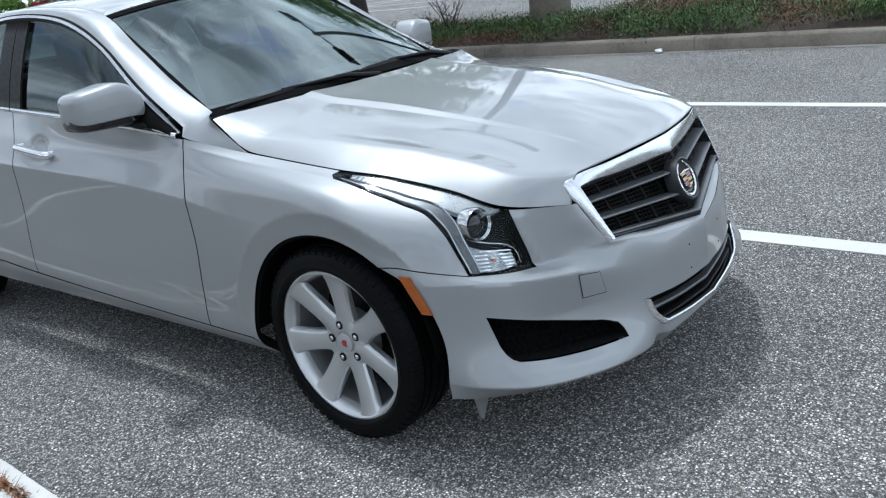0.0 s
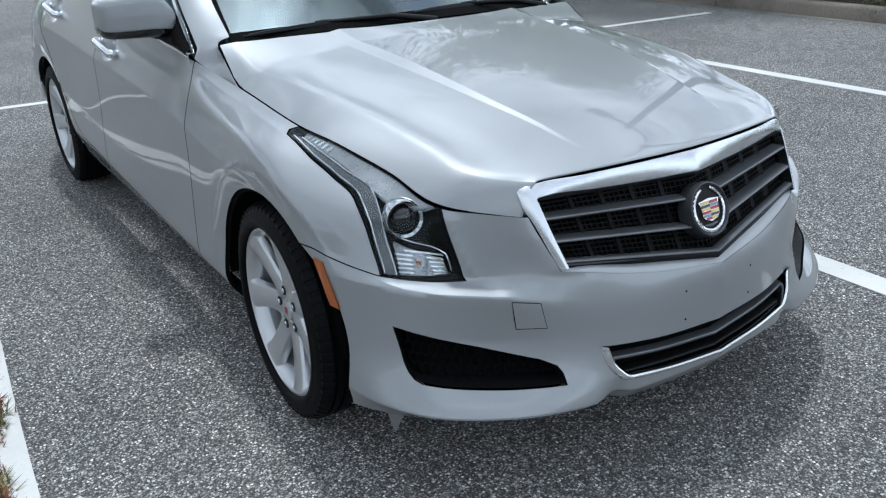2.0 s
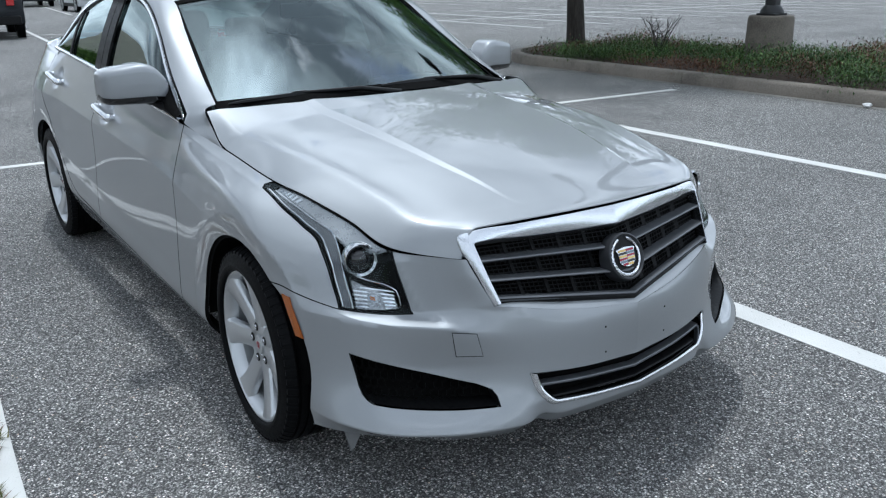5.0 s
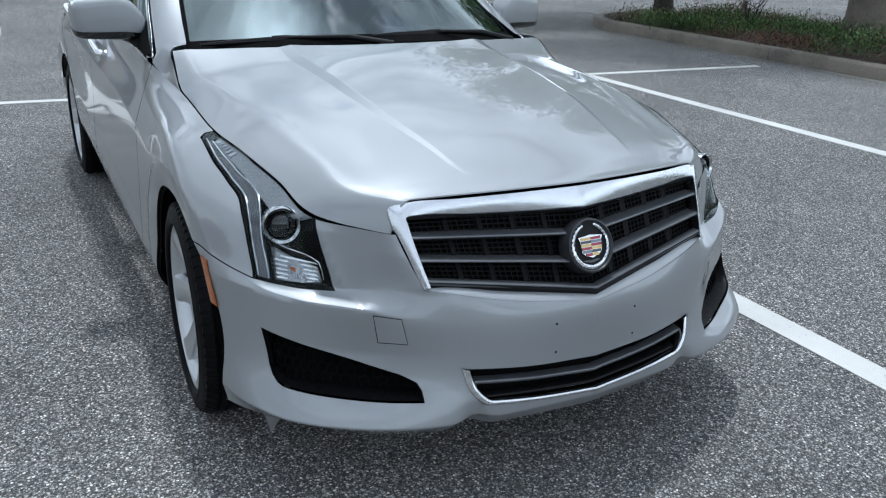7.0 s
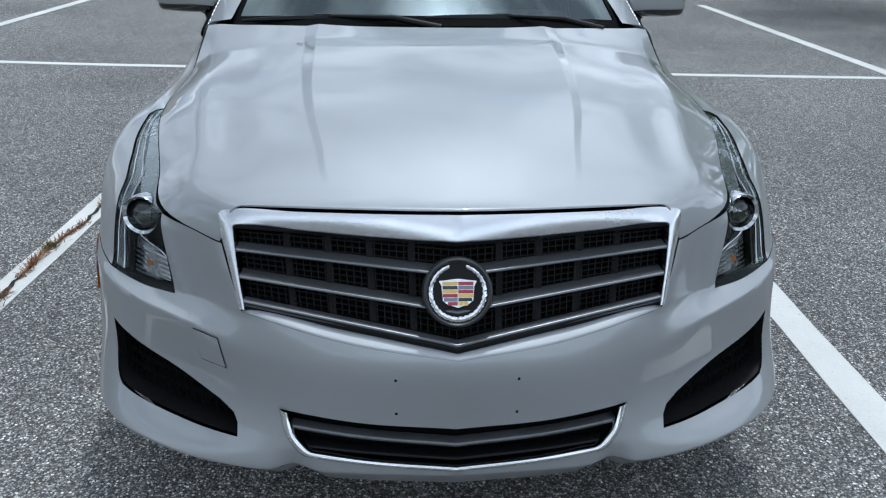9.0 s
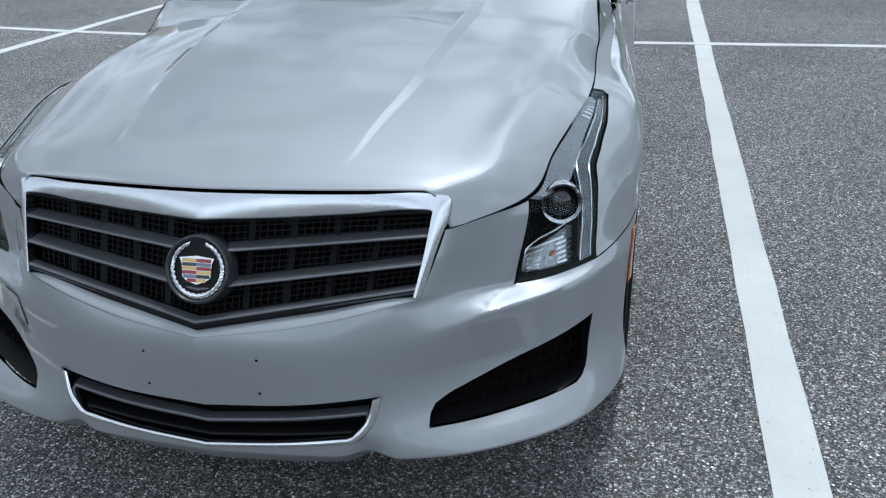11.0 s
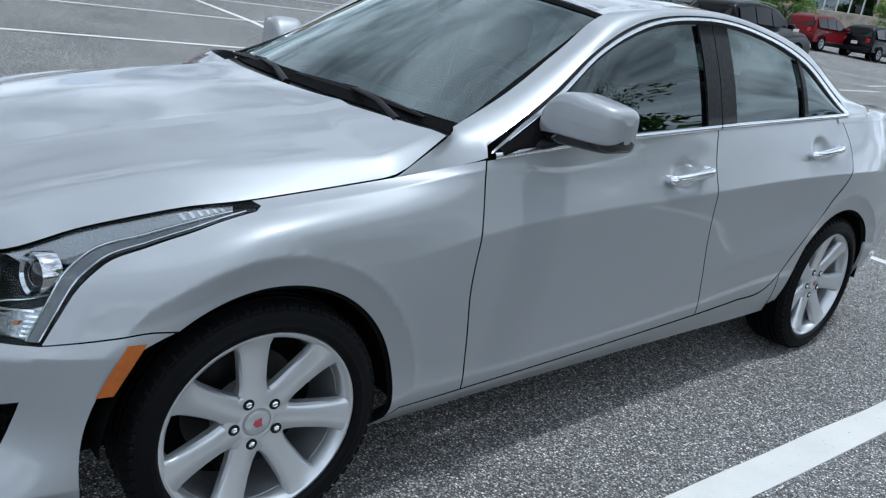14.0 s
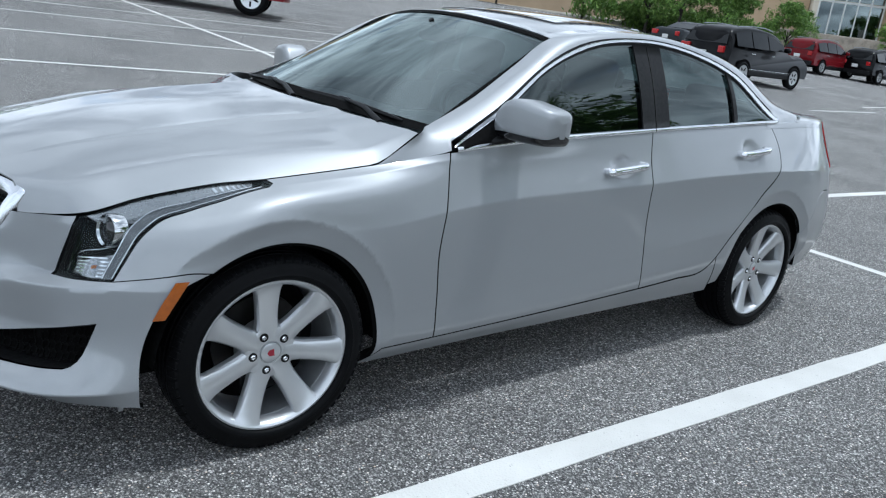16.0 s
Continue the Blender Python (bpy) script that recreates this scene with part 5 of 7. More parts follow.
for sd in (1, -1):
    def sided(me):
        return me if sd > 0 else mirror_mesh(me)
    fr, rr = doors[("front", sd)], doors[("rear", sd)]
    part("window_glass", sided(loft(light(-.86, -1.705, 0))), SIDE_GLASS, fr, "tinted side window").visible_shadow = False
    part("mirror_sail", sided(loft(light(-.70, -.875, .003)[::-1], .006)), LINER, fr)
    part("pillar_trim", sided(loft(light(-1.69, -1.775, .006)[::-1], .008)), BLACK, fr, "satin black pillar trim")
    part("pillar_trim", sided(loft(light(-1.781, -1.875, .006)[::-1], .008)), BLACK, rr, "satin black pillar trim")
    part("window_glass", sided(loft(light(-1.865, -2.405, 0))), SIDE_GLASS, rr, "tinted side window").visible_shadow = False
    part("window_divider", sided(loft(light(-2.395, -2.425, .005)[::-1], .008)), BLACK, rr)
    part("window_glass", sided(loft(light(-2.42, -2.78, 0, 0, .93))), SIDE_GLASS, rr, "tinted quarter window").visible_shadow = False
    xs = np.linspace(-.685, -2.79, 70)
    part("window_seal", sided(loft([light_at(xs, np.full(70, 1.0), o) + np.array((0, 0, dz)) for dz, o in ((.002, .004), (-.012, .006), (-.022, .002))])), BLACK, car)
    for d, x0, x1 in ((fr, -.675, -1.772), (rr, -1.778, -2.80)):
        xs2 = np.linspace(x0, x1, 40)
        b = belt_at(xs2)
        part("belt_chrome", sided(loft([b + np.array((0, dy, dz)) for dz, dy in ((.014, -.010), (.015, .004), (.006, .008), (-.003, .006), (-.004, -.004))])), CHROME, d, "chrome belt strip")
    # the wing flows up into the pillar
    us = np.linspace(1.765, 2.055, 14)
    w14 = np.linspace(0, 1, 14)[:, None]
    low_edge = skin(us, np.full(14, .5785))
    low_edge = lerp(low_edge, low_edge[:1] + (np.array((-.655, .762, .926)) - low_edge[:1]) * w14, w14 ** 6)
    high = along(np.linspace(0, 1, 4), np.array(((-.385, .7345, .879), (-.465, .7285, .927), (-.548, .7185, .978), (-.610, .656, .986))), w14[:, 0])
    ks = np.linspace(0, 1, 10)
    low_k = np.interp(np.linspace(.02, CAB_S[-1], 92), (0, 2.22, 2.36), (.225, .225, 0))
    up = np.stack(cab_rows(92, [low_k + (1 - low_k) * k for k in ks], s0=.02))
    grid = []
    for i, k in enumerate(ks):
        r = lerp(low_edge, high, k)
        bulge = .022 * math.sin(math.pi * (.225 * w14[-1, 0] + k * .775)) * w14[:, 0] ** 1.2 * min(1, k * 3)
        r[:, 1] += bulge * .8
        r[:, 2] += bulge * .7
        grid.append(np.vstack([r, up[i]]))
    grid = np.array(grid)
    soft = np.sin(np.pi * np.clip(ks * 1.02, 0, 1))[:, None, None] ** .5
    fade = np.interp(np.arange(1, 105), (0, 16, 34), (1, 1, 0))[None, :, None]
    for _ in range(90):
        mean = (grid[1:-1, :-2] + grid[1:-1, 2:] + grid[:-2, 1:-1] + grid[2:, 1:-1]) / 4
        grid[1:-1, 1:-1] += fade * .5 * soft[1:-1] * (mean - grid[1:-1, 1:-1])
    part("pillar", sided(loft(grid)), SILVER, car)
    # the tail's shoulder, from the quarter over to the boot lid
    ud = np.linspace(4.10, 5.12, 24)
    grow = np.interp(np.arange(24), (0, 8), (0, 1))[:, None] ** 1.5
    foot, nor = skin(ud, np.full(24, .560)), np.array((0, .6, .8))
    edge = skin(ud, np.full(24, .58))
    inner = edge * (1 - grow * [0, .16, 0]) + np.array((0, 0, .022)) * np.linspace(1, .6, 24)[:, None] * grow
    deck = [foot + np.array((0, .0015, .001)), skin(ud, np.full(24, .572)) + np.array((0, .0025, .003)), edge + np.array((0, -.002, .006)) * grow, lerp(edge, inner, .5) + np.array((0, 0, .006)) * grow, inner]
    part("deck_side", sided(loft(deck)), SILVER, car)
    # door mirror
    SEC = ((.778, -.915, .030, .992, 1.030), (.790, -.918, .050, .984, 1.058), (.825, -.928, .066, .980, 1.098), (.868, -.938, .072, .979, 1.112), (.92, -.950, .073, .979, 1.106), (.968, -.962, .070, .980, 1.098), (.996, -.970, .062, .983, 1.090), (1.010, -.975, .044, .992, 1.076), (1.016, -.977, .014, 1.012, 1.052))
    rings = []
    for y, xc, hx, z0, z1 in SEC:
        y, xc, z1 = y - .042, xc + .020, z1 + .010
        ring = []
        for a in np.linspace(0, 2 * math.pi, 25):
            ca, sa = math.cos(a), math.sin(a)
            ring.append((xc + hx * math.copysign(abs(ca) ** .42, ca), y, (z0 + z1) / 2 + (z1 - z0) / 2 * math.copysign(abs(sa) ** .40, sa)))
        rings.append(ring)
    ys = np.array([s[0] for s in SEC])
    R = np.array(rings)
    fine = along(np.linspace(0, 1, len(SEC)), R.reshape(len(SEC), -1), np.linspace(0, 1, 26)).reshape(26, 25, 3)
    shell = part("door_mirror", sided(loft(fine)), SILVER, fr, "silver door mirror on a black arm")
    cap_rows = [np.array(fine[0]), np.tile(fine[0].mean(0), (25, 1))]
    part("mirror_cap", sided(loft(cap_rows[::-1])), SILVER, shell)
    cap_rows = [np.array(fine[-1]), np.tile(fine[-1].mean(0), (25, 1))]
    part("mirror_cap", sided(loft(cap_rows)), SILVER, shell)
    ang = np.linspace(0, 2 * math.pi, 25)
    low_half = fine[:, (ang > math.pi + .05) & (ang < 2 * math.pi - .05)]
    mid_line = fine.mean(1, keepdims=True)
    part("mirror_foot", sided(loft(mid_line + (low_half - mid_line) * [1.05, 1, 1.03] - np.array((0, 0, .003)))), GLOSS_BLACK, shell, "gloss black underside")
    part("mirror_glass", joined(box_bm(-.998, -.992, sd * .76 if sd > 0 else -.93, .93 if sd > 0 else -.76, .99, 1.075, .002)), CHROME, shell)
    part("mirror_arm", tube([(-.80, sd * .745, .950), (-.85, sd * .765, .962), (-.90, sd * .785, .976), (-.92, sd * .83, .984)], [.020, .024, .022, .014], 10, flat=.7), BLACK, shell)

# black border printed round the windscreen
def glass_border(rows, name="windscreen_border"):
    part(name, loft([np.asarray(r) + np.array((.002, 0, .0025)) for r in rows][::-1]), LINER, car)


glass_border(ws[:2])
glass_border([lerp(np.array(ws[-2]), np.array(ws[-1]), .45), ws[-1]])
glass_border([[r[0], lerp(np.array(r[0]), np.array(r[1]), .3)] for r in ws])
glass_border([[lerp(np.array(r[-1]), np.array(r[-2]), .3), r[-1]] for r in ws])
# dark trim on the inner side of each windscreen pillar
for k0, k1 in ((0, 1), (-1, -2)):
    trim = [[np.array(r[k0]) + np.array((-.02, 0, -.02)), lerp(np.array(r[k0]), np.array(r[k1]), 1.1) + np.array((-.045, 0, -.035))] for r in ws]
    part("pillar_trim", loft(trim if k0 == 0 else [t[::-1] for t in trim], .004), DARK_GREY, car, "dark grey inner pillar trim")
# cowl and wipers
cow = [full(np.array([(x0, 0, z0), (x0 - .03, .3, z0 - .004), (x0 - .075, .5, z0 - .012), (x0 - .13, .66, z0 - .022)])) for x0, z0 in ((-.40, .965), (-.455, .978), (-.50, .985))]
part("cowl", loft(cow[::-1], .006), BLACK, car, "black plastic cowl below the windscreen")


def wiper(tip, heel, pivot):
    tip, heel, pivot = (np.array(p, float) for p in (tip, heel, pivot))
    mid = lerp(tip, heel, .45)
    ts = np.linspace(0, 1, 14)
    run = [lerp(tip, heel, t) + np.array((0, 0, .018 * math.sin(math.pi * t) * .4)) for t in ts]
    w = part("wiper", tube(run, [.004 + .008 * math.sin(math.pi * t) ** .5 for t in ts], 6), BLACK, car, "black wiper lying at the foot of the windscreen")
    part("wiper_arm", tube([pivot, lerp(pivot, mid, .4) + (0, 0, .022), mid + np.array((0, 0, .014))], [.013, .010, .006], 8), BLACK, w)
    part("wiper_clip", joined(thin_box(mid + np.array((0, -.03, .016)), mid + np.array((0, .03, .017)), .012, .010)), DARK_GREY, w)


wiper((-.590, -.615, .984), (-.520, -.02, 1.000), (-.45, .03, .985))
wiper((-.515, -.02, 1.008), (-.585, .56, .990), (-.49, .56, .980))

# cabin
cab = part("cabin_floor", box_bm(-3.0, -.45, -.68, .68, .26, .34, .02), FABRIC, car)
part("dashboard", smooth_bm(box_bm(-1.08, -.56, -.68, .68, .62, .945, .06, 4)), FABRIC, car, "black dashboard")
part("bulkhead", box_bm(-.60, -.56, -.70, .70, .25, .93, .01), LINER, car)
part("headliner", loft([full(roof_row(k)) + np.array((0, 0, -.03)) for k in np.linspace(0, 1, 12)]), plain("pale_headliner", (.32, .32, .31), .9), car)


def seat(x, y):
    s = part("seat", smooth_bm(box_bm(x - .05, x + .48, y - .25, y + .25, .40, .56, .06, 4)), FABRIC, car, "black leather seat")
    b = box_bm(-.07, .07, -.24, .24, 0, .60, .06, 4)
    bmesh.ops.transform(b, matrix=pose(x - .02, y, .50, 0, -14, 0), verts=b.verts[:])
    part("backrest", smooth_bm(b), FABRIC, s)
    h = box_bm(-.05, .05, -.135, .135, 0, .19, .045, 4)
    bmesh.ops.transform(h, matrix=pose(x - .175, y, 1.085, 0, -10, 0), verts=h.verts[:])
    part("headrest", smooth_bm(h), FABRIC, s)
    for k in (-.06, .06):
        part("headrest_post", tube([(x - .15, y + k, 1.03), (x - .18, y + k, 1.13)], .006, 8), CHROME, s)


for y in (.37, -.37):
    seat(-1.56, y)
rear = part("rear_bench", smooth_bm(box_bm(-2.55, -2.05, -.62, .62, .40, .58, .06, 4)), FABRIC, car)
rb = box_bm(-.07, .07, -.62, .62, 0, .62, .06, 4)
bmesh.ops.transform(rb, matrix=pose(-2.50, 0, .50, 0, -22, 0), verts=rb.verts[:])
part("backrest", smooth_bm(rb), FABRIC, rear)
for y in (-.36, .36):
    h = box_bm(-.05, .05, -.13, .13, 0, .13, .04, 4)
    bmesh.ops.transform(h, matrix=pose(-2.72, y, 1.06, 0, -12, 0), verts=h.verts[:])
    part("headrest", smooth_bm(h), FABRIC, rear)
part("parcel_shelf", box_bm(-3.2, -2.68, -.60, .60, 1.02, 1.05, .01), FABRIC, car)
sw = part("steering_wheel", tube([(.19 * math.cos(a), .19 * math.sin(a), 0) for a in np.linspace(0, 2 * math.pi, 32, endpoint=False)], .016, 8, closed=True), FABRIC, car)
sw.matrix_basis = pose(-1.10, .37, .93, 0, -66, 0)
part("wheel_hub", smooth_bm(box_bm(-.16, .16, -.05, .05, -.03, .01, .015)), FABRIC, sw)
part("inner_mirror", smooth_bm(box_bm(-1.17, -1.14, -.13, .13, 1.245, 1.31, .015)), BLACK, car)
part("mirror_stem", tube([(-1.13, 0, 1.30), (-1.10, 0, 1.335)], .012, 8), BLACK, car)
part("dash_binnacle", smooth_bm(box_bm(-1.02, -.80, .20, .54, .90, .985, .04, 3)), FABRIC, car)

# underside
part("underbody", box_bm(-3.55, .60, -.60, .60, .20, .44, .02), LINER, car)
part("engine_bay", box_bm(-.60, .56, -.56, .56, .44, .70, .02), LINER, car)
for cx in (0.0, -2.776):
    for sd in (1, -1):
        rows = []
        for y in (.50, .80, .838):
            rows.append([(cx + .372 * math.cos(a), y * sd, .312 + .372 * math.sin(a)) for a in np.linspace(.06, math.pi + .02, 36)])
        part("wheel_well", loft(rows if sd > 0 else rows[::-1]), LINER, car)
        rows2 = [[(cx + r * math.cos(a), .52 * sd, .312 + r * math.sin(a)) for a in np.linspace(.06, math.pi + .10, 36)] for r in (.02, .375)]
        part("well_back", loft(rows2 if sd > 0 else rows2[::-1]), LINER, car)
for sd in (1, -1):
    fb = bmesh.new()
    fa = [fb.verts.new((.425, y * sd, z)) for y, z in ((.665, .215), (.758, .215), (.732, .112 if sd < 0 else .17))]
    fc = [fb.verts.new((v.co.x - .012, v.co.y, v.co.z)) for v in fa]
    fb.faces.new(fa), fb.faces.new(fc[::-1])
    for q in range(3):
        fb.faces.new((fa[q], fc[q], fc[(q + 1) % 3], fa[(q + 1) % 3]))
    bmesh.ops.recalc_face_normals(fb, faces=fb.faces[:])
    part("air_flap", fb, RUBBER_GREY, car)
    part("tail_lamp", sheet(skin, TAIL, lift=.006, depth=.02, side=sd), RED_LENS, car, "red tail lamp")
part("roof_aerial", smooth_bm(box_bm(-2.50, -2.38, -.02, .02, 1.375, 1.42, .012, 3)), SILVER, car)

# wheels
def rim_mesh():
    bms = [lathe([(.217, .030), (.219, .042), (.224, .060), (.230, .0720), (.237, .0770), (.2425, .0765), (.2440, .060), (.238, .045), (.222, .032), (.217, .030)], 72)]
    hub = lathe([(.0, .040), (.034, .040), (.037, .044), (.074, .046), (.083, .042), (.089, .030), (.091, -.02)], 56)
    bms.append(hub)
    return joined(*bms)


def spoke_mesh():
    rows = []
    for r, w, f, d in ((.045, .056, .0460, .035), (.075, .074, .0460, .032), (.09, .070, .0475, .031), (.105, .067, .0495, .030), (.14, .069, .0545, .028), (.18, .075, .0615, .026), (.205, .082, .0665, .024), (.220, .093, .0705, .022), (.234, .112, .0745, .02)):
        h = w / 2
        sec = [(-h - .001, f - d), (-h, f - .012), (-h + .005, f - .004), (-h + .013, f), (h - .013, f), (h - .005, f - .004), (h, f - .012), (h + .001, f - d)]
        rows.append([(r, y, z) for z, y in sec])
    bm = bmesh.new()
    vs = [[bm.verts.new(p) for p in row] for row in rows]
    for a, b in zip(vs, vs[1:]):
        for i in range(len(a) - 1):
            bm.faces.new((a[i], a[i + 1], b[i + 1], b[i]))
    bmesh.ops.recalc_face_normals(bm, faces=bm.faces[:])
    bm.faces.ensure_lookup_table()
    if bm.faces[3].normal.y < 0:
        bmesh.ops.reverse_faces(bm, faces=bm.faces[:])
    return smooth_bm(bm, 28)


def tyre_mesh():
    prof = [(.232, -.105), (.242, -.112), (.266, -.116), (.290, -.112), (.306, -.100), (.3125, -.085)]
    for c in (-.052, -.018, .018):
        prof += [(.3155, c - .0055), (.3085, c - .0045), (.3085, c + .0045), (.3155, c + .0055)]
    prof += [(.3155, .040), (.3085, .0415), (.3085, .0475), (.3150, .049), (.3135, .056), (.3095, .0645), (.3035, .0720), (.2960, .0775), (.2952, .0790), (.2875, .0830), (.2760, .0872), (.2640, .0890), (.2625, .0902), (.2540, .0893), (.2490, .0870), (.2460, .0830), (.2445, .0770), (.2440, .060)]
    return lathe(prof, 96)


def tread_blocks():
    """Shoulder lugs and sipes across the tread."""
    bms = []
    for k in range(64):
        a = 2 * math.pi * k / 64
        for y0, y1 in ((.050, .0785), (-.104, -.060)):
            bm = box_bm(.288 if y0 > 0 else .3, .3168, y0, y1, -.0105, .0105, .002, 1)
            for v in bm.verts:
                if v.co.y > .07:
                    v.co.x -= .0115
                elif v.co.y < -.075:
                    v.co.x -= .0085
            bmesh.ops.rotate(bm, cent=(0, 0, 0), matrix=Matrix.Rotation(-a, 3, "Y"), verts=bm.verts[:])
            bms.append(bm)
    return joined(*bms)


WHEEL_SPIN = 8
first = None
for cx in (0.0, -2.776):
    for sd in (1, -1):
        if first is None:
            wheel = part("wheel", rim_mesh(), ALLOY, car, "silver seven-spoke alloy wheel with a black tyre")
            tyre = part("tyre", tyre_mesh(), RUBBER, wheel, "black rubber tyre")
            part("tread", tread_blocks(), RUBBER, tyre)["kind"] = "stuff"
            spoke = None
            for k in range(7):
                spoke = part("spoke", spoke_mesh() if spoke is None else spoke.data, ALLOY, wheel)
                spoke.matrix_basis = pose(0, 0, 0, 0, k * 360 / 7, 0)
            part("hub_cap", lathe([(.0, .0505), (.026, .0500), (.031, .048), (.033, .040)], 36), ALLOY, wheel, "silver centre cap")
            part("cap_mark", plate([(-.0115, .010), (.0115, .010), (.010, -.006), (0, -.0125), (-.010, -.006)], .0503, .0512), RED_ENAMEL, wheel)
            for k in range(5):
                a = radians(90 + 36 + 72 * k)
                cxn, czn = .0575 * math.cos(a), .0575 * math.sin(a)
                # flat black disc on the hub, painted shade in place of a nut recess
                dark_disc = lathe([(.0, .0474), (.0132, .0474), (.0140, .0472), (.0142, .0450)], 18)
                bmesh.ops.translate(dark_disc, vec=(cxn, 0, czn), verts=dark_disc.verts[:])
                part("nut_recess", dark_disc, BLACK, wheel)
                nut = lathe([(.0, .0520), (.0055, .0515), (.0082, .0490), (.0086, .030)], 6)
                bmesh.ops.translate(nut, vec=(cxn, 0, czn), verts=nut.verts[:])
                part("wheel_nut", nut, CHROME, wheel, "chrome wheel nut")
            part("brake_disc", lathe([(.055, -.045), (.075, -.035), (.078, -.052), (.150, -.052), (.150, -.075), (.06, -.075)], 48), BRAKE, wheel)
            # barrel colour carries the shade behind the spokes
            part("rim_barrel", lathe([(.228, -.14), (.206, -.14), (.210, -.03), (.217, .034), (.224, .04)], 64), BARREL, wheel, "inside of the rim, its shade put into a darker alloy colour")
            # added black backing disc, painted shade for the gaps between the spokes
            part("brake_shield", lathe([(.05, -.080), (.203, -.080), (.203, -.086)], 48), LINER, wheel)
            cal = box_bm(-.16, -.085, -.10, -.012, -.085, .085, .02, 2)
            part("brake_caliper", smooth_bm(cal), BLACK, wheel)
            first = wheel
            made = wheel
        else:
            made = first.copy()
            scene.collection.objects.link(made)
            pairs_ = {first: made}
            for o in first.children_recursive:
                c = o.copy()
                scene.collection.objects.link(c)
                c.parent = pairs_[o.parent]
                pairs_[o] = c
        spin = WHEEL_SPIN if sd > 0 else 5
        steer = -2.8 if cx == 0 else 0          # the front wheels stand turned a little
        made.matrix_basis = pose(cx, sd * .768, .3155, 0, 0, steer) @ pose(0, 0, 0, 0, 0, 0 if sd > 0 else 180) @ pose(0, 0, 0, 0, spin - 90 if sd > 0 else -spin - 90, 0)
# ---- planted island, trees, lamp ----
MULCH = plain("mulch_soil", (.055, .036, .024), 0.95, vary=0.5, scale=18, grain=1.0, grain_scale=60)
JUNIPER = leaf_material("juniper", (.022, .050, .015), (.055, .11, .028), (.12, .19, .05))
DRY = leaf_material("dry_juniper", (.05, .022, .012), (.12, .055, .03), (.20, .11, .06))
LEAF = leaf_material("leaf", (.06, .115, .022), (.125, .225, .042), (.22, .34, .075))
LAMP_PAINT = plain("dark_lamp_paint", (.008, .0085, .009), 0.5, vary=0.2)
K = -0.034                                     # the lot's skew
KERB_Y = 7.22


def kerb_stone(x0, x1, y, back):
    """One length of cast kerb with a rounded nose."""
    sec = [(0, -.03), (0.012, .125), (.028, .150), (.05, .158), (.17, .160), (.175, -.03)]
    bm = bmesh.new()
    rows = [[bm.verts.new((x, y + K * x + (d if not back else -d), z)) for d, z in sec] for x in (x0 + .004, x1 - .004)]
    for i in range(len(sec) - 1):
        bm.faces.new((rows[0][i], rows[1][i], rows[1][i + 1], rows[0][i + 1]))
    bm.faces.new(rows[0][::-1])
    bm.faces.new(rows[1])
    bmesh.ops.recalc_face_normals(bm, faces=bm.faces[:])
    return smooth_bm(bm, 45)


kerb = new("kerb")
tagged(kerb, "weathered concrete kerb round the planted island", "kerb", kind="structure")
for i in range(9):
    part("kerb_stone", kerb_stone(-8.0 + i * 3.05, -8.0 + (i + 1) * 3.05, KERB_Y, False), CONCRETE, kerb)
    part("kerb_stone", kerb_stone(-8.0 + i * 3.05, -8.0 + (i + 1) * 3.05, KERB_Y + 3.4, True), CONCRETE, kerb)
end = bmesh.new()
rings = []
for a in np.linspace(90, 270, 17):
    ca, sa = math.cos(radians(a)), math.sin(radians(a))
    cy = KERB_Y + 1.7 + K * -8
    rings.append([end.verts.new((-8.0 + (1.7 - d) * ca, cy + (1.7 - d) * sa, z)) for d, z in ((0, -.03), (0.012, .125), (.028, .150), (.05, .158), (.17, .160), (.175, -.03))])
for a, b in zip(rings, rings[1:]):
    for i in range(5):
        end.faces.new((a[i], b[i], b[i + 1], a[i + 1]))
bmesh.ops.recalc_face_normals(end, faces=end.faces[:])
part("kerb_end", smooth_bm(end, 45), CONCRETE, kerb)
soil_v, soil_f = [], []
nx, ny = 60, 10
for i in range(nx + 1):
    for j in range(ny + 1):
        x = -9.4 + 28.8 * i / nx
        inset = .17 + max(0.0, (-8 - x)) * .75
        y0, y1 = KERB_Y + inset + K * x, KERB_Y + 3.4 - inset + K * x
        y = y0 + (y1 - y0) * j / ny
        soil_v.append((x, y, .12 + .10 * math.sin(math.pi * j / ny) + .03 * noise.noise(Vector((x * 1.3, y * 1.3, 0)))))
for i in range(nx):
    for j in range(ny):
        a = i * (ny + 1) + j
        soil_f.append((a, a + ny + 1, a + ny + 2, a + 1))
tagged(part("planting_bed", mesh_of(soil_v, soil_f), MULCH), "dark bark mulch bed inside the kerb", "soil", kind="structure")
# a dusty gutter strip along the kerb
painted = part("gutter", mesh_of([(x, KERB_Y + K * x - d, .0045) for x in np.linspace(-8, 19, 40) for d in (0.0, .13 )], [(2 * i, 2 * i + 2, 2 * i + 3, 2 * i + 1) for i in range(39)]), concrete_material("gutter_dust", (.20, .19, .17)))
tagged(painted, "pale dusty concrete gutter along the kerb", "gutter", kind="structure")


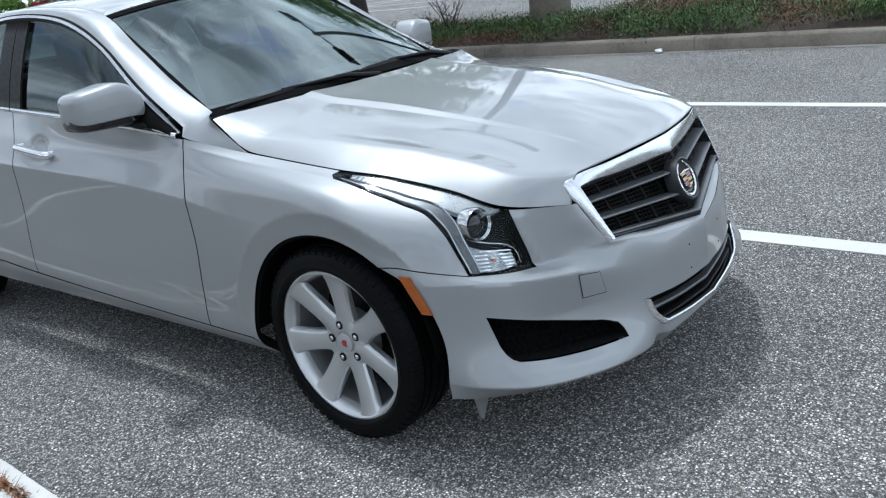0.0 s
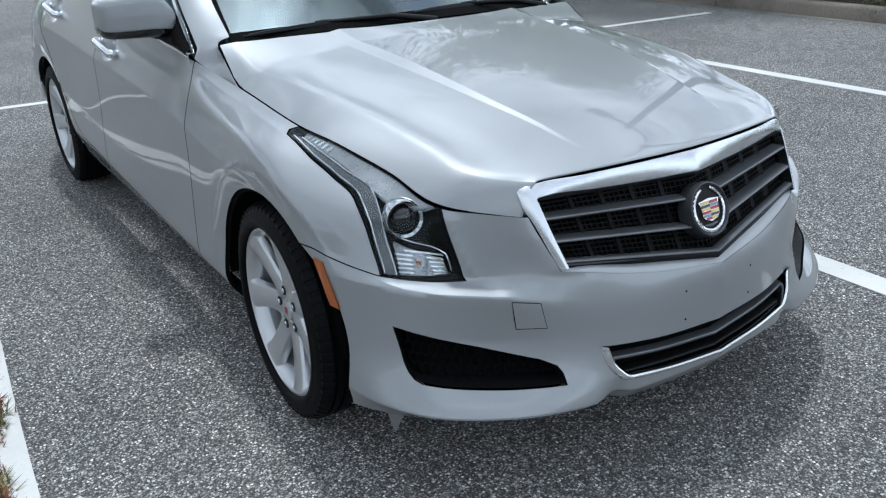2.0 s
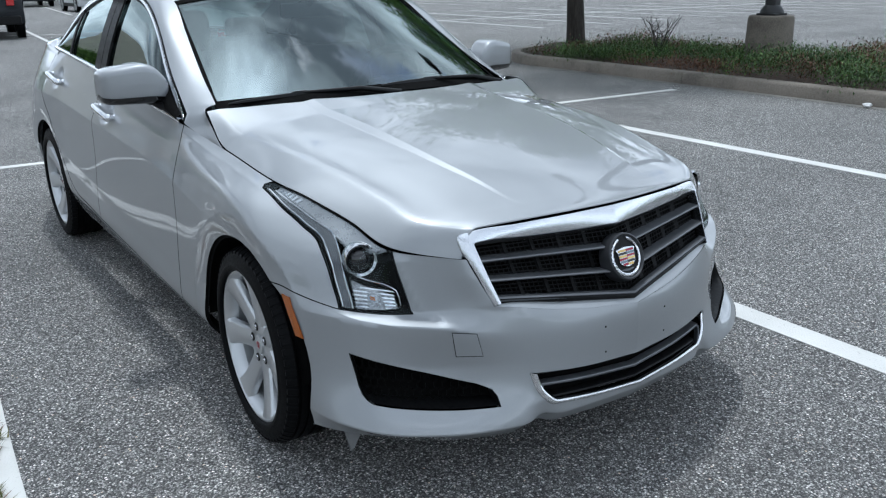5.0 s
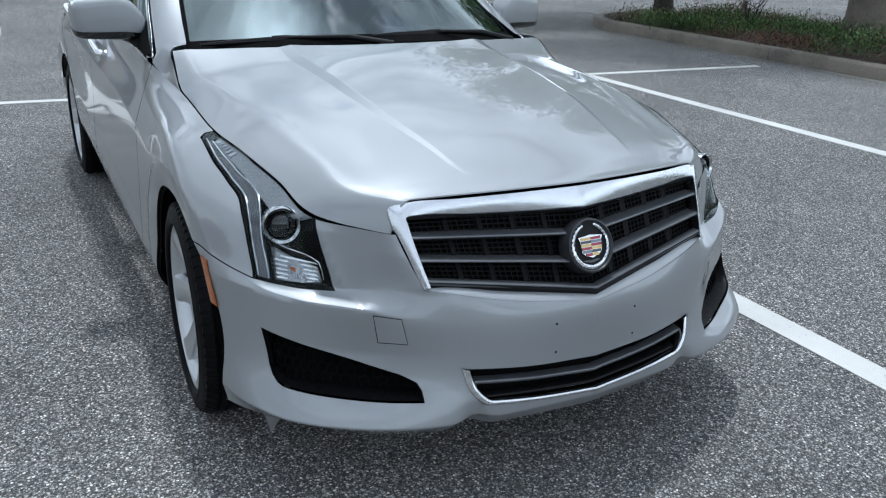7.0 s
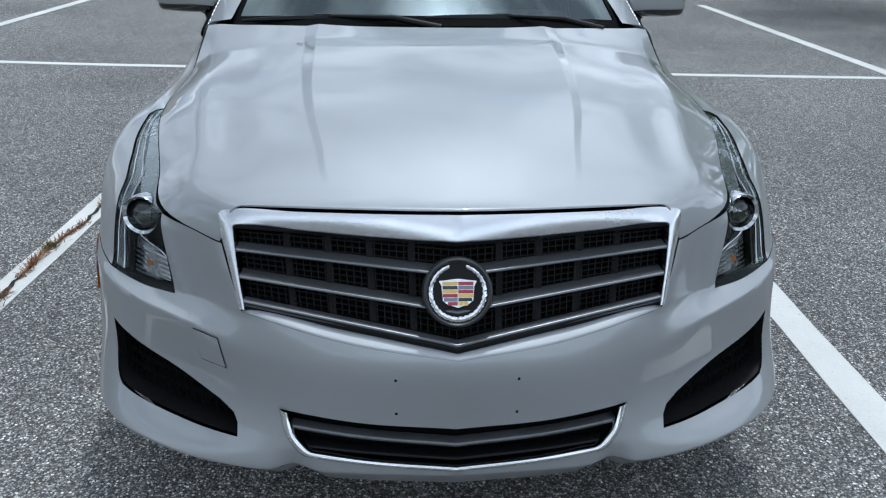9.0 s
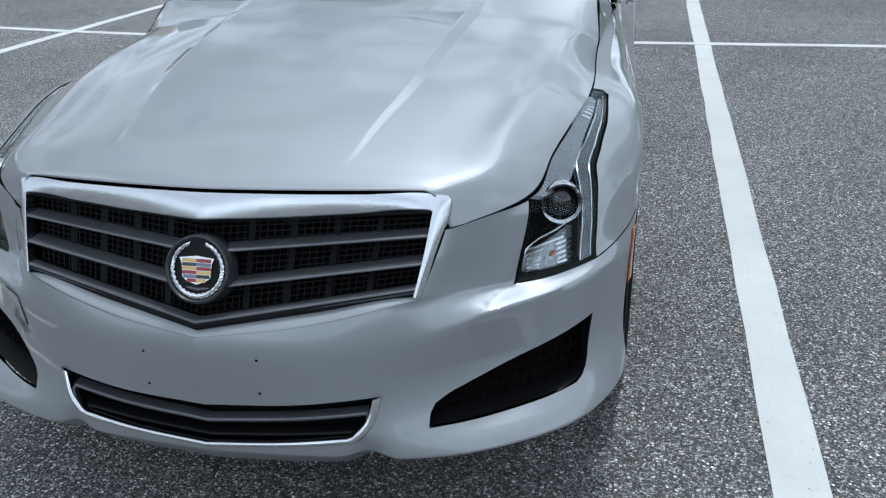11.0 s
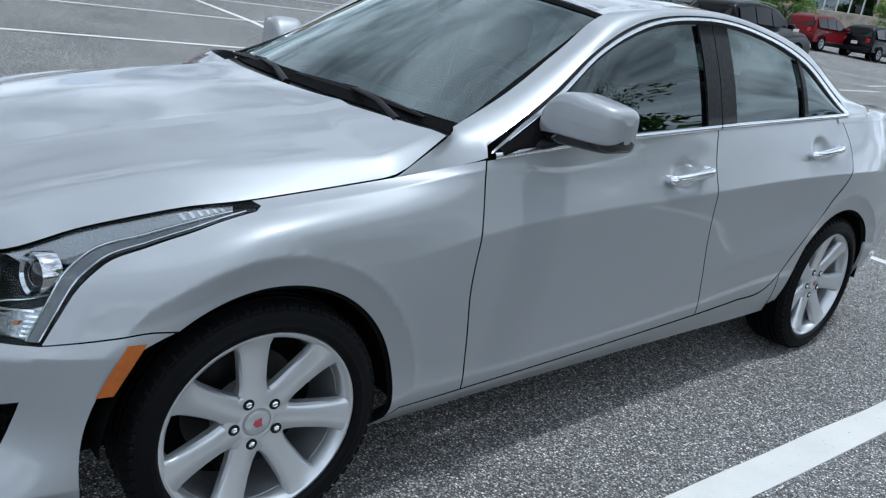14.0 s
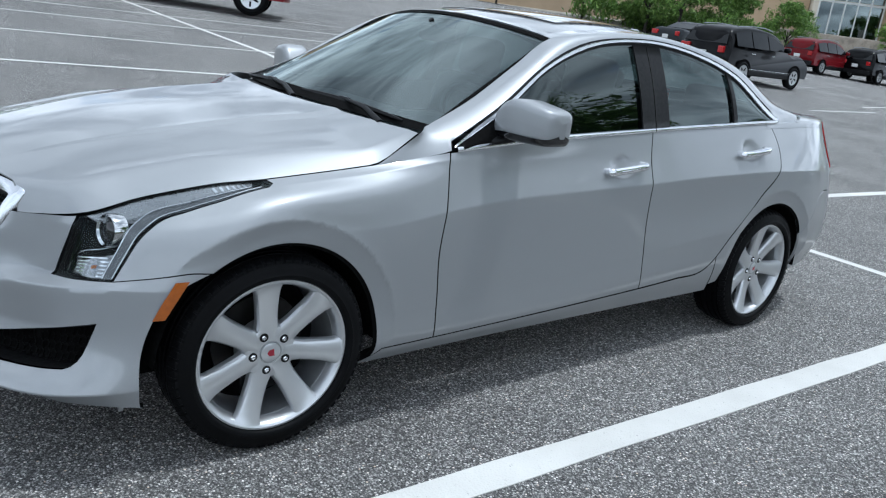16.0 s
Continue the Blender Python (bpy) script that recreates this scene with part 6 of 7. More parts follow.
def sprigs(name, mat, centres, per, size, spread, rng):
    """Many narrow leaf sprays round the given centres, in one mesh."""
    V, F = [], []
    for cx, cy, cz in centres:
        for _ in range(per):
            a, tilt = rng.uniform(0, 6.283), rng.uniform(.15, 1.15)
            d = np.array((math.cos(a) * math.cos(tilt), math.sin(a) * math.cos(tilt), math.sin(tilt)))
            p = np.array((cx, cy, cz)) + np.array([rng.gauss(0, spread), rng.gauss(0, spread), rng.gauss(0, spread * .5)])
            s = np.cross(d, (0, 0, 1))
            s = s / (np.linalg.norm(s) + 1e-6)
            L, w = size * rng.uniform(.6, 1.5), size * rng.uniform(.10, .2)
            k = len(V)
            up = np.array((0, 0, w * .5))
            V += [tuple(p), tuple(p + d * L * .5 + s * w + up), tuple(p + d * L), tuple(p + d * L * .5 - s * w + up)]
            F += [(k, k + 1, k + 2), (k, k + 2, k + 3)]
    return mesh_of(V, F, smooth=False)


rng = random.Random(5)
green, dry = [], []
for _ in range(900):
    x = rng.uniform(-8.3, 12)
    d = rng.uniform(.22, 3.1)
    h = .22 + .16 * noise.noise(Vector((x * .8, d * .9, 3))) + (.10 if x > -4 else 0)
    (dry if noise.noise(Vector((x * .55, d * 1.1, 9))) + rng.uniform(-.12, .12) > (.16 if x > -5.5 else .02) else green).append((x, KERB_Y + d + K * x, max(.12, h)))
tagged(part("juniper_shrubs", sprigs("j", JUNIPER, green, 230, .048, .15, rng), JUNIPER), "low spreading green juniper shrubs in the bed", "shrub", kind="stuff")
tagged(part("dry_shrubs", sprigs("d", DRY, dry, 200, .045, .14, rng), DRY), "browned dry juniper patches among the green", "shrub", kind="stuff")


def bare_bush(x, y):
    b = new("bare_bush")
    b.location = (x, y, .2)
    tagged(b, "thin bare twiggy bush among the junipers", "bush")
    r = random.Random(3)
    for k in range(9):
        a = r.uniform(0, 6.28)
        p = Vector((0, 0, 0))
        run, rad = [tuple(p)], [.010]
        for s in range(5):
            p = p + Vector((math.cos(a) * .06 + r.uniform(-.04, .04), math.sin(a) * .06 + r.uniform(-.04, .04), .10 + r.uniform(0, .03)))
            run.append(tuple(p))
            rad.append(.009 - s * .0015)
        part("twig", tube(run, rad, 5), BARK, b)
        for m in range(3):
            q = Vector(run[2 + m])
            part("twig", tube([tuple(q), tuple(q + Vector((r.uniform(-.12, .12), r.uniform(-.12, .12), r.uniform(.05, .14)))), tuple(q + Vector((r.uniform(-.2, .2), r.uniform(-.2, .2), r.uniform(.1, .2))))], [.005, .004, .002], 4), BARK, b)


bare_bush(-6.4, 8.6)


def litter(x, y):
    bm = bmesh.new()
    bmesh.ops.create_icosphere(bm, subdivisions=2, radius=.05)
    for v in bm.verts:
        v.co *= 1 + .5 * noise.noise(v.co * 30)
        v.co.z = v.co.z * .5 + .025
    ob = part("litter", bm, plain("white_paper", (.75, .74, .72), .8))
    ob.location = (x, y, 0.003)
    tagged(ob, "crumpled white paper litter by the kerb", "litter")


litter(-2.3, 7.22)


def light_pole(x, y, z0=0.0, base=True, tall=9.0):
    p = new("lamp_post")
    p.location = (x, y, z0)
    tagged(p, "dark square car-park lamp post on a stained round concrete base", "lamp post", "lamp posts")
    if base:
        part("concrete_base", lathe([(0.0, .72), (.285, .72), (.302, .705), (.31, .67), (.325, .0)], 40, "z"), concrete_material("base_concrete", (.155, .135, .11)), p, "round concrete base")
        part("base_plate", box_bm(-.15, .15, -.15, .15, .72, .75, .01), LAMP_PAINT, p)
        part("base_cover", lathe([(.095, .86), (.12, .84), (.155, .79), (.165, .75)], 24, "z"), LAMP_PAINT, p)
    part("pole", joined(box_bm(-.078, .078, -.078, .078, .74 if base else 0, tall, .02)), LAMP_PAINT, p)
    part("arm", joined(box_bm(-1.0, 1.0, -.04, .04, tall - .25, tall - .17, .01)), LAMP_PAINT, p)
    for s in (-1, 1):
        part("lamp_head", box_bm(s * 1.15 - .35, s * 1.15 + .35, -.22, .22, tall - .3, tall - .12, .04), LAMP_PAINT, p)
    return p


light_pole(-4.75, 9.0, .12)
light_pole(-43.0, 19.2, 0, False)
light_pole(-74.0, 8.0, 0, False)


# ---- trees ----
def leaf_crown(seed, radius, height, count, leaf):
    """A crown of leaf clumps with gaps and a ragged outline."""
    r = random.Random(seed)
    V, F = [], []
    clumps = []
    for _ in range(64):
        a, h = r.uniform(0, 6.283), r.random() ** .8
        rr = radius * (1 - .45 * h) * math.sqrt(r.uniform(.12, 1))
        clumps.append((rr * math.cos(a), rr * math.sin(a), height * (h * .92), r.uniform(.35, .8) * radius * .34))
    for _ in range(count):
        cx, cy, cz, cr = r.choice(clumps)
        d = Vector((r.gauss(0, 1), r.gauss(0, 1), r.gauss(0, .55))).normalized() * cr * r.uniform(.35, 1.1)
        p = Vector((cx, cy, cz)) + d
        n = Vector((r.gauss(0, 1), r.gauss(0, 1), r.gauss(.6, .8))).normalized()
        t = n.orthogonal().normalized()
        t.rotate(Matrix.Rotation(r.uniform(0, 6.28), 3, n))
        b = n.cross(t)
        L, w = leaf * r.uniform(.7, 1.5), leaf * r.uniform(.28, .5)
        k = len(V)
        V += [tuple(p - t * L), tuple(p + b * w + n * w * .2), tuple(p + t * L), tuple(p - b * w + n * w * .2)]
        F += [(k, k + 1, k + 2), (k, k + 2, k + 3)]
    return mesh_of(V, F, smooth=False)


def tree(x, y, z, trunk_h, trunk_r, crown_me, crown_z, limbs=6, seed=1, reach=2.2, label="young broad-leaved tree with a dark trunk"):
    t = new("tree")
    t.location = (x, y, z)
    tagged(t, label, "tree", "car park trees")
    r = random.Random(seed)
    lean = (r.uniform(-.05, .05), r.uniform(-.05, .05))
    run = [(lean[0] * h, lean[1] * h, h) for h in np.linspace(-.1, trunk_h, 8)]
    part("trunk", tube(run, [trunk_r * (1.25 if i == 0 else 1.08 - .06 * i) for i in range(8)], 12), BARK, t)
    for k in range(limbs):
        a = 6.283 * k / limbs + r.uniform(-.4, .4)
        z0 = trunk_h * r.uniform(.80, 1.0)
        pts = [(lean[0] * z0, lean[1] * z0, z0 - .05)]
        L = reach * r.uniform(.7, 1.1)
        for s in (.3, .6, 1):
            pts.append((math.cos(a) * L * s * .8 + r.uniform(-.1, .1), math.sin(a) * L * s * .8 + r.uniform(-.1, .1), z0 + L * s * .9))
        part("limb", tube(pts, [trunk_r * .55, trunk_r * .4, trunk_r * .26, trunk_r * .1], 8), BARK, t)
    if crown_me is not None:
        c = part("crown", crown_me, LEAF, t)
        c.location = (0, 0, crown_z)
        c.rotation_euler = (0, 0, r.uniform(0, 6.28))
    return t


CROWNS = [leaf_crown(11, 3.0, 4.2, 9000, .13), leaf_crown(12, 3.4, 4.6, 9000, .14), leaf_crown(13, 2.4, 4.0, 8000, .12)]
NEAR_CROWN = leaf_crown(21, 4.3, 5.0, 30000, .085)
tree(-8.6, 9.0, .18, 1.9, .165, NEAR_CROWN, 1.75, 7, 4, 3.2, "shade tree with a dark ridged trunk in the island")
far = []
for az, d, k, s in ((131.2, 62, 0, .8), (143.5, 64, 1, .8), (138.5, 66, 2, .7), (142.0, 68, 2, .8), (152.3, 44, 1, 1.1), (158.2, 62, 0, .9), (155.0, 70, 2, 1.0), (149.5, 78, 1, 1.0), (146.5, 74, 0, .9), (161.3, 54, 2, 1.15), (163.2, 70, 0, 1.1), (164.6, 58, 1, 1.1), (166.5, 74, 0, 1.1), (168.4, 66, 1, 1.1), (170.0, 78, 2, 1.0), (160.2, 76, 1, 1.2), (157.0, 84, 0, 1.2), (126.5, 70, 0, .9), (121.0, 74, 1, .9), (118.2, 70, 2, .9), (134.6, 78, 2, .9), (115.0, 60, 0, 1.0), (110.0, 66, 1, 1.0), (104.0, 58, 2, 1.0), (98.0, 62, 0, 1.0), (90.0, 55, 1, 1.1)):
    far.append((2.2 + d * math.cos(radians(az)), -1.7 + d * math.sin(radians(az)), k, s))
for az, d, k, s in ((-142.6, 60, 0, .85), (-144.6, 57, 1, .85), (-147.6, 57, 2, .9), (-151.4, 56, 0, .62), (-138.4, 62, 2, .6), (-132.6, 62, 0, .6), (-158.0, 66, 2, .9), (-161.5, 70, 0, .9), (-166.0, 74, 1, 1.0), (-170.0, 80, 0, 1.0), (-128.0, 64, 2, .8)):
    far.append((1.15 + d * math.cos(radians(az)), 2.84 + d * math.sin(radians(az)), k, s))
protos = {}
for i, (x, y, k, s) in enumerate(far):
    z = ground_z(x, y)
    if k not in protos:
        protos[k] = tree(x, y, z, 2.3, .13, CROWNS[k], 1.5, 5, 30 + k, 1.8)
        protos[k].scale = (s, s, s)
    else:
        c = copy_thing(protos[k], pose(x, y, z, 0, 0, (i * 77) % 360))
        c.scale = (s, s, s)

# a wood on the skyline all round, beyond the lot
wood_v, wood_f = [], []
r = random.Random(8)
for k in range(420):
    a = radians(k * 360 / 420 + r.uniform(-.5, .5))
    d = r.uniform(135, 175)
    cx, cy, h = d * math.cos(a), d * math.sin(a), r.uniform(7, 13)
    z0 = ground_z(cx, cy)
    for _ in range(150):
        p = Vector((cx + r.gauss(0, 3.2), cy + r.gauss(0, 3.2), z0 + h * r.random() ** .7))
        n = Vector((r.gauss(0, 1), r.gauss(0, 1), r.gauss(.4, .6))).normalized()
        t = n.orthogonal().normalized()
        b = n.cross(t)
        s = r.uniform(.3, .75)
        i = len(wood_v)
        wood_v += [tuple(p - t * s), tuple(p + b * s * .6), tuple(p + t * s), tuple(p - b * s * .6)]
        wood_f += [(i, i + 1, i + 2), (i, i + 2, i + 3)]
tagged(part("distant_wood", mesh_of(wood_v, wood_f, smooth=False), LEAF), "distant green woodland edge round the car park", "woodland", kind="stuff")

# ---- grass bank beyond the far bays ----
def grass_material():
    m, t, b = material("rough_grass")
    v = coords(t)
    n = noise_node(t, v, .09, 5.0, .6)
    f = noise_node(t, v, 3.0, 5.0, .7)
    col = ramp(t, n, (.34, (.075, .036, .016)), (.44, (.075, .056, .018)), (.53, (.055, .070, .018)), (.70, (.035, .065, .014)))
    put(t, mixed(t, 1.0, col, ramp(t, f, (.3, .45), (.7, 1.45)), "MULTIPLY"), b.inputs["Base Color"])
    b.inputs["Roughness"].default_value = .95
    bump(t, f, 1.0, .15, b)
    return m


GRASS = grass_material()
bv, bf = [], []
na, nd = 70, 14
for i in range(na + 1):
    a = radians(84 + 66 * i / na)
    for j in range(nd + 1):
        k = j / nd
        d = 68 + 45 * k + 5 * noise.noise(Vector((i * .12, 0, 0)))
        h = 9.5 * (k * k * (3 - 2 * k)) * min(1.0, (na - i) / 18) + .4 * noise.noise(Vector((i * .4, j * .7, 2))) * min(1, k * 4)
        bv.append((2.2 + d * math.cos(a), -1.7 + d * math.sin(a), max(.02, h)))
for i in range(na):
    for j in range(nd):
        a = i * (nd + 1) + j
        bf.append((a, a + 1, a + nd + 2, a + nd + 1))
tagged(part("grass_bank", mesh_of(bv, bf), GRASS), "rough grass bank with bare brown earth patches", "bank", kind="structure")


def small_island(x, y, L, w, turn):
    isl = new("traffic_island")
    isl.matrix_world = pose(x, y, ground_z(x, y), 0, 0, turn)
    tagged(isl, "kerbed planted island out in the car park", "traffic island", "far islands")
    def oval(g, z0, z1):
        bm = bmesh.new()
        n = 28
        lo = [bm.verts.new((math.copysign(abs(math.cos(2 * math.pi * k / n)) ** .6, math.cos(2 * math.pi * k / n)) * (L / 2 - g), math.sin(2 * math.pi * k / n) * (w / 2 - g), z0)) for k in range(n)]
        hi = [bm.verts.new((v.co.x, v.co.y, z1)) for v in lo]
        for k in range(n):
            bm.faces.new((lo[k], lo[(k + 1) % n], hi[(k + 1) % n], hi[k]))
        bm.faces.new(hi)
        return bm
    part("kerb_ring", oval(0, 0, .15), CONCRETE, isl)
    part("turf", oval(.18, .1, .26), GRASS, isl)


for az, d, L in ((131.2, 62, 9), (142.2, 65, 7), (152.0, 46, 8), (163.0, 62, 9), (147.5, 78, 10)):
    small_island(2.2 + d * math.cos(radians(az)), -1.7 + d * math.sin(radians(az)), L, 2.6, az + 90)

# further bay lines
for k in range(9):
    painted_line((-15.6, 14.6 + 2.75 * k), (-27.5, 15.6 + 2.75 * k), .11, 1.5)
painted_line((-21.3, 14.0), (-22.2, 38.0), .11, 1.5)
for k in range(7):
    painted_line((-33 - k * .5, 20 + 2.75 * k), (-44 - k * .5, 21 + 2.75 * k), .11, 1.5)
for a, b in (((-28.2, 3.13), (-18.6, 2.36)), ((-58, 9.2), (-39.1, 7.03)), ((-24.9, .3), (-23.5, 4.2)), ((-20.4, -7.8), (-25.2, -8.1)), ((-26.0, -8.9), (-32.5, -9.8)), ((-22.5, -12.2), (-30.0, -12.6)), ((-24.0, -7.0), (-34.0, -7.2)), ((-19.3, -4.1), (-21.3, -4.1)), ((-28.0, -15.2), (-36.0, -15.8))):
    painted_line(a, b, .11, 1.0)

# ---- shop building on the rise ----
STUCCO = plain("tan_stucco", (.46, .34, .22), .9, vary=.08, scale=.6, grain=.4, grain_scale=40)
PALE = plain("pale_stone", (.66, .60, .50), .9, vary=.1, scale=.8)
SHOP_GLASS = glazing("shop_glass", (.22, .28, .29), shine=.08)
FRAME_WHITE = plain("white_frame", (.70, .70, .68), .5, vary=.05)


def shop():
    b = new("shop_building")
    cx, cy = 1.15 + 72 * math.cos(radians(-144)), 2.84 + 72 * math.sin(radians(-144))
    b.matrix_world = pose(cx, cy, ground_z(cx, cy) - .2, 0, 0, 36)      # its front looks along local +x
    tagged(b, "long tan stucco shop with a glazed pale stone entrance", "building")
    part("wall", joined(box_bm(-14, 0, -42, 10.4, 0, 8.5, .05)), STUCCO, b, "plain tan stucco wall")
    part("plinth", box_bm(-.05, .12, -42, 10.4, 0, .7, .03), PALE, b)
    part("coping", box_bm(-14.1, .18, -42.1, 10.4, 8.4, 8.8, .05), PALE, b)
    part("terrace", box_bm(0, 9, 6, 30, -1.5, 1.4, .05), concrete_material("terrace_concrete", (.36, .31, .25)), b, "raised pale pavement")
    part("entrance_wall", box_bm(-6, 1.2, 10.45, 30, 1.4, 11.0, .06), PALE, b, "pale stone entrance block")
    part("pier", box_bm(1.2, 2.6, 15.6, 16.9, 1.4, 9.5, .04), STUCCO, b)
    part("canopy", box_bm(1.1, 4.2, 9.6, 22, 7.4, 7.9, .05), FRAME_WHITE, b, "flat white canopy")
    for k in range(5):
        y0 = 10.9 + k * .92
        part("door_glass", box_bm(1.22, 1.27, y0 + .05, y0 + .87, 1.45, 4.0), SHOP_GLASS, b)
        part("upper_glass", box_bm(1.22, 1.27, y0 + .05, y0 + .87, 4.2, 7.2), SHOP_GLASS, b)
        part("mullion", box_bm(1.2, 1.34, y0 - .05, y0 + .05, 1.4, 7.4), FRAME_WHITE, b)
    part("mullion", box_bm(1.2, 1.34, 15.45, 15.55, 1.4, 7.4), FRAME_WHITE, b)
    for z in (4.08, 5.7):
        part("transom", box_bm(1.2, 1.33, 10.9, 15.5, z - .06, z + .06), FRAME_WHITE, b)
    part("litter_bin", lathe([(0, 2.5), (.3, 2.5), (.34, 2.4), (.32, 1.4)], 20, "z"), FRAME_WHITE, b).location = (6.5, 15.5, 0)
    part("pavement", box_bm(0, 8, -42, 6, .0, .45, .05), concrete_material("pavement_concrete", (.42, .39, .34)), b)


shop()
hedge = []
for k in range(130):
    a = radians(-138 - 12 * r.random() ** .7)
    d = r.uniform(60, 64)
    x, y = 1.15 + d * math.cos(a), 2.84 + d * math.sin(a)
    hedge.append((x, y, ground_z(x, y) + r.uniform(.2, 1.5)))
tagged(part("shop_shrubs", sprigs("h", LEAF, hedge, 60, .5, .45, r), LEAF), "rounded green shrubs before the shop wall", "shrub", kind="stuff")
low_shop = new("far_building")
low_shop.location = (-150, 14, 0)
tagged(low_shop, "low brown building beyond the lot with a pale roof line", "building")
part("wall", box_bm(-8, 0, -24, 6, 0, 5.0, .1), STUCCO, low_shop)
part("roof_band", box_bm(-8.2, .2, -24.2, 6.2, 5.0, 6.6, .1), FRAME_WHITE, low_shop)

for c, rx, ry, turn, a0, a1 in (((-15.3, -.9), 1.0, .5, 20, 0, 300), ((-18.5, -1.7), 1.4, .5, -15, 20, 330), ((-23.6, -2.4), 1.8, .8, 30, 0, 250)):
    tar_seal(c, rx, ry, turn, a0, a1)
# ---- parked cars out in the lot ----
def auto_paint(name, c):
    return car_paint(name, c, 0.0, .3, .15, .1)


PAINTS = {"black": auto_paint("black_auto_paint", (.0015, .0015, .002)), "grey": auto_paint("grey_auto_paint", (.022, .024, .027)), "silver": auto_paint("pale_auto_paint", (.45, .46, .47)), "red": auto_paint("red_auto_paint", (.12, .004, .007)), "white": auto_paint("white_auto_paint", (.72, .72, .71)), "blue": auto_paint("dark_blue_auto_paint", (.006, .010, .02))}
DARK_GLASS = plain("dark_car_glass", (.004, .005, .006), .05, vary=.1)
DARK_GLASS.node_tree.nodes["Principled BSDF"].inputs["Specular IOR Level"].default_value = 0.3
FORMS = {
    # length, width, height; roofline (x, z) from nose to tail at car scale; cabin from belt
    "suv": (4.75, 1.92, 1.72, ((0, .55), (.02, .85), (.06, 1.0), (.27, 1.10), (.40, 1.62), (.52, 1.72), (.80, 1.70), (.93, 1.58), (.985, 1.08), (1, .70), (.99, .40), (.01, .35)), 1.08, (.30, .93)),
    "sedan": (4.75, 1.82, 1.46, ((0, .45), (.015, .68), (.05, .80), (.28, .96), (.43, 1.38), (.54, 1.46), (.68, 1.42), (.83, 1.08), (.97, 1.03), (1, .70), (.99, .35), (.01, .30)), .97, (.31, .82)),
    "van": (5.1, 1.95, 1.78, ((0, .45), (.015, .80), (.05, .95), (.17, 1.10), (.36, 1.70), (.48, 1.78), (.90, 1.76), (.975, 1.62), (.995, 1.05), (1, .60), (.99, .35), (.01, .32)), 1.08, (.20, .965)),
    "pickup": (5.7, 2.0, 1.85, ((0, .60), (.01, 1.0), (.05, 1.12), (.24, 1.18), (.33, 1.75), (.40, 1.85), (.57, 1.84), (.63, 1.22), (.64, 1.22), (.99, 1.20), (1, .60), (.01, .45)), 1.18, (.25, .615)),
}


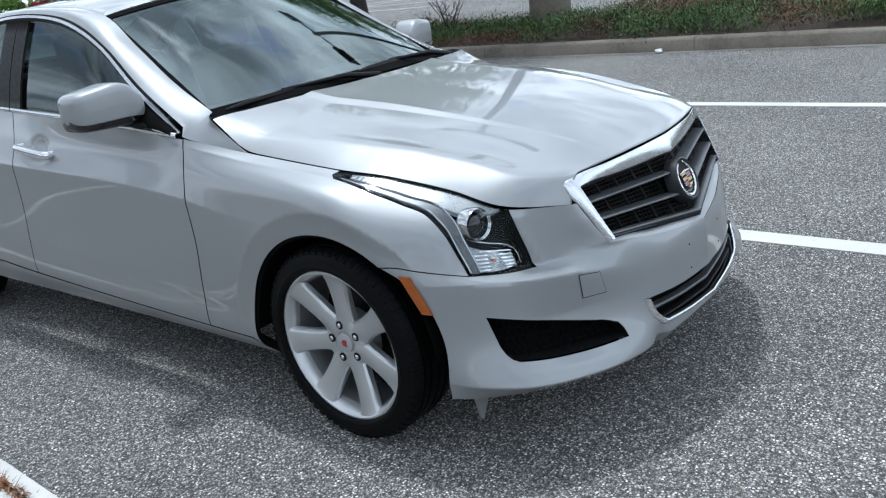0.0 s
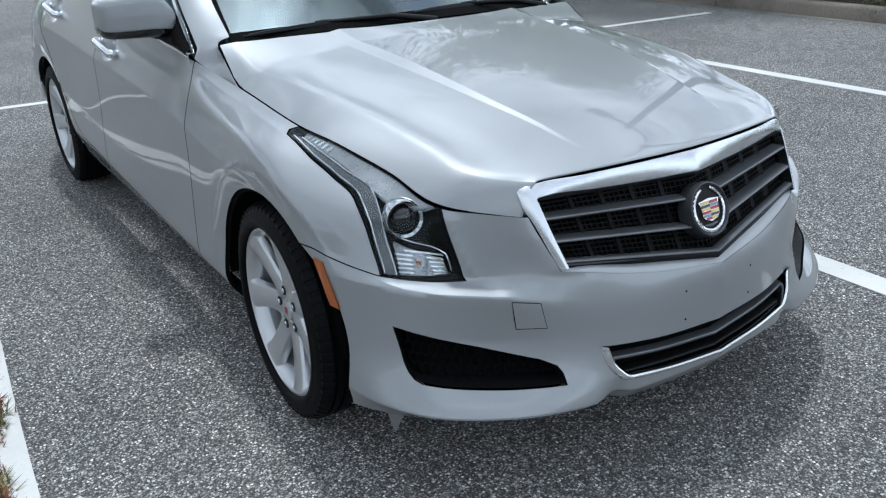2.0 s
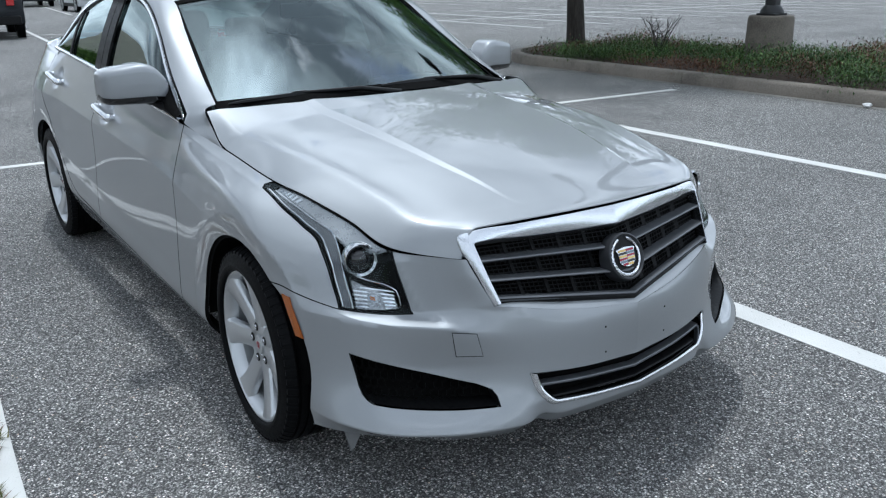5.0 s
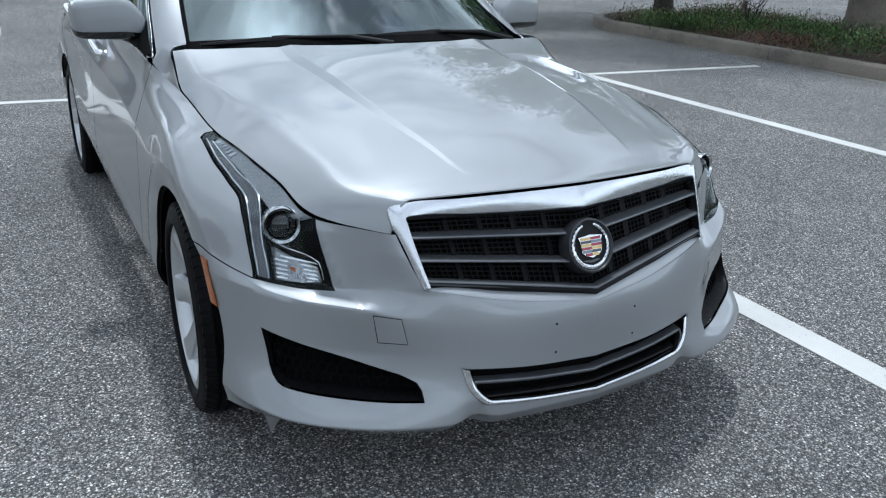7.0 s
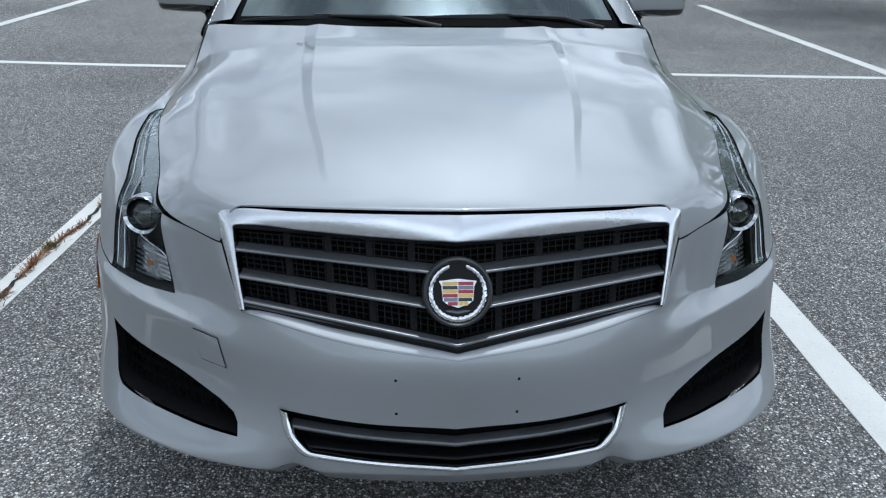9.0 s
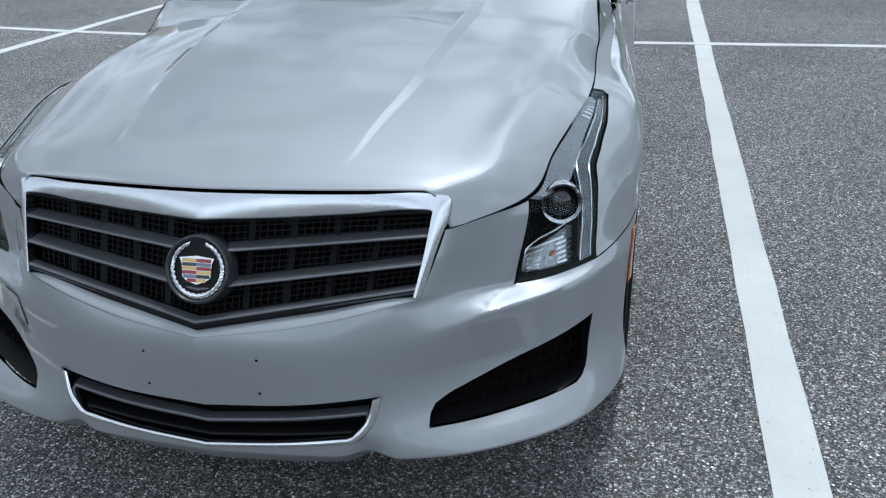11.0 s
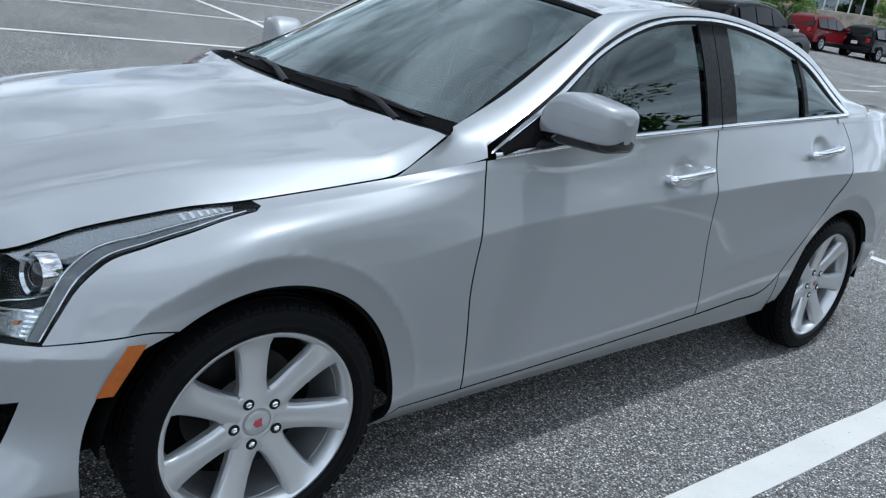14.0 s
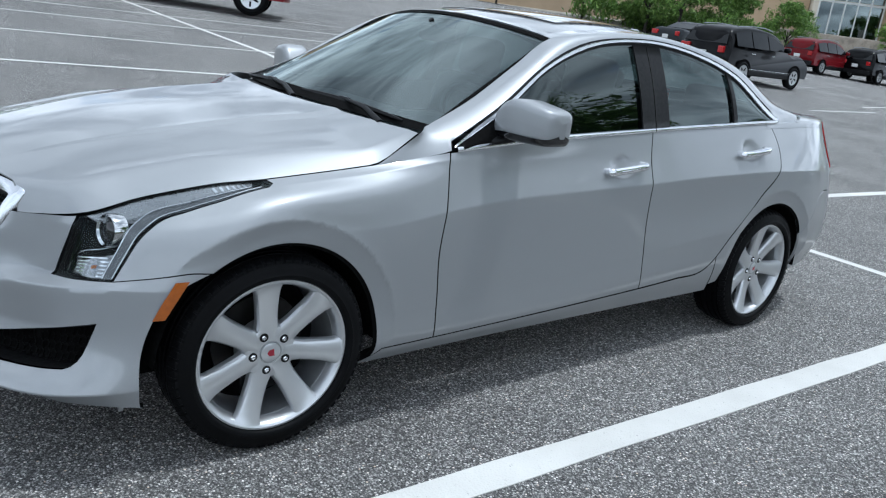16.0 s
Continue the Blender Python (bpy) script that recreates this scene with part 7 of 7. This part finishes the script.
def make_car(form, paint, label):
    L, Wd, H, line, belt, (c0, c1) = FORMS[form]
    upper = np.array(line[:-2], float) * [L, 1]
    run = np.r_[0, np.cumsum(np.linalg.norm(np.diff(upper, axis=0), axis=1))]
    fine = [(p[0] / L, p[1]) for p in along(run, upper, np.linspace(0, run[-1], 44))] + list(line[-2:])
    c = new("parked_car")
    tagged(c, label, "car", "parked cars")
    bm = bmesh.new()
    cols = []
    ys = (-1, -.985, -.94, -.84, -.6, -.3, 0, .3, .6, .84, .94, .985, 1)
    for yk in ys:
        col = []
        for k, z in fine:
            tuck = 1.0 if z <= belt + .02 else 1 - .30 * (z - belt) / (H - belt)
            round_ = .045 * L * (abs(yk) ** 3) * (1 if k < .1 else (-1 if k > .95 else 0))
            zz = z - (.075 * max(0, abs(yk) - .55) ** 2 / .2025 + .03 * max(0, abs(yk) - .93) / .07) * min(1, max(0, z - .6) / .4)
            col.append(bm.verts.new((L / 2 - k * L - round_ * .5, yk * Wd / 2 * tuck, zz)))
        cols.append(col)
    n = len(fine)
    for a, b in zip(cols, cols[1:]):
        for i in range(n):
            bm.faces.new((a[i], b[i], b[(i + 1) % n], a[(i + 1) % n]))
    bm.faces.new(cols[0])
    bm.faces.new(cols[-1][::-1])
    bmesh.ops.recalc_face_normals(bm, faces=bm.faces[:])
    part("body", smooth_bm(bm, 50), PAINTS[paint], c)

    def roof_z(k):
        ks, zs = [p[0] for p in line[:-2]], [p[1] for p in line[:-2]]
        return float(np.interp(k, ks, zs))

    def half(z):
        return Wd / 2 * (1 if z <= belt + .02 else 1 - .30 * (z - belt) / (H - belt))
    # side windows
    for s in (-1, 1):
        cuts = np.linspace(c0 + .05, c1 - .02, 4 if form != "pickup" else 3)
        for a, b in zip(cuts, cuts[1:]):
            top_a, top_b = max(belt + .06, roof_z(a) - .10), max(belt + .06, roof_z(b) - .10)
            a2, b2 = a + .006, b - .006
            q = [(L / 2 - a2 * L, s * (half(belt + .04) + .006), belt + .04), (L / 2 - b2 * L, s * (half(belt + .04) + .006), belt + .04), (L / 2 - b2 * L, s * (half(top_b) + .006), top_b), (L / 2 - a2 * L, s * (half(top_a) + .006), top_a)]
            wb = bmesh.new()
            f = [wb.verts.new(p) for p in q]
            g = [wb.verts.new((p[0], p[1] - s * .012, p[2])) for p in q]
            wb.faces.new(f)
            for i in range(4):
                wb.faces.new((f[i], f[(i + 1) % 4], g[(i + 1) % 4], g[i]))
            bmesh.ops.recalc_face_normals(wb, faces=wb.faces[:])
            part("side_window", wb, DARK_GLASS, c)
        for k in (.19, .80):
            tyre_ = lathe([(.20, -.10), (.30, -.11), (.34, -.08), (.345, 0), (.34, .08), (.30, .105), (.22, .10), (.215, .07)], 28)
            w = part("wheel", tyre_, RUBBER, c, "black tyre on an alloy rim")
            w.matrix_basis = pose(L / 2 - k * L, s * (Wd / 2 - .085), .345)
            rim = lathe([(.0, s * .098), (.05, s * .102), (.06, s * .090), (.16, s * .098), (.20, s * .108), (.232, s * .112), (.236, s * .06)], 24)
            part("rim", rim, ALLOY, w)
            hub = lathe([(.0, .0), (.40, .0), (.40, -.01)], 28)
            well = part("wheel_arch", hub, LINER, c)
            well.matrix_basis = pose(L / 2 - k * L, s * (Wd / 2 + .003), .36)
            for q in range(5):
                slot = box_bm(.07, .19, -.006, .006, -.022, .022, .004, 1)
                bmesh.ops.rotate(slot, cent=(0, 0, 0), matrix=Matrix.Rotation(radians(72 * q + 20), 3, "Y"), verts=slot.verts[:])
                bmesh.ops.translate(slot, vec=(0, s * .0995, 0), verts=slot.verts[:])
                part("rim_slot", slot, LINER, w)
        part("tail_lamp", box_bm(-L / 2 - .005, -L / 2 + .12, s * Wd / 2 * .66 - .12, s * Wd / 2 * .66 + .22 * (1 if s > 0 else .3), belt - .22, belt - .02, .02), RED_LENS, c, "red tail lamp")
        part("headlamp", box_bm(L / 2 - .16, L / 2 + .004, s * Wd / 2 * .66 - .16, s * Wd / 2 * .66 + .16, belt - .36, belt - .22, .02), WHITE_LENS, c)
        part("sill_cladding", box_bm(-L * .27, L * .26, s * (Wd / 2 - .03) - .045, s * (Wd / 2 - .03) + .045, .27, .44, .03), BLACK, c)
        part("side_strip", box_bm(-L * .25, L * .25, s * (Wd / 2 + .008) - .008, s * (Wd / 2 + .008) + .008, .455, .48, .003), BRIGHT, c, "thin chrome strip")
        for hx in (-.02, .22):
            part("door_handle", box_bm(-hx * L - .10, -hx * L + .08, s * (Wd / 2 + .012) - .014, s * (Wd / 2 + .012) + .014, belt - .16, belt - .125, .01), BRIGHT, c)
        mir = smooth_bm(box_bm(L / 2 - (c0 + .07) * L - .08, L / 2 - (c0 + .07) * L + .10, s * (Wd / 2 + .11) - .10, s * (Wd / 2 + .11) + .10, belt + .03, belt + .19, .05, 3))
        part("door_mirror", mir, PAINTS[paint], c)
    def screen(i, j, name):
        (ka, za), (kb, zb) = line[i], line[j]
        pts = []
        for k, z, w in ((ka + (kb - ka) * .08, za + (zb - za) * .08, .86), (ka + (kb - ka) * .90, za + (zb - za) * .90, .84)):
            pts.append((L / 2 - k * L, half(z) * w, z))
        off = np.cross(np.array(pts[1]) - np.array(pts[0]), (0, 1, 0))
        off = off / np.linalg.norm(off)
        if off[2] < 0:
            off = -off
        sb = bmesh.new()
        f = [sb.verts.new(Vector(p) + Vector(off) * .012) for p in (pts[0], pts[1], (pts[1][0], -pts[1][1], pts[1][2]), (pts[0][0], -pts[0][1], pts[0][2]))]
        g = [sb.verts.new(v.co - Vector(off) * .03) for v in f]
        sb.faces.new(f)
        for q in range(4):
            sb.faces.new((f[q], f[(q + 1) % 4], g[(q + 1) % 4], g[q]))
        bmesh.ops.recalc_face_normals(sb, faces=sb.faces[:])
        part(name, sb, DARK_GLASS, c)
    if form == "suv":
        screen(3, 4, "windscreen"), screen(7, 8, "rear_window")
        for s in (-1, 1):
            part("roof_rail", tube([(L / 2 - k * L, s * Wd / 2 * .66, roof_z(k) + .05) for k in (.45, .55, .7, .86)], .02, 6), SATIN, c)
    elif form == "sedan":
        screen(3, 4, "windscreen"), screen(6, 7, "rear_window")
    elif form == "van":
        screen(3, 4, "windscreen"), screen(7, 8, "rear_window")
    else:
        screen(3, 4, "windscreen"), screen(6, 7, "rear_window")
        part("bed_cover", box_bm(-L / 2 + .08, L / 2 - .66 * L, -Wd / 2 * .88, Wd / 2 * .88, 1.20, 1.25, .01), BLACK, c, "black bed cover")
    part("rear_bumper", box_bm(-L / 2 - .03, -L / 2 + .1, -Wd / 2 * .9, Wd / 2 * .9, .38, .60, .03), BLACK if form != "pickup" else CHROME, c)
    part("number_plate", box_bm(-L / 2 - .012, -L / 2 + .02, -.16, .16, belt - .36, belt - .20, .005), FRAME_WHITE, c)
    part("grille", box_bm(L / 2 - .08, L / 2 + .01, -.42, .42, belt - .42, belt - .26, .02), BLACK, c)
    return c


def polar(eye, az, d):
    return eye[0] + d * math.cos(radians(az)), eye[1] + d * math.sin(radians(az))


A, B = (2.2, -1.7), (1.15, 2.84)
LOT_CARS = (
    ("suv", "grey", A, 173.1, 27.0, 176, "dark grey SUV with red tail lamps and roof rails"),
    ("sedan", "silver", A, 167.0, 47.0, 0, "pale silver saloon driving lane side, facing out"),
    ("suv", "grey", A, 170.2, 60.0, 2, "dark grey SUV parked facing out"),
    ("pickup", "black", A, 172.8, 48.0, 172, "black pickup seen from behind"),
    ("pickup", "black", A, 161.2, 55.0, 165, "black pickup with a chrome rear bumper"),
    ("sedan", "black", A, 163.8, 56.0, 170, "black saloon under the trees"),
    ("suv", "white", A, 167.3, 70.0, 10, "white SUV under the trees"),
    ("sedan", "grey", A, 165.6, 70.0, 10, "dark grey saloon under the trees"),
    ("suv", "silver", A, 164.2, 72.0, 10, "silver SUV under the trees"),
    ("suv", "white", A, 175.0, 82.0, 60, "white SUV far down the lane"),
    ("pickup", "red", A, 152.8, 42.0, 60, "red pickup with a black bed cover"),
    ("van", "red", A, 122.3, 56.0, 30, "dark red minivan parked across the bays"),
    ("sedan", "black", A, 118.4, 57.0, 34, "black saloon beside the red minivan"),
    ("pickup", "white", A, 156.6, 84.0, 40, "white pickup in the distance"),
    ("suv", "black", B, -149.2, 29.5, 177, "black SUV with chrome-spoked wheels and red tail lamps"),
    ("suv", "red", B, -153.6, 49.0, 177, "dark red SUV beside the shop lane"),
    ("suv", "black", B, -156.8, 51.0, 177, "black SUV parked in the row before the shop"),
    ("sedan", "grey", B, -146.0, 42.0, 177, "grey saloon parked in the row before the shop"),
    ("suv", "red", B, -112.6, 21.0, 150, "bright red car parked across the bays"),
    ("suv", "black", B, -162.0, 52.0, 177, "black SUV parked in the row before the shop"),
    ("suv", "black", B, -165.0, 52.0, 177, "black SUV parked in the row before the shop"),
    ("sedan", "silver", B, -168.0, 52.0, 177, "silver saloon parked in the row before the shop"),
    ("suv", "blue", B, -171.0, 52.0, 177, "dark blue SUV parked in the row before the shop"),
)
kinds = {}
for form, paint, eye, az, d, heading, label in LOT_CARS:
    x, y = polar(eye, az, d)
    m = pose(x, y, ground_z(x, y), 0, 0, heading)
    if (form, paint) in kinds:
        made = copy_thing(kinds[(form, paint)], m)
    else:
        made = kinds[(form, paint)] = make_car(form, paint, label)
        made.matrix_world = m
    made["label"] = label
